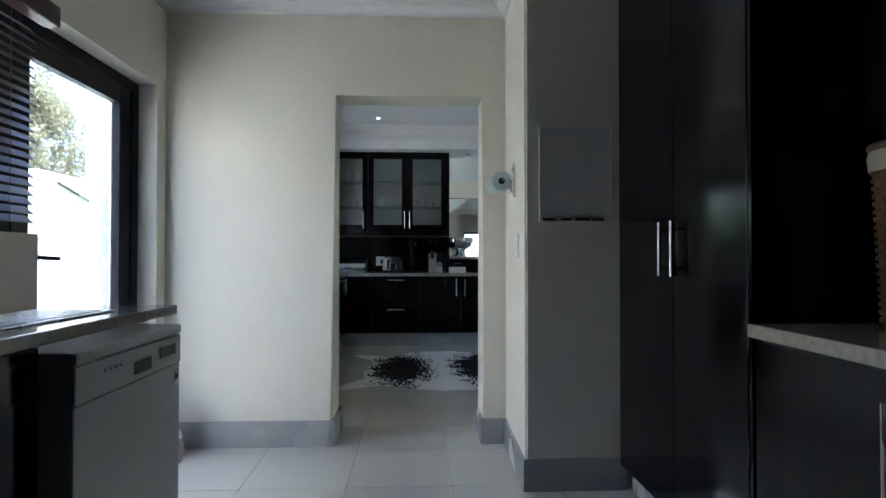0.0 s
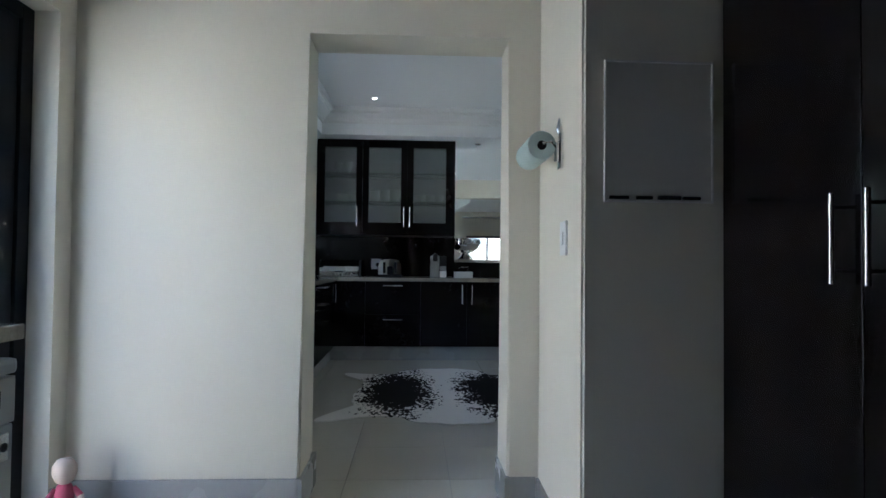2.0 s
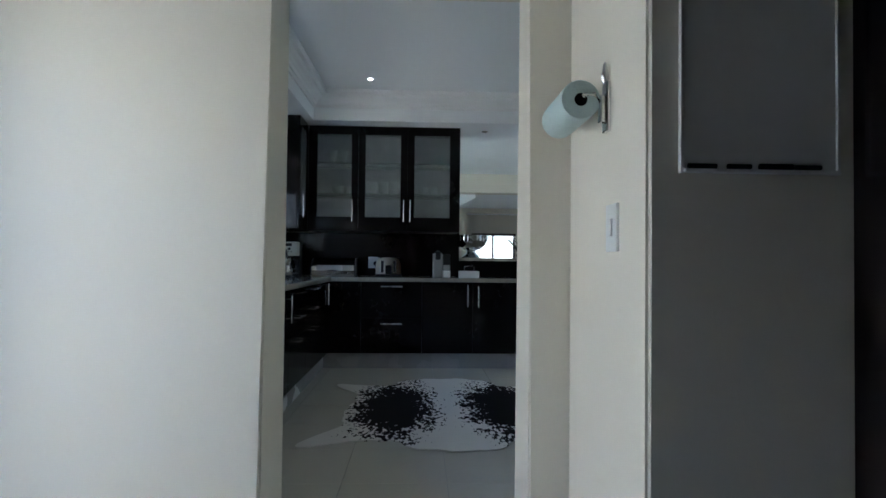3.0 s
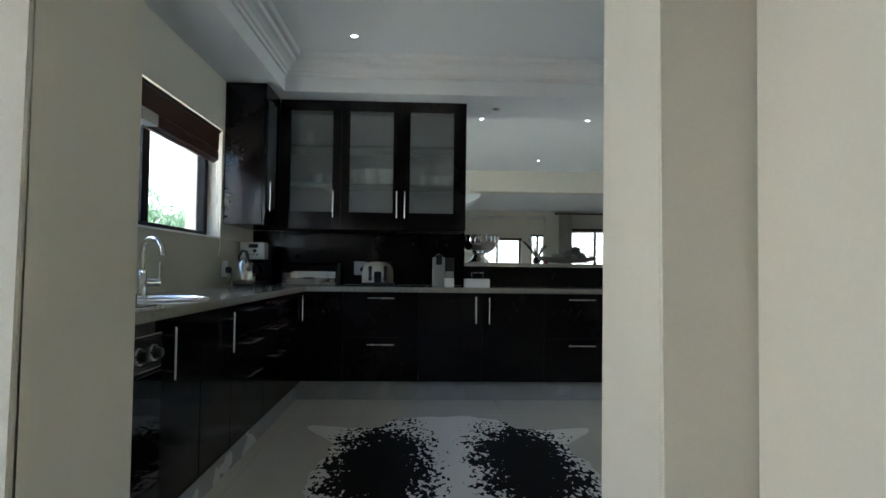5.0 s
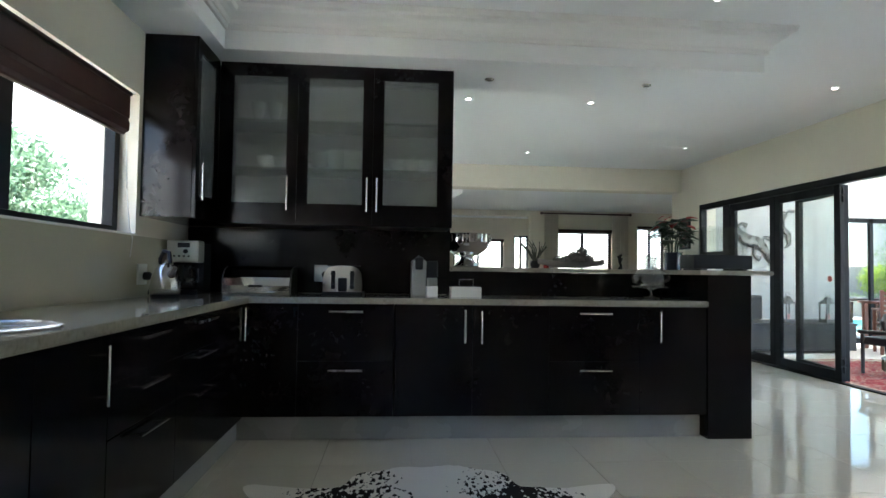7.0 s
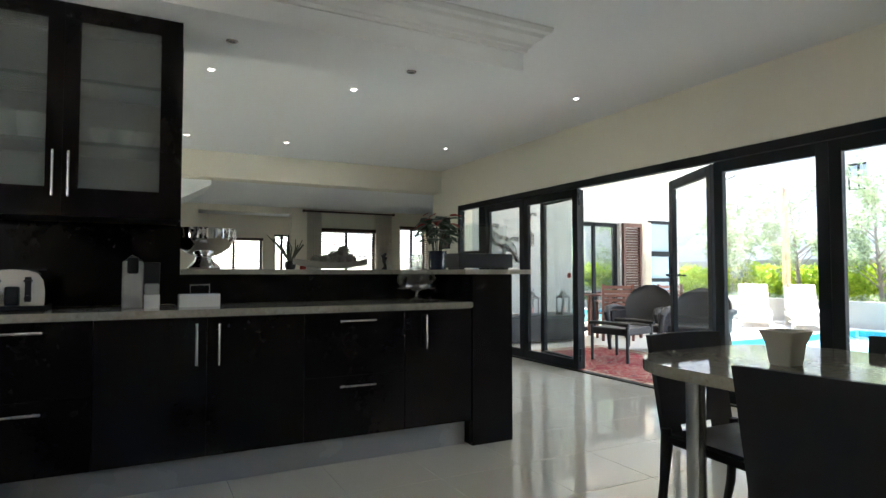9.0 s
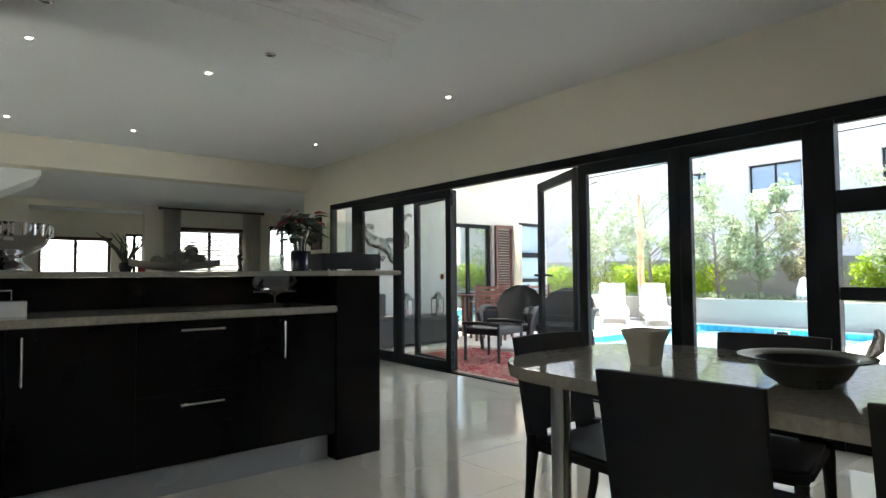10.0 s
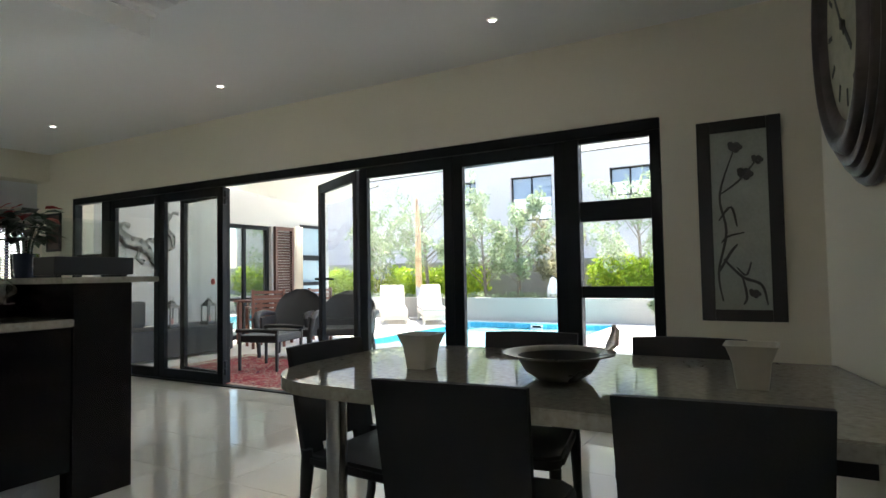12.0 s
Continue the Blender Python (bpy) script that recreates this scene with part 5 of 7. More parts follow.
# ---- kitchen rug ----
def hide_outline(n=260):
    """The rough outline of a cowhide: an oblong with four leg flaps, head and tail ends."""
    rnd = random.Random(5)
    out = []
    for i in range(n):
        a = 2 * math.pi * i / n
        c, s = math.cos(a), math.sin(a)
        r = 1.0 / ((abs(c) / 0.74) ** 2.4 + (abs(s) / 1.0) ** 2.4) ** (1 / 2.4)
        for la, w, h in ((0.64, 0.11, 0.30), (2.45, 0.11, 0.34), (3.93, 0.12, 0.42), (5.50, 0.12, 0.40)):
            d = (a - la + math.pi) % (2 * math.pi) - math.pi
            r += h * math.exp(-(d / w) ** 2)
        for la, w, h in ((0.98, 0.13, -0.11), (2.12, 0.13, -0.11), (0.25, 0.2, -0.05), (2.9, 0.2, -0.05), (4.3, 0.14, -0.1), (5.13, 0.14, -0.1)):
            d = (a - la + math.pi) % (2 * math.pi) - math.pi
            r += h * math.exp(-(d / w) ** 2)
        r *= 1 + 0.012 * math.sin(9 * a + 1) + 0.012 * math.sin(23 * a) + rnd.uniform(-0.006, 0.006)
        out.append((r * c, r * s))
    return out


M_HIDE = bpy.data.materials.new("black_and_white_cowhide")
M_HIDE.use_nodes = True
nt = M_HIDE.node_tree
hb = nt.nodes["Principled BSDF"]
hb.inputs["Roughness"].default_value = 0.9
hb.inputs["Specular IOR Level"].default_value = 0.12
tc = nt.nodes.new("ShaderNodeTexCoord")


def hide_math(op, a, b=0.0, c=None):
    n = nt.nodes.new("ShaderNodeMath")
    n.operation = op
    for i, v in enumerate((a, b) if c is None else (a, b, c)):
        if isinstance(v, (int, float)):
            n.inputs[i].default_value = v
        else:
            nt.links.new(v, n.inputs[i])
    return n.outputs[0]


def hide_noise(scale, detail, stretch):
    mp = nt.nodes.new("ShaderNodeMapping")
    mp.inputs["Scale"].default_value = stretch
    n = nt.nodes.new("ShaderNodeTexNoise")
    n.inputs["Scale"].default_value, n.inputs["Detail"].default_value = scale, detail
    nt.links.new(tc.outputs["Object"], mp.inputs[0])
    nt.links.new(mp.outputs[0], n.inputs["Vector"])
    return n.outputs[0]


sep = nt.nodes.new("ShaderNodeSeparateXYZ")
nt.links.new(tc.outputs["Object"], sep.inputs[0])
px = hide_math("SUBTRACT", hide_math("ABSOLUTE", sep.outputs[0]), 0.40)
patch = hide_math("SQRT", hide_math("ADD", hide_math("POWER", hide_math("DIVIDE", px, 0.28), 2.0), hide_math("POWER", hide_math("DIVIDE", hide_math("ADD", sep.outputs[1], -0.02), 0.78), 2.0)))
core = hide_math("ADD", patch, hide_math("MULTIPLY", hide_math("SUBTRACT", hide_noise(5, 5, (1, 1, 1)), 0.5), 1.1))
speck = hide_noise(46, 2, (1.0, 0.5, 1))
edge = hide_math("ADD", core, hide_math("MULTIPLY", hide_math("SUBTRACT", speck, 0.5), 2.1))
ramp = nt.nodes.new("ShaderNodeMapRange")
ramp.inputs["From Min"].default_value, ramp.inputs["From Max"].default_value = 0.96, 1.04
nt.links.new(edge, ramp.inputs[0])
mixc = nt.nodes.new("ShaderNodeMix")
mixc.data_type = "RGBA"
mixc.inputs["A"].default_value, mixc.inputs["B"].default_value = (0.010, 0.008, 0.008, 1), (0.74, 0.71, 0.65, 1)
nt.links.new(ramp.outputs[0], mixc.inputs["Factor"])
nt.links.new(mixc.outputs["Result"], hb.inputs["Base Color"])
bp = nt.nodes.new("ShaderNodeBump")
bp.inputs["Strength"].default_value, bp.inputs["Distance"].default_value = 0.4, 0.004
nt.links.new(hide_noise(120, 3, (1, 0.3, 1)), bp.inputs["Height"])
nt.links.new(bp.outputs[0], hb.inputs["Normal"])
bm = prism(bmesh.new(), hide_outline(), 0.0005, 0.007)
hide = solo("cowhide_rug", bm, M_HIDE, "black and white spotted cowhide rug on the tiles", "rug", at=(0.275, 5.63, 0.0))


# ---- dining corner ----
def round_end(x0, x1, y0, y1, r, n=10):
    pts = [(x0, y0 - 0.218), (x1, y0)]
    pts += [(x1 - r + r * math.cos(a), y1 - r + r * math.sin(a)) for a in [math.pi / 2 * k / n for k in range(n + 1)]]
    pts += [(x0 + r - r * math.sin(a), y1 - r + r * math.cos(a)) for a in [math.pi / 2 * k / n for k in range(n + 1)]]
    return pts


dt = thing("dining_table", (0, 0, 0), "granite dining table with a rounded end, set against the wall", "table")
bm = prism(bmesh.new(), round_end(1.865, 2.85, 3.93, 5.625, 0.32), 0.728, 0.768)
round_rims(bm, 0.006)
part("tabletop", bm, M_GRANITE, dt, "polished speckled granite top")
part("leg", rod(bmesh.new(), (2.0, 5.33, 0.0), (2.0, 5.33, 0.727), 0.033, seg=24), M_STEEL, dt, "round brushed steel leg")
part("apron", B(2.0, 2.75, 3.93, 4.3, 0.66, 0.727), M_BLACK2, dt)
M_CHAIR = mat("black_leatherette", (0.011, 0.010, 0.010), 0.62, vary=0.15, fine=160, bump=0.15)


def dining_chair(m=None):
    """Chair facing +y, its back along x at y = -0.2."""
    t = thing("dining_chair", (0, 0, 0), "black high-backed dining chair with tapered legs", "chair", "chairs round the dining table")
    bm, n = bmesh.new(), 8
    rows = []
    for j in range(7):
        v = j / 6
        z = 0.40 + v * 0.432
        row = []
        for i in range(n + 1):
            u = -1 + 2 * i / n
            w = 0.194 + 0.008 * v
            row.append((w * u, -0.20 - 0.075 * v - 0.014 * (1 - u * u) * (0.4 + 0.6 * v), z - 0.004 * u * u * (1 if j == 6 else 0)))
        rows.append(row)
    fr_ = [[bm.verts.new(p) for p in r] for r in rows]
    bk_ = [[bm.verts.new((p[0], p[1] - 0.024, p[2])) for p in r] for r in rows]

    def hole(j, i):
        return j == 0 and 2 <= i <= n - 3

    for j in range(6):
        for i in range(n):
            if hole(j, i):
                continue
            bm.faces.new((fr_[j][i], fr_[j][i + 1], fr_[j + 1][i + 1], fr_[j + 1][i]))
            bm.faces.new((bk_[j][i], bk_[j + 1][i], bk_[j + 1][i + 1], bk_[j][i + 1]))
    bmesh.ops.recalc_face_normals(bm, faces=bm.faces)
    for e in [e for e in bm.edges if len(e.link_faces) == 1 and e.verts[0] in sum(fr_, [])]:
        a, b = e.verts
        fa = {v: k for r, q in zip(fr_, bk_) for v, k in zip(r, q)}
        if a in fa and b in fa:
            bm.faces.new((a, b, fa[b], fa[a]))
    part("backrest", bm, M_CHAIR, t, smooth=True)
    bm = prism(bmesh.new(), [(-0.20, -0.20), (0.20, -0.20), (0.215, 0.18), (0.17, 0.225), (-0.17, 0.225), (-0.215, 0.18)], 0.41, 0.455)
    bmesh.ops.bevel(bm, geom=list(bm.edges), offset=0.012, segments=3, affect="EDGES")
    for f in bm.faces:
        f.smooth = f.calc_area() < 0.02
    part("seat", bm, M_CHAIR, t)
    for x in (-1, 1):
        part("leg", tube(bmesh.new(), [(0.185 * x, 0.185, 0.412), (0.19 * x, 0.19, 0.2), (0.195 * x, 0.195, 0.0)], [0.022, 0.018, 0.013], 8), M_CHAIR, t)
        part("leg", tube(bmesh.new(), [(0.192 * x, -0.205, 0.47), (0.192 * x, -0.205, 0.40), (0.195 * x, -0.225, 0.2), (0.20 * x, -0.275, 0.0)], [0.020, 0.024, 0.018, 0.013], 8), M_CHAIR, t)
    return t


ch = dining_chair()
ch.matrix_world = pose(2.053, 4.825, 0, 0, 0, -84)
copy_thing(ch, pose(2.103, 4.235, 0, 0, 0, -85))
copy_thing(ch, pose(2.654, 4.99, 0, 0, 0, 98))
copy_thing(ch, pose(2.652, 4.37, 0, 0, 0, 95))
copy_thing(ch, pose(2.32, 5.37, 0, 0, 0, 178))


def square_pot(x, y):
    t = thing("square_pot", (x, y, 0.768), "cream ceramic pot with a flared square rim", "pot", "pots on the table")
    bm = bmesh.new()
    rows = []
    for h, z in ((0.038, 0.0), (0.041, 0.02), (0.047, 0.07), (0.062, 0.113), (0.068, 0.118), (0.061, 0.118), (0.042, 0.06), (0.036, 0.02)):
        c = h * 0.86
        rows.append([bm.verts.new((a, b, z)) for a, b in ((h, -c), (h, c), (c, h), (-c, h), (-h, c), (-h, -c), (-c, -h), (c, -h))])
    for a, b in zip(rows, rows[1:]):
        for k in range(8):
            bm.faces.new((a[k], a[(k + 1) % 8], b[(k + 1) % 8], b[k]))
    bm.faces.new(list(reversed(rows[0])))
    bm.faces.new(rows[-1])
    part("shell", bm, mat("cream_ceramic", (0.55, 0.51, 0.42), 0.35, vary=0.06), t, smooth=True)


square_pot(2.26, 5.17)
square_pot(2.34, 4.16)
tb = thing("serving_bowl", (2.25, 4.675, 0.768), "wide pewter bowl with a flat rim on the table", "bowl")
tb.scale = (1.0, 1.0, 0.84)
part("bowl", lathe(bmesh.new(), [(0.085, 0.0), (0.09, 0.006), (0.13, 0.03), (0.158, 0.075), (0.165, 0.083), (0.215, 0.092), (0.216, 0.097), (0.162, 0.089), (0.15, 0.075), (0.12, 0.035), (0.001, 0.014)], 44, sx=0.78, sy=0.78), mat("brushed_pewter", (0.20, 0.19, 0.17), 0.3, 0.8, vary=0.08), tb)
part("lining", lathe(bmesh.new(), [(0.002, 0.017), (0.08, 0.02), (0.121, 0.038), (0.157, 0.084), (0.155, 0.0825), (0.119, 0.0365), (0.079, 0.0185), (0.002, 0.0155)], 36, sx=0.78, sy=0.78), M_PLASTIC_BLACK, tb, "dark inside")
part("server_handle", tube(bmesh.new(), [(0.10, -0.11, 0.07), (0.12, -0.135, 0.12), (0.115, -0.145, 0.165), (0.105, -0.14, 0.185)], [0.012, 0.020, 0.014, 0.006], 8), M_STEEL, tb, "steel server resting on the rim")

pc = thing("framed_picture", (4.54, 4.268, 0.77), "tall dark-framed ink picture of flowers", "picture")
part("print", B(-0.018, -0.008, -0.155, 0.155, 0.07, 1.165), mat("grey_rice_paper", (0.34, 0.36, 0.32), 0.5, vary=0.22, scale=5, fine=60), pc, "grey paper print")
for nm, a in (("frame_side", (-0.03, -0.001, -0.232, -0.155, 0.0, 1.24)), ("frame_side", (-0.03, -0.001, 0.155, 0.232, 0.0, 1.24)), ("frame_top", (-0.029, -0.001, -0.155, 0.155, 1.165, 1.24)), ("frame_bottom", (-0.029, -0.001, -0.155, 0.155, 0.0, 0.07))):
    part(nm, B(*a, bevel=0.005), M_BLACK2, pc)
M_INK = mat("black_ink", (0.07, 0.07, 0.065), 0.7, vary=0.4)
def soft_curve(pts, n=5):
    """A smooth line through the points."""
    out = []
    for i in range(len(pts) - 1):
        p = [Vector(pts[min(max(i + k, 0), len(pts) - 1)]) for k in (-1, 0, 1, 2)]
        for k in range(n):
            t = k / n
            out.append(tuple(0.5 * (2 * p[1] + (p[2] - p[0]) * t + (2 * p[0] - 5 * p[1] + 4 * p[2] - p[3]) * t * t + (3 * p[1] - p[0] - 3 * p[2] + p[3]) * t ** 3)))
    return out + [pts[-1]]


bm = bmesh.new()
for pts, r in (([(0.11, 0.12), (0.13, 0.3), (0.08, 0.55), (0.11, 0.78), (0.02, 1.06)], 0.006), ([(0.13, 0.3), (0.06, 0.42), (0.02, 0.47)], 0.007), ([(0.12, 0.62), (0.05, 0.70), (0.02, 0.58)], 0.006), ([(0.11, 0.78), (0.0, 0.86), (-0.1, 0.98)], 0.005),
               ([(0.10, 0.38), (0.0, 0.27), (-0.10, 0.22), (-0.13, 0.10)], 0.007), ([(0.0, 0.27), (-0.02, 0.15), (0.0, 0.1)], 0.006), ([(-0.05, 0.36), (-0.02, 0.28), (0.03, 0.33)], 0.005), ([(0.11, 0.48), (0.07, 0.52), (-0.02, 0.54)], 0.005)):
    pts = soft_curve(pts)
    rs_ = [r * (0.3 + 1.0 * math.sin(math.pi * (0.15 + 0.8 * k / len(pts)))) for k in range(len(pts))]
    tube(bm, [(-0.0185, y, z) for y, z in pts], rs_, 5)
for y, z, s in ((0.02, 1.07, 0.05), (-0.03, 0.90, 0.055), (-0.1, 0.98, 0.04), (-0.06, 0.17, 0.04)):
    for k in range(7):
        a = k * 0.9
        lathe(bm, [(s * 0.34, 0), (s * 0.2, 0.0012), (0.001, 0.0014)], 10, m=pose(-0.0182, y + s * (0.35 + 0.3 * (k % 3)) * math.cos(a), z + s * (0.25 + 0.2 * (k % 2)) * math.sin(a), 0, -90, 0))
for v in bm.verts:
    v.co.x = max(-0.0205, min(-0.0183, v.co.x))
part("ink_drawing", bm, M_INK, pc, "black ink flower stems")

# big wall clock
ck = thing("wall_clock", (2.479, 3.845, 1.76), "large oval bronze wall clock with a cream dial", "clock", rz=12.1)
ck.scale = (0.43, 1.0, 0.76)
M_BRONZE = mat("dark_bronze_moulding", (0.075, 0.062, 0.056), 0.34, 0.55, vary=0.45, scale=9, fine=45, bump=0.35)
CM = pose(0, 0, 0, -90, 0, 0) @ Matrix.Diagonal((1, 1, 0.62, 1))
part("rim", lathe(bmesh.new(), [(0.33, 0.0), (0.56, 0.0), (0.575, 0.012), (0.577, 0.035), (0.566, 0.052), (0.550, 0.056), (0.545, 0.050), (0.541, 0.056), (0.540, 0.075), (0.528, 0.088), (0.512, 0.089), (0.508, 0.083), (0.503, 0.092), (0.500, 0.108), (0.486, 0.117), (0.470, 0.114), (0.465, 0.107), (0.460, 0.122), (0.448, 0.143), (0.425, 0.152), (0.405, 0.146), (0.398, 0.132), (0.385, 0.128), (0.362, 0.122), (0.345, 0.110), (0.336, 0.098)], 72, sx=0.98, sy=1.03, m=CM), M_BRONZE, ck)
M_DIAL = mat("aged_cream_dial", (0.42, 0.40, 0.28), 0.5, vary=0.5, scale=5, fine=30)
part("dial", lathe(bmesh.new(), [(0.337, 0.02), (0.337, 0.100), (0.001, 0.102)], 60, sx=0.98, sy=1.03, m=CM), M_DIAL, ck)
for k in range(12):
    part("hour_mark", B(-0.009, 0.009, 0.0625, 0.064, 0.235, 0.30, m=Matrix.Rotation(k * math.pi / 6, 4, "Y")), M_INK, ck)
part("hour_hand", B(-0.012, 0.012, 0.066, 0.068, -0.03, 0.17, m=Matrix.Rotation(radians(-130), 4, "Y")), M_INK, ck)
part("minute_hand", B(-0.008, 0.008, 0.069, 0.071, -0.05, 0.25, m=Matrix.Rotation(radians(40), 4, "Y")), M_INK, ck)
part("hub", lathe(bmesh.new(), [(0.02, 0.10), (0.018, 0.118), (0.001, 0.12)], 16, m=CM), M_INK, ck)


# ---- patio wing ----
WY = 12.2
# white plaster, darkened to grey so the colour carries the patio's shade
M_WING = mat("shade_greyed_plaster", (0.42, 0.415, 0.40), 0.85, vary=0.05, scale=0.6, fine=40, bump=0.2)
struct("wing_wall", join_boxes((X_RO, 7.2, WY, WY + 0.25, -0.1, 3.3), (7.2, 8.36, WY, WY + 0.25, 2.02, 3.3), (8.36, 9.1, WY, WY + 0.25, -0.1, 3.3), (9.1, 9.72, WY, WY + 0.25, 2.1, 3.3), (9.72, 9.95, WY, WY + 0.25, -0.1, 3.3), (9.7, 9.95, WY + 0.25, 18, -0.1, 3.3)), M_WING, "white plastered wing of the house, coloured grey for its shade", "house wall")
# eaves are out of view; their depth is set to shade the floor indoors
struct("roof_eave", B(X_LO - 0.5, X_RO + 0.85, 3.3, 12.2, 2.92, 3.1), M_PLASTER, "white roof slab, its unseen eaves deepened to block the sun", "roof")
struct("roof_scullery", B(X_SO - 0.05, 2.2, -3.2, 3.3, 2.92, 3.1), M_PLASTER, "flat roof over the scullery", "roof")
struct("roof_lounge", join_boxes((X_LO - 0.2, 7.4, 12.2, 16.3, 2.92, 3.1), (X_LO - 0.2, 3.7, 16.3, 18.3, 2.92, 3.1)), M_PLASTER, "flat roof over the lounge", "roof")
sd = thing("sliding_door", (7.2, WY + 0.1, 0), "black framed sliding glass door reflecting the pool", "door")
bm = bmesh.new()
for a in ((0, 0.06, 0, 2.02), (1.10, 1.16, 0, 2.02), (0.56, 0.62, 0, 2.02), (0.06, 1.10, 1.95, 2.02), (0.06, 1.10, 0, 0.08)):
    box(bm, a[0], a[1], -0.03, 0.03, a[2], a[3])
part("frame", bm, M_ALU, sd)
part("pane", B(0.05, 1.11, -0.004, 0.004, 0.07, 1.96), mat("dark_reflecting_glass", (0.36, 0.40, 0.36), 0.03, 0.9, vary=0.05, rough_vary=0.01), sd)
M_LOUVRE = mat("red_brown_louvre_wood", (0.075, 0.030, 0.020), 0.55, vary=0.25, fine=50, stretch=(0.2, 1, 1))
lv = thing("louvre_shutter", (8.40, WY - 0.04, 0), "red-brown wooden louvre shutter beside the sliding door", "shutter")
part("frame", join_boxes((0, 0.05, -0.03, 0.03, 0, 2.02), (0.42, 0.47, -0.03, 0.03, 0, 2.02), (0.05, 0.42, -0.03, 0.03, 0, 0.08), (0.05, 0.42, -0.03, 0.03, 1.95, 2.02)), M_LOUVRE, lv)
me = mesh_of("slat", B(0.05, 0.42, -0.028, 0.028, -0.004, 0.004), M_LOUVRE)
for k in range(37):
    s = new("slat", me)
    s.parent = lv
    s.matrix_local = pose(0, 0, 0.11 + k * 0.05, 35, 0, 0)
curtain(8.92, 9.12, WY - 0.03, 0.0, 2.05)
ww = thing("window_9", (9.1, WY + 0.1, 0), "black framed tall window, reflected sky painted on its panes", "window")
ww["kind"] = "structure"
bm = bmesh.new()
for a in ((0, 0.05, 0.0, 2.1), (0.57, 0.62, 0.0, 2.1), (0.05, 0.57, 2.04, 2.1), (0.05, 0.57, 1.40, 1.50), (0.05, 0.57, 0.9, 0.97), (0.05, 0.57, 0.0, 0.08)):
    box(bm, a[0], a[1], -0.13, -0.06, a[2], a[3])
part("frame", bm, M_ALU, ww)
# the sky's reflection is painted in as an opaque blue-grey colour
part("pane", B(0.04, 0.58, -0.10, -0.094, 0.05, 2.06), mat("sky_painted_glass", (0.25, 0.32, 0.36), 0.05, vary=0.05), ww)
bn = thing("patio_bench", (5.05, 11.30, -0.03), "long low dark grey patio bench against the wall", "bench")
M_GREYW = mat("dark_grey_weave", (0.036, 0.034, 0.034), 0.7, vary=0.2, fine=120, bump=0.4)
part("seat_box", B(0, 1.65, 0.0, 0.75, 0.04, 0.40, bevel=0.01), M_GREYW, bn)
part("seat_edge", B(-0.01, 1.66, -0.012, 0.76, 0.402, 0.43, bevel=0.006), M_GREYW, bn)
part("back_cushion", B(0.0, 0.6, 0.55, 0.76, 0.432, 0.80, bevel=0.03), M_GREYW, bn)


M_DARKMETAL = mat("dull_grey_metal", (0.11, 0.11, 0.105), 0.35, 0.8, vary=0.3)


def lantern(x, y):
    t = thing("lantern", (x, y, 0.40), "silver metal candle lantern on the bench", "lantern", "patio lanterns")
    part("base", join_boxes((-0.085, 0.085, -0.085, 0.085, 0, 0.03), (-0.075, 0.075, -0.075, 0.075, 0.03, 0.045), bevel=0.004), M_DARKMETAL, t)
    for a in (-1, 1):
        for b in (-1, 1):
            part("post", B(a * 0.07 - 0.007, a * 0.07 + 0.007, b * 0.07 - 0.007, b * 0.07 + 0.007, 0.045, 0.27), M_DARKMETAL, t)
    part("roof", lathe(bmesh.new(), [(0.12, 0.27), (0.115, 0.285), (0.055, 0.325), (0.045, 0.345), (0.05, 0.352), (0.02, 0.38), (0.001, 0.385)], 4, m=Matrix.Rotation(radians(45), 4, "Z")), M_DARKMETAL, t)
    part("ring", tube(bmesh.new(), [(0.03 * math.cos(a), 0, 0.405 + 0.03 * math.sin(a)) for a in [k * math.pi / 8 for k in range(17)]], 0.004, 6), M_DARKMETAL, t)
    part("candle", lathe(bmesh.new(), [(0.03, 0.045), (0.03, 0.12), (0.001, 0.122)], 14), mat("pink_wax", (0.45, 0.22, 0.2), 0.5), t, "pink candle")


lantern(5.80, 11.5)
lantern(6.42, 11.5)
# lizard of beaten metal on the wall
lz = thing("lizard_sculpture", (5.7, WY, 1.55), "beaten silver metal lizard on the white wall", "wall sculpture")
M_BEATEN = mat("beaten_silver_metal", (0.10, 0.10, 0.092), 0.3, 0.8, vary=0.7, scale=14, fine=45, bump=1.0)


def flat_tube(pts, rs):
    bm = tube(bmesh.new(), [(x, -0.03, z) for x, z in pts], rs, 10)
    for v in bm.verts:
        v.co.y = -0.03 + (v.co.y + 0.03) * 0.4
    return bm


part("body", flat_tube([(-0.42, 0.42), (-0.36, 0.36), (-0.28, 0.22), (-0.12, 0.08), (0.05, 0.04), (0.16, -0.02), (0.24, -0.12)], [0.05, 0.085, 0.075, 0.10, 0.105, 0.08, 0.05]), M_BEATEN, lz)
part("tail", flat_tube([(0.22, -0.10), (0.28, -0.25), (0.42, -0.30), (0.5, -0.18), (0.44, -0.06)], [0.055, 0.04, 0.032, 0.024, 0.012]), M_BEATEN, lz)
for pts in ([(-0.30, 0.25), (-0.18, 0.34), (-0.10, 0.30)], [(-0.32, 0.22), (-0.42, 0.10), (-0.34, 0.02)], [(0.10, 0.02), (0.20, 0.12), (0.30, 0.10)], [(0.06, -0.02), (0.02, -0.16), (0.12, -0.22)]):
    part("foot", flat_tube(pts, [0.035, 0.028, 0.045]), M_BEATEN, lz)
gk = thing("gecko_sculpture", (6.25, WY, 1.85), "small beaten silver metal gecko on the wall", "wall sculpture")
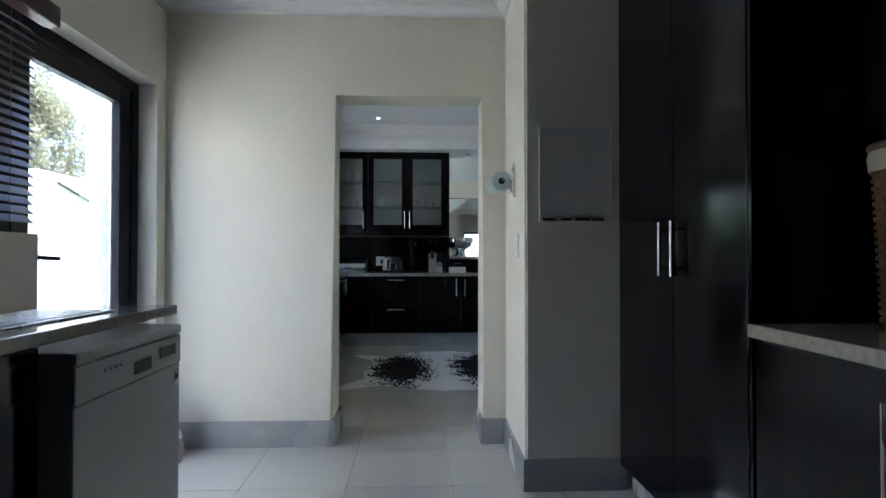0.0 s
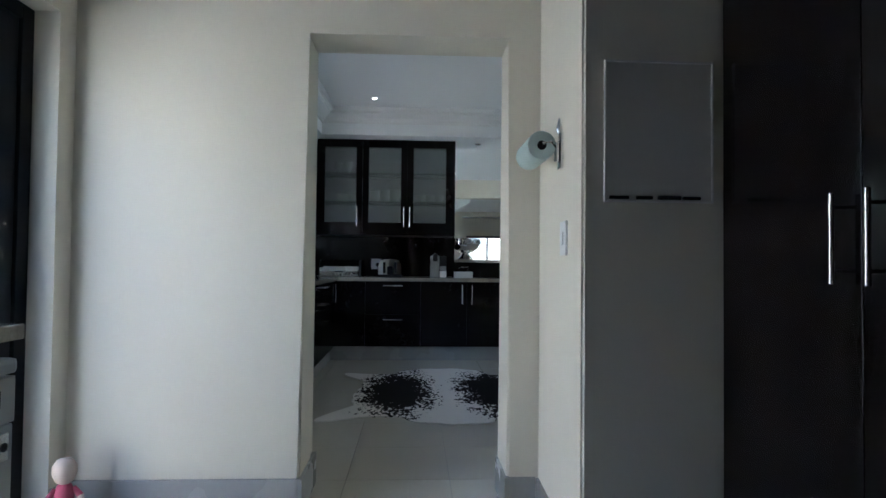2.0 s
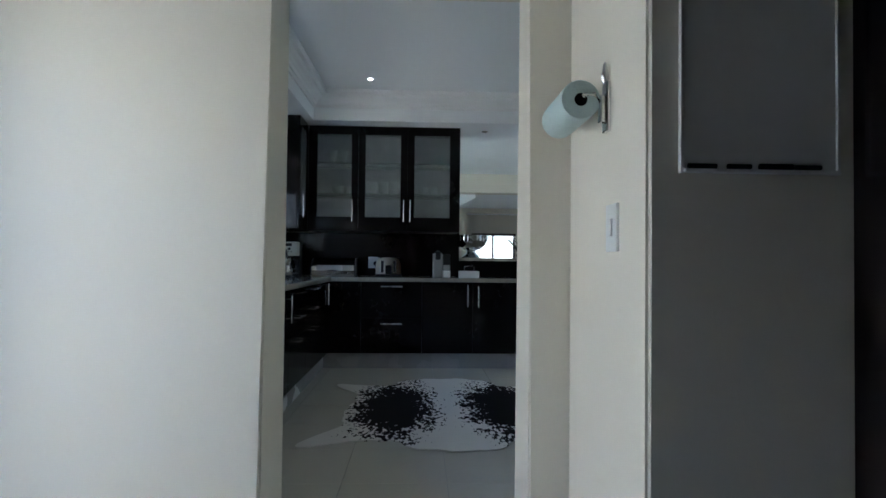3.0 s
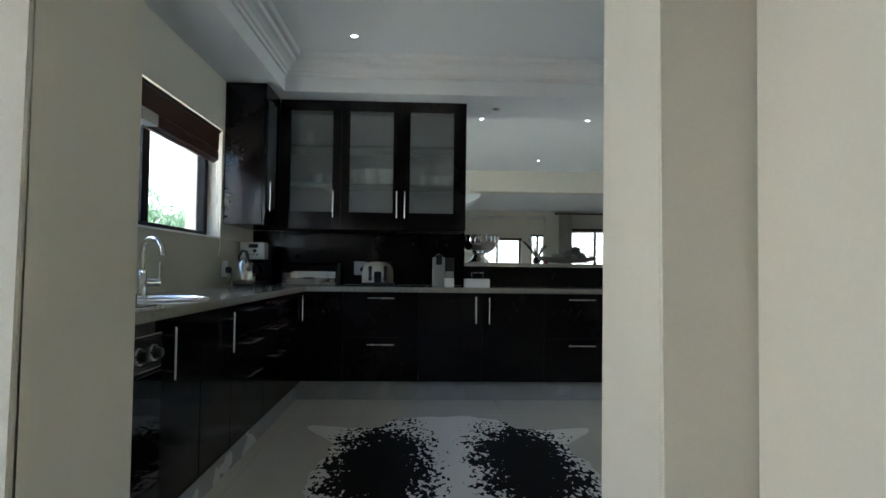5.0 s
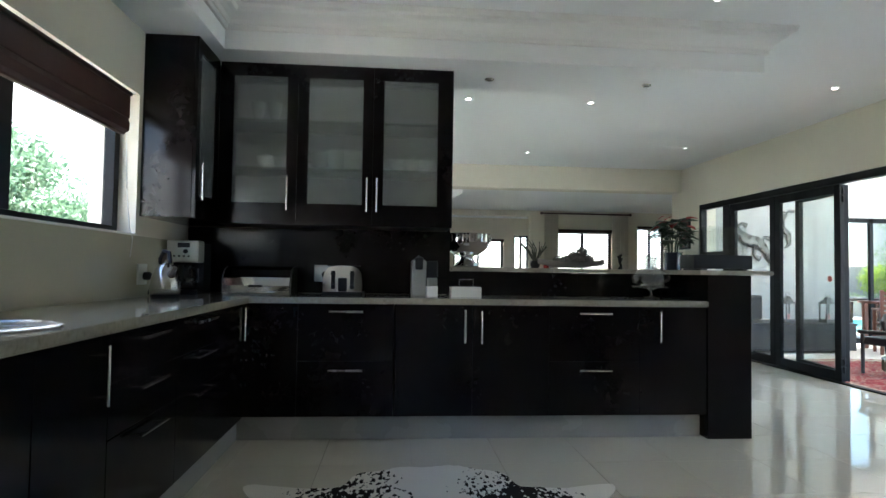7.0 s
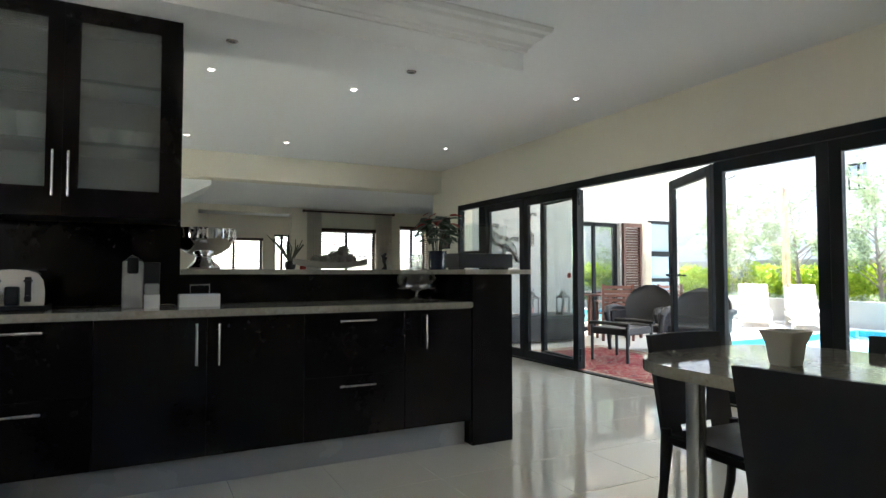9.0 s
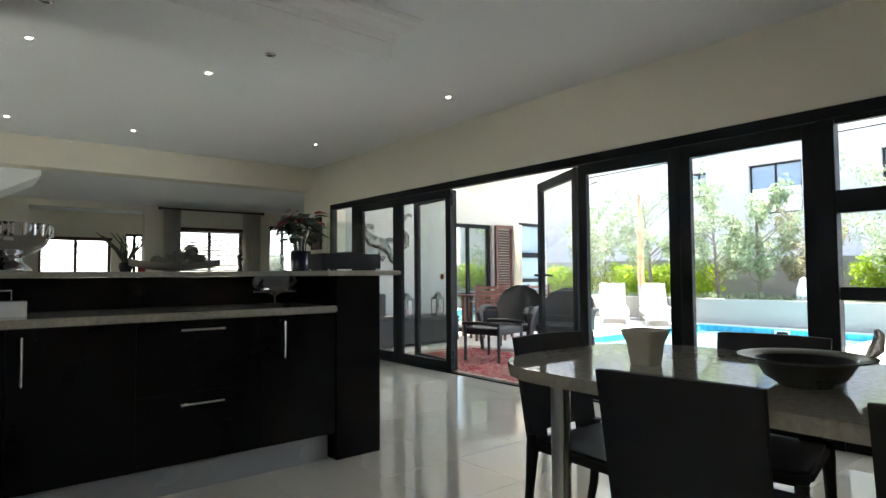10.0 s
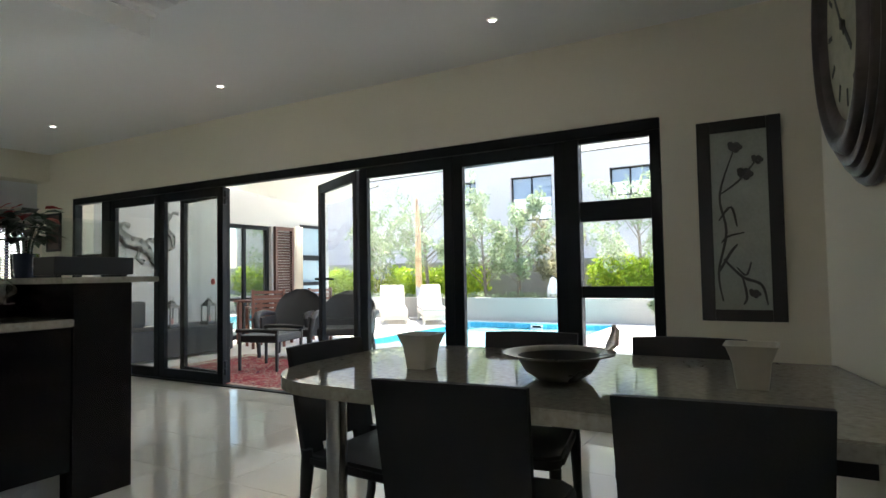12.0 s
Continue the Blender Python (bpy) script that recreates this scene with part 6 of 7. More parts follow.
part("body", flat_tube([(0.0, 0.22), (-0.08, 0.12), (-0.06, -0.02), (0.04, -0.12), (0.06, -0.28), (-0.02, -0.34)], [0.05, 0.06, 0.05, 0.05, 0.03, 0.012]), M_BEATEN, gk)
for pts in ([(-0.06, 0.15), (0.06, 0.26), (0.14, 0.24)], [(-0.06, 0.02), (-0.16, -0.04), (-0.18, -0.12)]):
    part("foot", flat_tube(pts, [0.025, 0.02, 0.035]), M_BEATEN, gk)

def cloth(name, color, share):
    """Shade cloth: part of the light goes through, scattered."""
    m = mat(name, color, 0.9, vary=0.05)
    nt_ = m.node_tree
    tr = nt_.nodes.new("ShaderNodeBsdfTranslucent")
    tr.inputs[0].default_value = (*color, 1)
    ms = nt_.nodes.new("ShaderNodeMixShader")
    ms.inputs[0].default_value = share
    nt_.links.new(nt_.nodes["Principled BSDF"].outputs[0], ms.inputs[1])
    nt_.links.new(tr.outputs[0], ms.inputs[2])
    nt_.links.new(ms.outputs[0], nt_.nodes["Material Output"].inputs[0])
    return m


def sail(name, corners, sag, dip, material, label, n=16):
    """A cloth stretched over four corners; dip: how far each edge curves inwards."""
    t = thing(name, (0, 0, 0), label, "shade sail", "shade sails")
    a, b, c, d = [Vector(p) for p in corners]
    mid = (a + b + c + d) / 4
    bm, g = bmesh.new(), []
    for i in range(n + 1):
        row = []
        for j in range(n + 1):
            u, v = i / n, j / n
            p = a.lerp(b, u).lerp(d.lerp(c, u), v)
            e = 4 * max(u * (1 - u) * abs(2 * v - 1) ** 3, v * (1 - v) * abs(2 * u - 1) ** 3)
            p = p.lerp(Vector((mid.x, mid.y, p.z)), dip * e)
            p.z -= sag * 16 * u * (1 - u) * v * (1 - v)
            row.append(bm.verts.new(p))
        g.append(row)
    edge = [v.co.copy() for v in g[n]]
    for i in range(n):
        for j in range(n):
            bm.faces.new((g[i][j], g[i + 1][j], g[i + 1][j + 1], g[i][j + 1]))
    part("cloth", bm, material, t, smooth=True)
    part("edge_rope", tube(bmesh.new(), edge, 0.02, 6), M_PLASTIC_BLACK, t, "dark rope along the hem")


sail("shade_sail", ((4.95, 12.15, 2.93), (10.0, 11.9, 2.96), (10.0, 3.6, 3.12), (4.95, 3.6, 2.98)), 0.12, 0.02, cloth("white_shade_cloth", (0.66, 0.65, 0.63), 0.09), "large white shade sail stretched over the patio")
sail("shade_sail", ((6.6, 12.15, 2.62), (9.9, 12.15, 2.60), (9.95, 10.9, 2.86), (8.6, 10.6, 2.86)), 0.30, 0.05, cloth("cream_shade_cloth", (0.72, 0.68, 0.59), 0.3), "cream shade sail hanging under the white one")

M_RUG = mat("red_patterned_rug", (0.30, 0.03, 0.03), 0.9)
ramp_on(M_RUG, 7, [(0.40, (0.24, 0.012, 0.02)), (0.50, (0.34, 0.03, 0.035)), (0.55, (0.50, 0.40, 0.30)), (0.60, (0.22, 0.012, 0.02)), (0.70, (0.05, 0.03, 0.06))], detail=3, distortion=2.5)
pr = thing("patio_rug", (5.62, 9.2, -0.03), "red patterned oriental rug on the patio", "rug")
part("field", B(-0.80, 0.72, -1.35, 1.35, 0.0005, 0.009), M_RUG, pr)
part("border", join_boxes((-0.98, -0.801, -1.55, 1.55, 0.0005, 0.010), (0.721, 0.90, -1.55, 1.55, 0.0005, 0.010), (-0.80, 0.72, -1.55, -1.351, 0.0005, 0.010), (-0.80, 0.72, 1.351, 1.55, 0.0005, 0.010)), ramp_on(mat("rug_border_weave", (0.4, 0.3, 0.22), 0.9), 14, [(0.38, (0.32, 0.05, 0.05)), (0.5, (0.52, 0.45, 0.34)), (0.62, (0.50, 0.42, 0.32)), (0.72, (0.12, 0.06, 0.07))], detail=2), pr, "cream and red woven border")

M_WICKER = mat("dark_brown_wicker", (0.022, 0.020, 0.020), 0.5, vary=0.3, fine=110, bump=0.7)


def wicker_chair():
    """Armchair facing -y."""
    t = thing("wicker_armchair", (0, 0, 0), "dark wicker armchair with a tall rounded back", "armchair", "wicker armchairs on the patio")
    bm, n = bmesh.new(), 14
    g1, g2 = [], []
    for j in range(9):
        v = j / 8
        z = 0.36 + 0.60 * v
        half = 0.31 * (1 if v < 0.45 else math.sqrt(max(0.0, 1 - ((v - 0.45) / 0.56) ** 2)) * 0.96 + 0.04)
        r1, r2 = [], []
        for i in range(n + 1):
            u = -1 + 2 * i / n
            p = Vector((half * u, 0.26 + 0.17 * v - 0.09 * u * u, z))
            r1.append(bm.verts.new(p))
            r2.append(bm.verts.new(p + Vector((0, 0.035, 0.0))))
        g1.append(r1), g2.append(r2)
    for j in range(8):
        for i in range(n):
            bm.faces.new((g1[j][i], g1[j][i + 1], g1[j + 1][i + 1], g1[j + 1][i]))
            bm.faces.new((g2[j][i], g2[j + 1][i], g2[j + 1][i + 1], g2[j][i + 1]))
        for k in (0, n):
            bm.faces.new((g1[j][k], g1[j + 1][k], g2[j + 1][k], g2[j][k]))
    for j in (0, 8):
        for i in range(n):
            bm.faces.new((g1[j][i], g2[j][i], g2[j][i + 1], g1[j][i + 1]))
    part("backrest", bm, M_WICKER, t, smooth=True)
    part("seat", B(-0.30, 0.30, -0.30, 0.27, 0.30, 0.41, bevel=0.03), M_WICKER, t)
    for s in (-1, 1):
        part("armrest", tube(bmesh.new(), [(0.32 * s, 0.22, 0.60), (0.36 * s, 0.0, 0.63), (0.36 * s, -0.20, 0.62), (0.345 * s, -0.30, 0.55), (0.32 * s, -0.31, 0.40), (0.31 * s, -0.29, 0.02)], [0.03, 0.045, 0.045, 0.04, 0.03, 0.022], 10), M_WICKER, t)
        part("side_panel", B(0.295 * s - 0.012, 0.295 * s + 0.012, -0.27, 0.24, 0.30, 0.58, bevel=0.005), M_WICKER, t)
        part("leg", rod(bmesh.new(), (0.26 * s, 0.25, 0.32), (0.28 * s, 0.30, 0.0), 0.024, 0.018), M_WICKER, t)
    return t


wa = wicker_chair()
wa.matrix_world = pose(6.62, 10.0, -0.02, 0, 0, -66) @ Matrix.Diagonal((1.14, 1.06, 0.96, 1))
copy_thing(wa, pose(7.2, 9.55, -0.03, 0, 0, -66) @ Matrix.Diagonal((1.14, 1.06, 0.96, 1)))
ot = thing("wicker_footstool", (5.74, 9.50, -0.02), "dark wicker footstool with side rails", "footstool", rz=14)
part("seat", B(-0.29, 0.29, -0.26, 0.26, 0.33, 0.42, bevel=0.02), M_WICKER, ot)
for s in (-1, 1):
    part("side_rail", tube(bmesh.new(), [(0.30 * s, -0.28, 0.46), (0.31 * s, 0, 0.48), (0.30 * s, 0.28, 0.47)], 0.024, 8), M_WICKER, ot)
    for b in (-1, 1):
        part("leg", rod(bmesh.new(), (0.28 * s, 0.25 * b, 0.45), (0.28 * s, 0.25 * b, 0.0), 0.022, 0.018), M_WICKER, ot)
M_TEAK = mat("red_brown_teak", (0.15, 0.05, 0.028), 0.5, vary=0.2, fine=60, stretch=(1, 1, 0.2))


def teak_chair():
    t = thing("teak_chair", (0, 0, 0), "red-brown slatted teak garden chair", "chair", "teak chairs on the patio")
    for s in (-1, 1):
        part("leg", B(0.24 * s - 0.02, 0.24 * s + 0.02, 0.20, 0.24, 0, 0.92, bevel=0.004), M_TEAK, t)
        part("leg", B(0.24 * s - 0.02, 0.24 * s + 0.02, -0.24, -0.20, 0, 0.62, bevel=0.004), M_TEAK, t)
        part("armrest", B(0.24 * s - 0.03, 0.24 * s + 0.03, -0.25, 0.20, 0.621, 0.645, bevel=0.004), M_TEAK, t)
    for k in range(6):
        part("seat_slat", B(-0.22, 0.22, -0.23 + k * 0.075, -0.17 + k * 0.075, 0.42, 0.44), M_TEAK, t)
        part("back_slat", B(-0.22, 0.22, 0.21, 0.225, 0.50 + k * 0.07, 0.55 + k * 0.07), M_TEAK, t)
    return t


tk = teak_chair()
tk.matrix_world = pose(7.3, 11.25, -0.03, 0, 0, 150)
copy_thing(tk, pose(8.1, 11.0, -0.03, 0, 0, 175))
tt = thing("teak_table", (8.0, 11.7, -0.03), "red-brown teak garden table", "table")
part("top", B(-0.7, 0.7, -0.3, 0.3, 0.70, 0.735, bevel=0.004), M_TEAK, tt)
for a in (-1, 1):
    for b in (-1, 1):
        part("leg", B(0.62 * a - 0.03, 0.62 * a + 0.03, 0.24 * b - 0.03, 0.24 * b + 0.03, 0, 0.70), M_TEAK, tt)

# ---- pool and garden ----
M_POOL = mat("pool_shell", (0.25, 0.62, 0.72), 0.4, vary=0.06)
M_BAND = mat("blue_mosaic_tile", (0.06, 0.42, 0.60), 0.15, vary=0.15, per_object=0.2)
M_WATER = mat("pool_water", (0.22, 0.43, 0.47), 0.03, vary=0.05, scale=2, fine=9, bump=0.35, rough_vary=0.01)
struct("swimming_pool", join_boxes((PX0, PX1, PY0, PY0 + 0.05, -1.2, -0.04), (PX0, PX1, PY1 - 0.05, PY1, -1.2, -0.04), (PX0, PX0 + 0.05, PY0, PY1, -1.2, -0.04), (PX1 - 0.05, PX1, PY0, PY1, -1.2, -0.04)), M_POOL, "blue swimming pool shell", "pool")
struct("water", B(PX0 + 0.051, PX1 - 0.051, PY0 + 0.051, PY1 - 0.051, -0.30, -0.155), M_WATER, "clear turquoise pool water", "water")
band = thing("pool_edge_tiles", (0, 0, 0), "row of blue mosaic tiles along the pool edge", "tile")
band["kind"] = "structure"
tme = mesh_of("tile", B(-0.006, 0.006, -0.068, 0.068, -0.05, 0.05, bevel=0.004), M_BAND)
for k in range(23):
    o = new("tile", tme)
    o.parent = band
    o.location = (PX1 - 0.056, PY0 + 0.12 + k * 0.145, -0.10)
for k in range(29):
    o = new("tile", tme)
    o.parent = band
    o.matrix_local = pose(PX0 + 0.14 + k * 0.145, PY1 - 0.056, -0.10, 0, 0, 90)

sk2 = thing("pool_skimmer", (PX1 - 0.062, 8.67, -0.11), "white plastic skimmer opening in the pool tiles", "skimmer")
part("frame", join_boxes((-0.012, 0.0, -0.14, 0.14, 0.025, 0.045), (-0.012, 0.0, -0.14, 0.14, -0.045, -0.025), (-0.012, 0.0, -0.14, -0.10, -0.025, 0.025), (-0.012, 0.0, 0.10, 0.14, -0.025, 0.025)), M_WHITE_PLASTIC, sk2)
part("flap", B(-0.006, -0.001, -0.10, 0.10, -0.024, 0.024), M_PLASTIC_BLACK, sk2, "dark flap")

struct("planter_wall", join_boxes((12.95, 13.15, 2.0, 18.0, -0.2, 0.46), (12.92, 13.18, 2.0, 18.0, 0.461, 0.50)), M_PLASTER2, "low grey planter wall behind the pool", "wall")
struct("planter_soil", B(13.151, 15.4, 2.0, 18.0, -0.2, 0.43), mat("dark_soil", (0.07, 0.05, 0.035), 0.95, vary=0.3, fine=20, bump=0.5), "dark planter soil", "ground")
struct("boundary_wall", B(15.4, 15.6, -4, 24, -0.2, 1.42), M_PLASTER2, "grey plastered boundary wall", "wall")
M_GREIGE = mat("greige_house_plaster", (0.50, 0.475, 0.455), 0.9, vary=0.06, scale=0.4, fine=30, bump=0.2)
nb = thing("neighbour_house", (20.0, 0, -0.2), "pale two-storey neighbouring house", "house")
part("wall", join_boxes((0.25, 6, -2, 26, 0, 7.2), (0, 0.25, -2, 26, 0, 3.1), (0, 0.25, -2, 26, 4.70, 7.2), (0, 0.25, -2, 7.45, 3.1, 4.70), (0, 0.25, 8.75, 10.75, 3.1, 4.70), (0, 0.25, 12.3, 13.7, 3.1, 4.70), (0, 0.25, 14.3, 26, 3.1, 4.70)), M_GREIGE, nb)
M_NGLASS = mat("blue_grey_window_glass", (0.22, 0.27, 0.33), 0.05, vary=0.1, rough_vary=0.02)
for y0, y1, z0 in ((7.45, 8.75, 3.75), (10.75, 12.3, 3.1), (13.7, 14.3, 3.85)):
    wn_ = part("window", join_boxes((0.12, 0.17, y0, y0 + 0.06, z0, 4.70), (0.12, 0.17, y1 - 0.06, y1, z0, 4.70), (0.12, 0.17, y0, y1, 4.64, 4.70), (0.12, 0.17, y0, y1, z0, z0 + 0.06), (0.12, 0.17, (y0 + y1) / 2 - 0.03, (y0 + y1) / 2 + 0.03, z0, 4.70)), M_ALU, nb)
    part("pane", B(0.14, 0.15, y0 + 0.05, y1 - 0.05, z0 + 0.05, 4.65), M_NGLASS, wn_)
    part("blind", B(0.125, 0.135, y0 + 0.061, y1 - 0.061, z0 + 0.061, z0 + (4.6 - z0) * 0.55), M_PLASTER, wn_, "white blind")
    if z0 > 3.1:
        part("sill_wall", B(0, 0.25, y0, y1, 3.1, z0), M_GREIGE, nb)
part("roof", B(-0.4, 6.4, -2.4, 26.4, 7.2, 7.4), M_PLASTER2, nb)


def leaf_cloud(name, blobs, n, size, seed, material):
    """Many small leaves scattered in uneven ellipsoid clumps: (x, y, z, rx, ry, rz) each."""
    rng = np.random.default_rng(seed)
    vol = np.array([b[3] * b[4] * b[5] for b in blobs]) ** 0.8
    pick = rng.choice(len(blobs), n, p=vol / vol.sum())
    bl_ = np.array(blobs)[pick]
    d = rng.normal(size=(n, 3))
    d /= np.linalg.norm(d, axis=1)[:, None]
    r = rng.uniform(0.25, 1.0, n) ** 0.5 * rng.uniform(0.8, 1.12, n)
    c = bl_[:, :3] + d * r[:, None] * bl_[:, 3:]
    u = rng.normal(size=(n, 3))
    u /= np.linalg.norm(u, axis=1)[:, None]
    v = np.cross(u, rng.normal(size=(n, 3)))
    v /= np.linalg.norm(v, axis=1)[:, None]
    w = np.cross(u, v)
    s = size * rng.uniform(0.6, 1.4, n)[:, None]
    pts = np.stack([c - u * s, c + v * s * 0.42 + w * s * 0.12, c + u * s, c - v * s * 0.42 + w * s * 0.12], 1).reshape(-1, 3)
    me = bpy.data.meshes.new(name)
    me.from_pydata(pts.tolist(), [], [(4 * i, 4 * i + 1, 4 * i + 2, 4 * i + 3) for i in range(n)])
    me.materials.append(material)
    return me


def leaf_mat(name, color, light):
    m = mat(name, color, 0.5, vary=0.2)
    nt_ = m.node_tree
    b = nt_.nodes["Principled BSDF"]
    geo = nt_.nodes.new("ShaderNodeNewGeometry")
    mx = nt_.nodes.new("ShaderNodeMix")
    mx.data_type = "RGBA"
    mx.inputs["A"].default_value, mx.inputs["B"].default_value = (*color, 1), (*light, 1)
    nt_.links.new(geo.outputs["Random Per Island"], mx.inputs["Factor"])
    nt_.links.new(mx.outputs["Result"], b.inputs["Base Color"])
    tr = nt_.nodes.new("ShaderNodeBsdfTranslucent")
    nt_.links.new(mx.outputs["Result"], tr.inputs[0])
    ms = nt_.nodes.new("ShaderNodeMixShader")
    ms.inputs[0].default_value = 0.55
    nt_.links.new(b.outputs[0], ms.inputs[1])
    nt_.links.new(tr.outputs[0], ms.inputs[2])
    nt_.links.new(ms.outputs[0], nt_.nodes["Material Output"].inputs[0])
    return m


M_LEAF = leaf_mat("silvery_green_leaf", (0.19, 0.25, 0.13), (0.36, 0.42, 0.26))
M_LEAF_BRIGHT = leaf_mat("bright_hedge_leaf", (0.18, 0.32, 0.02), (0.46, 0.55, 0.05))
M_LEAF_DRY = leaf_mat("dry_brown_green_leaf", (0.20, 0.19, 0.11), (0.36, 0.34, 0.21))
M_LEAF_BLUE = leaf_mat("blue_green_shrub_leaf", (0.07, 0.14, 0.08), (0.20, 0.30, 0.18))
M_BARK = mat("grey_brown_bark", (0.24, 0.20, 0.16), 0.9, vary=0.3, fine=40, bump=0.6)


def tree(x, y, z, h, spread, seed, material, leaves=3200, size=0.055, label="young garden tree with sparse light green leaves"):
    rnd = random.Random(seed)
    t = thing("tree", (x, y, z), label, "tree", "garden trees")
    bm, blobs = bmesh.new(), []
    lean = (rnd.uniform(-0.1, 0.1), rnd.uniform(-0.15, 0.15))
    tube(bm, [(0, 0, -0.05), (lean[0] * 0.4, lean[1] * 0.4, h * 0.3), (lean[0], lean[1], h * 0.62), (lean[0] * 1.3, lean[1] * 1.5, h * 0.9)], [0.05, 0.042, 0.028, 0.01], 8)
    for k in range(24):
        a, f = rnd.uniform(0, 6.28), rnd.uniform(0.10, 0.8)
        l = spread * rnd.uniform(0.5, 1.15)
        p0 = Vector((lean[0] * f, lean[1] * f, h * f))
        p1 = p0 + Vector((l * 0.5 * math.cos(a), l * 0.5 * math.sin(a), l * 0.45))
        p2 = p0 + Vector((l * math.cos(a), l * math.sin(a), l * rnd.uniform(0.5, 1.15)))
        tube(bm, [p0, p1, p2], [0.014, 0.009, 0.004], 6)
        for q, s in ((p1, 0.17), ((p1 + p2) * 0.5, 0.2), (p2, 0.17), (p2 + (p2 - p1) * 0.35, 0.1)):
            q = q + Vector((rnd.gauss(0, 0.06), rnd.gauss(0, 0.06), rnd.gauss(0, 0.06)))
            blobs.append((q.x, q.y, q.z, spread * s * rnd.uniform(0.5, 1.4), spread * s * rnd.uniform(0.5, 1.4), spread * s * rnd.uniform(0.6, 1.7)))
    for k in range(4):
        blobs.append((lean[0] + rnd.gauss(0, 0.1), lean[1] + rnd.gauss(0, 0.1), h * rnd.uniform(0.75, 1.0), spread * 0.16, spread * 0.16, spread * 0.3))
    part("trunk", bm, M_BARK, t)
    cr = new("crown", leaf_cloud("crown", blobs, leaves, size, seed, material))
    cr.parent = t


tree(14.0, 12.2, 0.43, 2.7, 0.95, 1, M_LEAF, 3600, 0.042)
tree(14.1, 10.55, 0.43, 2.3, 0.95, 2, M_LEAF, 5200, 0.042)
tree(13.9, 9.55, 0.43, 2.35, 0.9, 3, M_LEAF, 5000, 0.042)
tree(14.2, 8.7, 0.43, 1.8, 0.7, 4, M_LEAF_DRY, 4200, 0.042)
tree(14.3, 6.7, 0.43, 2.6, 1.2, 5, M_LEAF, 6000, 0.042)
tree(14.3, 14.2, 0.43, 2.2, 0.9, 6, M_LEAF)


def hedge(name, blobs, n, seed, material, label, size=0.05):
    ob = new(name, leaf_cloud(name, blobs, n, size, seed, material))
    return tagged(ob, label, "hedge", "", "stuff")


rnd = random.Random(4)
hedge("hedge", [(14.3 + rnd.uniform(-0.2, 0.2), 5.0 + k * 0.3, 1.0 + rnd.uniform(-0.06, 0.06), 0.42, 0.36, 0.50) for k in range(10)], 9000, 21, M_LEAF_BRIGHT, "bright yellow-green clipped hedge in the planter")
hedge("hedge", [(14.4 + rnd.uniform(-0.2, 0.2), 10.9 + k * 0.32, 0.88 + rnd.uniform(-0.08, 0.08), 0.42, 0.36, 0.46) for k in range(16)], 12000, 22, M_LEAF_BRIGHT, "bright yellow-green clipped hedge in the planter")
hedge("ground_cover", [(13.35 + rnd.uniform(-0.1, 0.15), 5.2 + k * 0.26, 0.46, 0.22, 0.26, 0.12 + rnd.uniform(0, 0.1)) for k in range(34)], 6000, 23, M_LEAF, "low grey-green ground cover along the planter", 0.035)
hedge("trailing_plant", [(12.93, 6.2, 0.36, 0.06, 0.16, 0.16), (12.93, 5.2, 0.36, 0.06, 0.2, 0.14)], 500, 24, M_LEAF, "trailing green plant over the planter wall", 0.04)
bt = thing("garden_stone", (13.5, 8.55, 0.43), "upright pale stone garden ornament", "ornament")
part("stone", lathe(bmesh.new(), [(0.12, -0.01), (0.15, 0.1), (0.13, 0.3), (0.09, 0.42), (0.08, 0.48), (0.001, 0.55)], 14), M_PLASTER, bt)


def lounger(x, y, rz):
    t = thing("sun_lounger", (x, y, -0.03), "white wicker sun lounger with a raised back", "sun lounger", "loungers by the pool", rz)
    M = M_LOUNGE
    part("frame", B(-1.0, 0.42, -0.31, 0.31, 0.22, 0.30, bevel=0.01), M, t)
    part("mattress", B(-0.98, 0.40, -0.29, 0.29, 0.302, 0.36, bevel=0.02), M, t)
    part("backrest", B(0.0, 0.64, -0.30, 0.30, -0.03, 0.05, bevel=0.02, m=pose(0.36, 0, 0.31, 0, -55, 0)), M, t)
    for a in (-0.92, 0.34):
        for b in (-1, 1):
            part("leg", B(a - 0.035, a + 0.035, b * 0.27 - 0.03, b * 0.27 + 0.03, 0, 0.22, bevel=0.006), M, t)
    part("skirt", join_boxes((-0.96, -0.94, -0.28, 0.28, 0.1, 0.22)), M, t)


M_LOUNGE = mat("pale_wicker", (0.44, 0.41, 0.36), 0.75, vary=0.12, fine=90, bump=0.4)
lounger(12.15, 12.1, 36)
lounger(12.35, 11.15, 37)
um = thing("closed_umbrella", (12.75, 11.75, -0.03), "closed cream and orange patio umbrella", "umbrella")
part("pole", rod(bmesh.new(), (0, 0, 0.03), (0.02, 0.02, 2.95), 0.025), M_TEAK, um)
bm, n = bmesh.new(), 30
prev = None
for z, r in ((0.62, 0.035), (0.9, 0.065), (1.5, 0.06), (2.2, 0.05), (2.8, 0.032), (3.0, 0.02)):
    ring = [bm.verts.new((r * (1 + 0.35 * math.sin(8 * a)) * math.cos(a) + 0.03 * math.sin(z * 3), r * (1 + 0.35 * math.sin(8 * a)) * math.sin(a) + 0.03 * math.cos(z * 2), z)) for a in [2 * math.pi * k / n for k in range(n)]]
    if prev:
        for k in range(n):
            bm.faces.new((prev[k], prev[(k + 1) % n], ring[(k + 1) % n], ring[k]))
    prev = ring
part("canopy", bm, mat("cream_orange_canvas", (0.64, 0.44, 0.26), 0.9, vary=0.45, scale=5), um, "gathered cream and orange canvas", smooth=True)
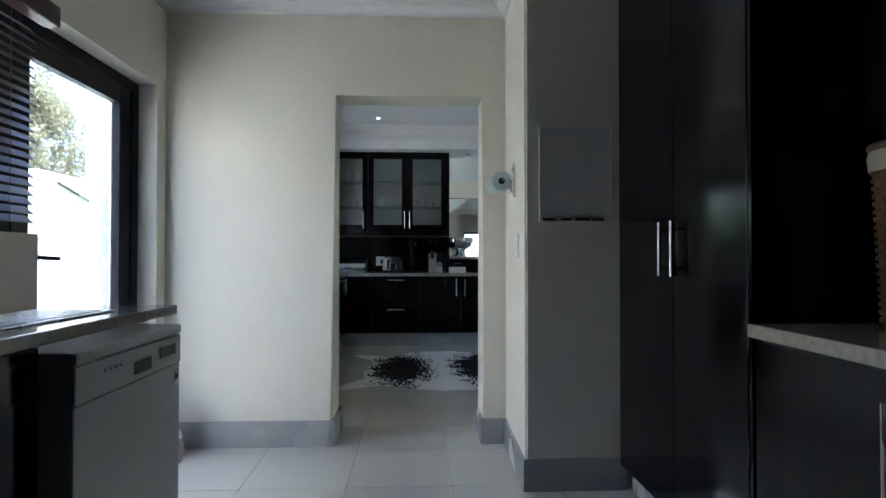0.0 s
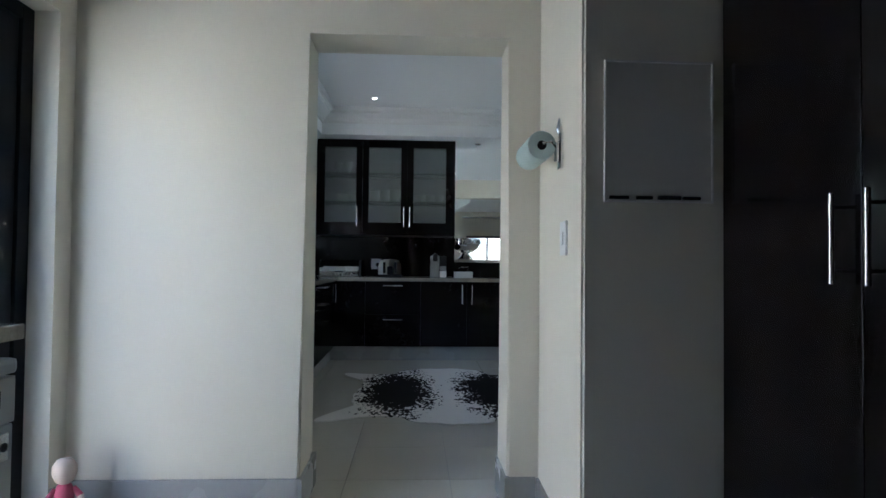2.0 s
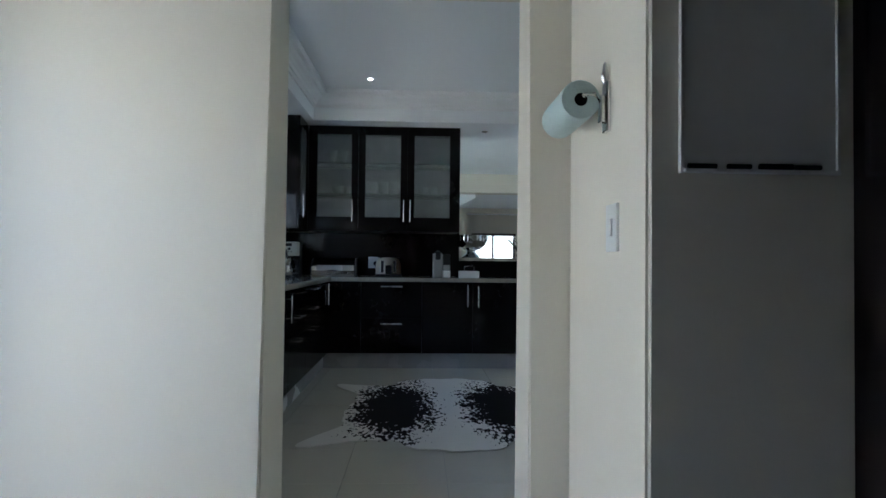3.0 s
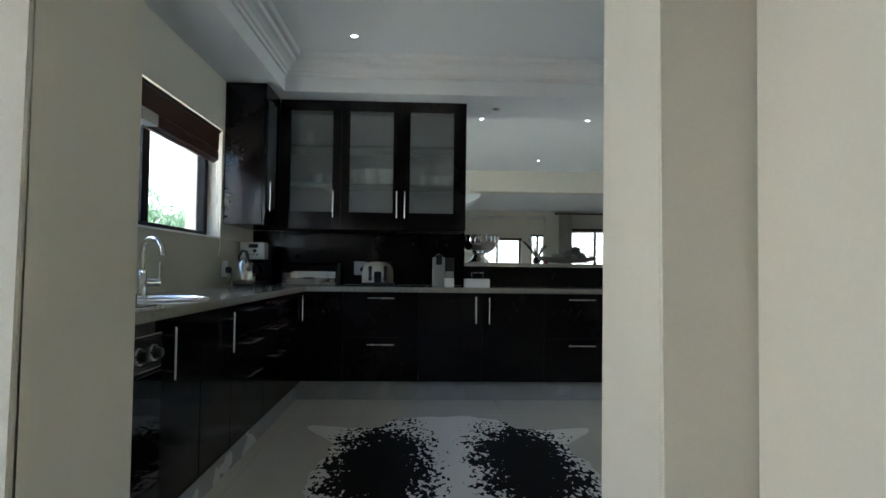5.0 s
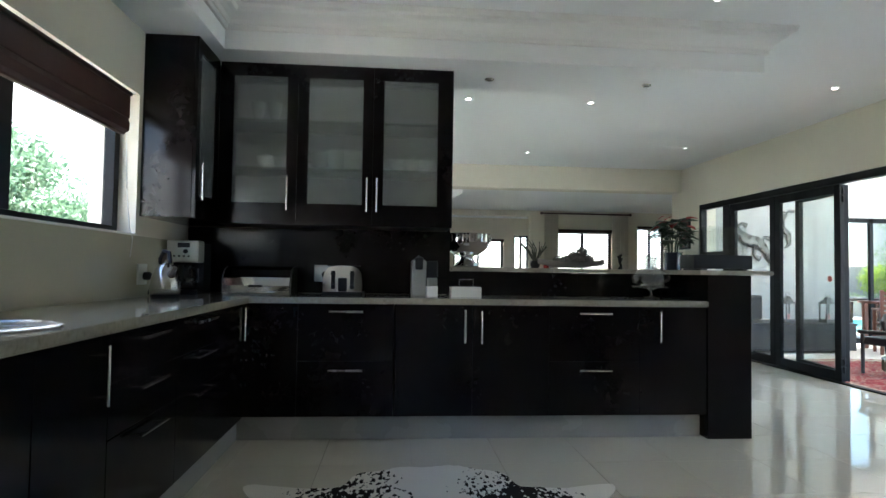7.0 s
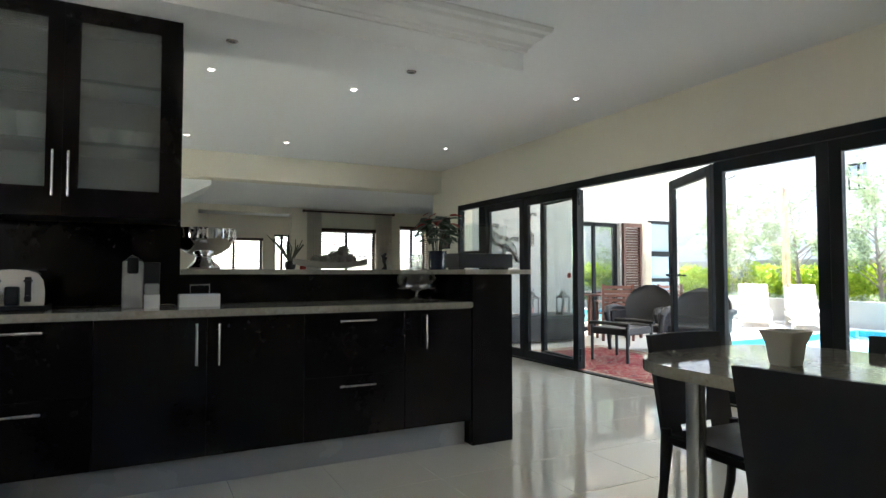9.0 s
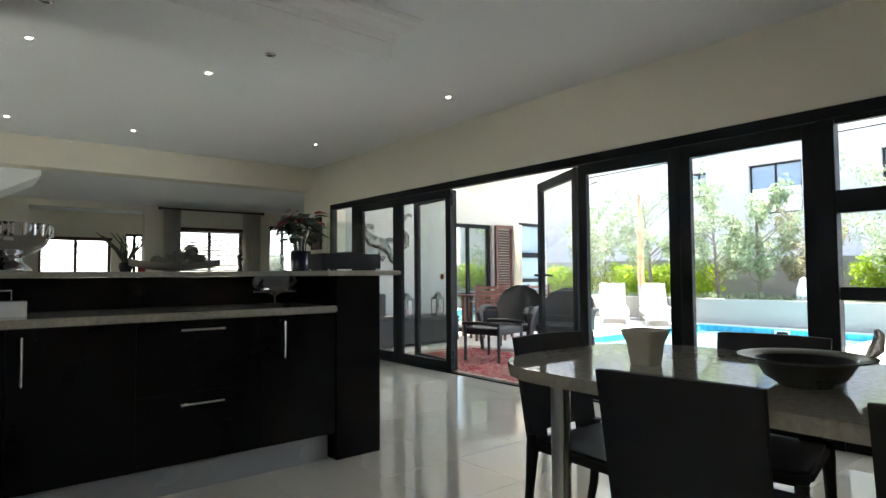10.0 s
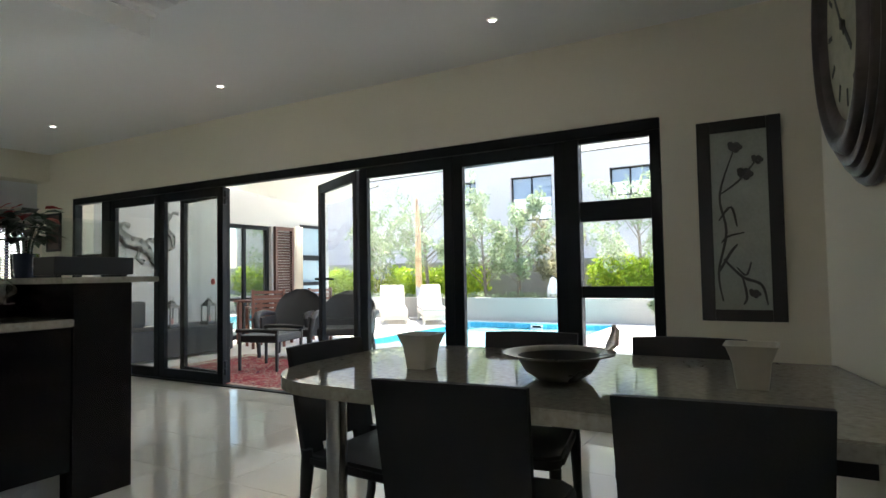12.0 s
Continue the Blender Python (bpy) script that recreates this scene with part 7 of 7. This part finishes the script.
part("base", lathe(bmesh.new(), [(0.26, 0.0), (0.25, 0.05), (0.05, 0.07), (0.04, 0.2), (0.001, 0.2)], 20), M_PLASTER2, um)

# ---- yard on the window side ----
# stretch below y 5.2 is unseen, made taller to bounce sun into the scullery
struct("yard_wall", join_boxes((-4.3, -4.1, 5.2, 7.72, -0.2, 2.06), (-4.3, -4.1, -6, 5.2, -0.2, 3.1), (-4.3, -4.1, 7.72, 22, -0.2, 4.6)), M_PLASTER, "white yard wall, its unseen near stretch raised to bounce sunlight", "wall")
wl = thing("washing_line_bracket", (-4.1, 7.0, 1.9), "small grey metal bracket on the yard wall", "bracket")
part("arm", rod(bmesh.new(), (0.0, -0.25, 0.06), (0.03, 0.35, -0.10), 0.025), M_STEEL, wl)
tree(-6.2, 7.0, -0.2, 4.2, 1.7, 31, M_LEAF_DRY, 14000, 0.042, "dry brown-green tree behind the yard wall")
tree(-6.0, 9.2, -0.2, 4.0, 1.6, 32, M_LEAF_DRY, 12000, 0.042, "dry brown-green tree behind the yard wall")
tree(-6.4, 5.2, -0.2, 4.4, 1.6, 33, M_LEAF_DRY, 12000, 0.042, "dry brown-green tree behind the yard wall")
rnd = random.Random(9)
hedge("wild_shrubs", [(-5.5 + rnd.uniform(-0.5, 0.4), 7.3 + k * 0.13, 3.0 + rnd.uniform(-1.0, 0.75 - k * 0.012), 0.34, 0.36, 0.40) for k in range(30)], 24000, 43, M_LEAF_DRY, "wild olive-brown shrubs rising behind the yard wall", 0.032)
hedge("shrub", [(-3.4 + rnd.uniform(-0.3, 0.3), 8.2 + rnd.uniform(-0.5, 0.5), 0.5 + k * 0.24, 0.45, 0.5, 0.3) for k in range(9)], 20000, 41, M_LEAF_BLUE, "tall grey-green shrub outside the kitchen window", 0.032)
hedge("shrub", [(-3.4 + rnd.uniform(-0.3, 0.3), 9.2 + k * 0.28, 1.15 + rnd.uniform(-0.2, 0.25), 0.4, 0.4, 0.7) for k in range(12)], 24000, 42, M_LEAF_BLUE, "grey-green shrubs outside the kitchen window", 0.03)


# ---- floor tiles, each laid by itself ----
TILE = 0.503
floor = bpy.data.objects["floor"]


def tile_mesh(w, d):
    return mesh_of("floor_tile", B(-w / 2, w / 2, -d / 2, d / 2, -0.008, 0.0, bevel=0.0006), M_TILE)


whole = tile_mesh(TILE - 0.0025, TILE - 0.0025)
near, rest = 0, []
for i in range(-4, 14):
    for j in range(-6, 36):
        x0, y0 = 0.19 + TILE * i, 0.15 + TILE * j
        x1, y1 = x0 + TILE, y0 + TILE
        if x1 <= X_S or x0 >= 7.0 or y1 < -2.9 or (x0 > X_R and y0 < 12.5) or y1 > 18.1 or (y0 > 15.6 and x1 > 3.6):
            continue
        if -1.0 <= (x0 + x1) / 2 <= 4.4 and -0.2 <= (y0 + y1) / 2 <= 9.6 and near < 300:
            o = new("floor_tile", whole)
            o.parent = floor
            o.location = ((x0 + x1) / 2, (y0 + y1) / 2, 0)
            near += 1
        else:
            xa, xb = max(x0, X_S if y0 < 3.2 else X_L) + 0.002, min(x1, 4.6 if y0 < 12.2 else 7.0) - 0.002
            if xb - xa > 0.01:
                rest.append((xa, xb, y0 + 0.002, y1 - 0.002, -0.008, 0.0))
tagged(part("floor_tiles", join_boxes(*rest), M_TILE, floor), kind="stuff")
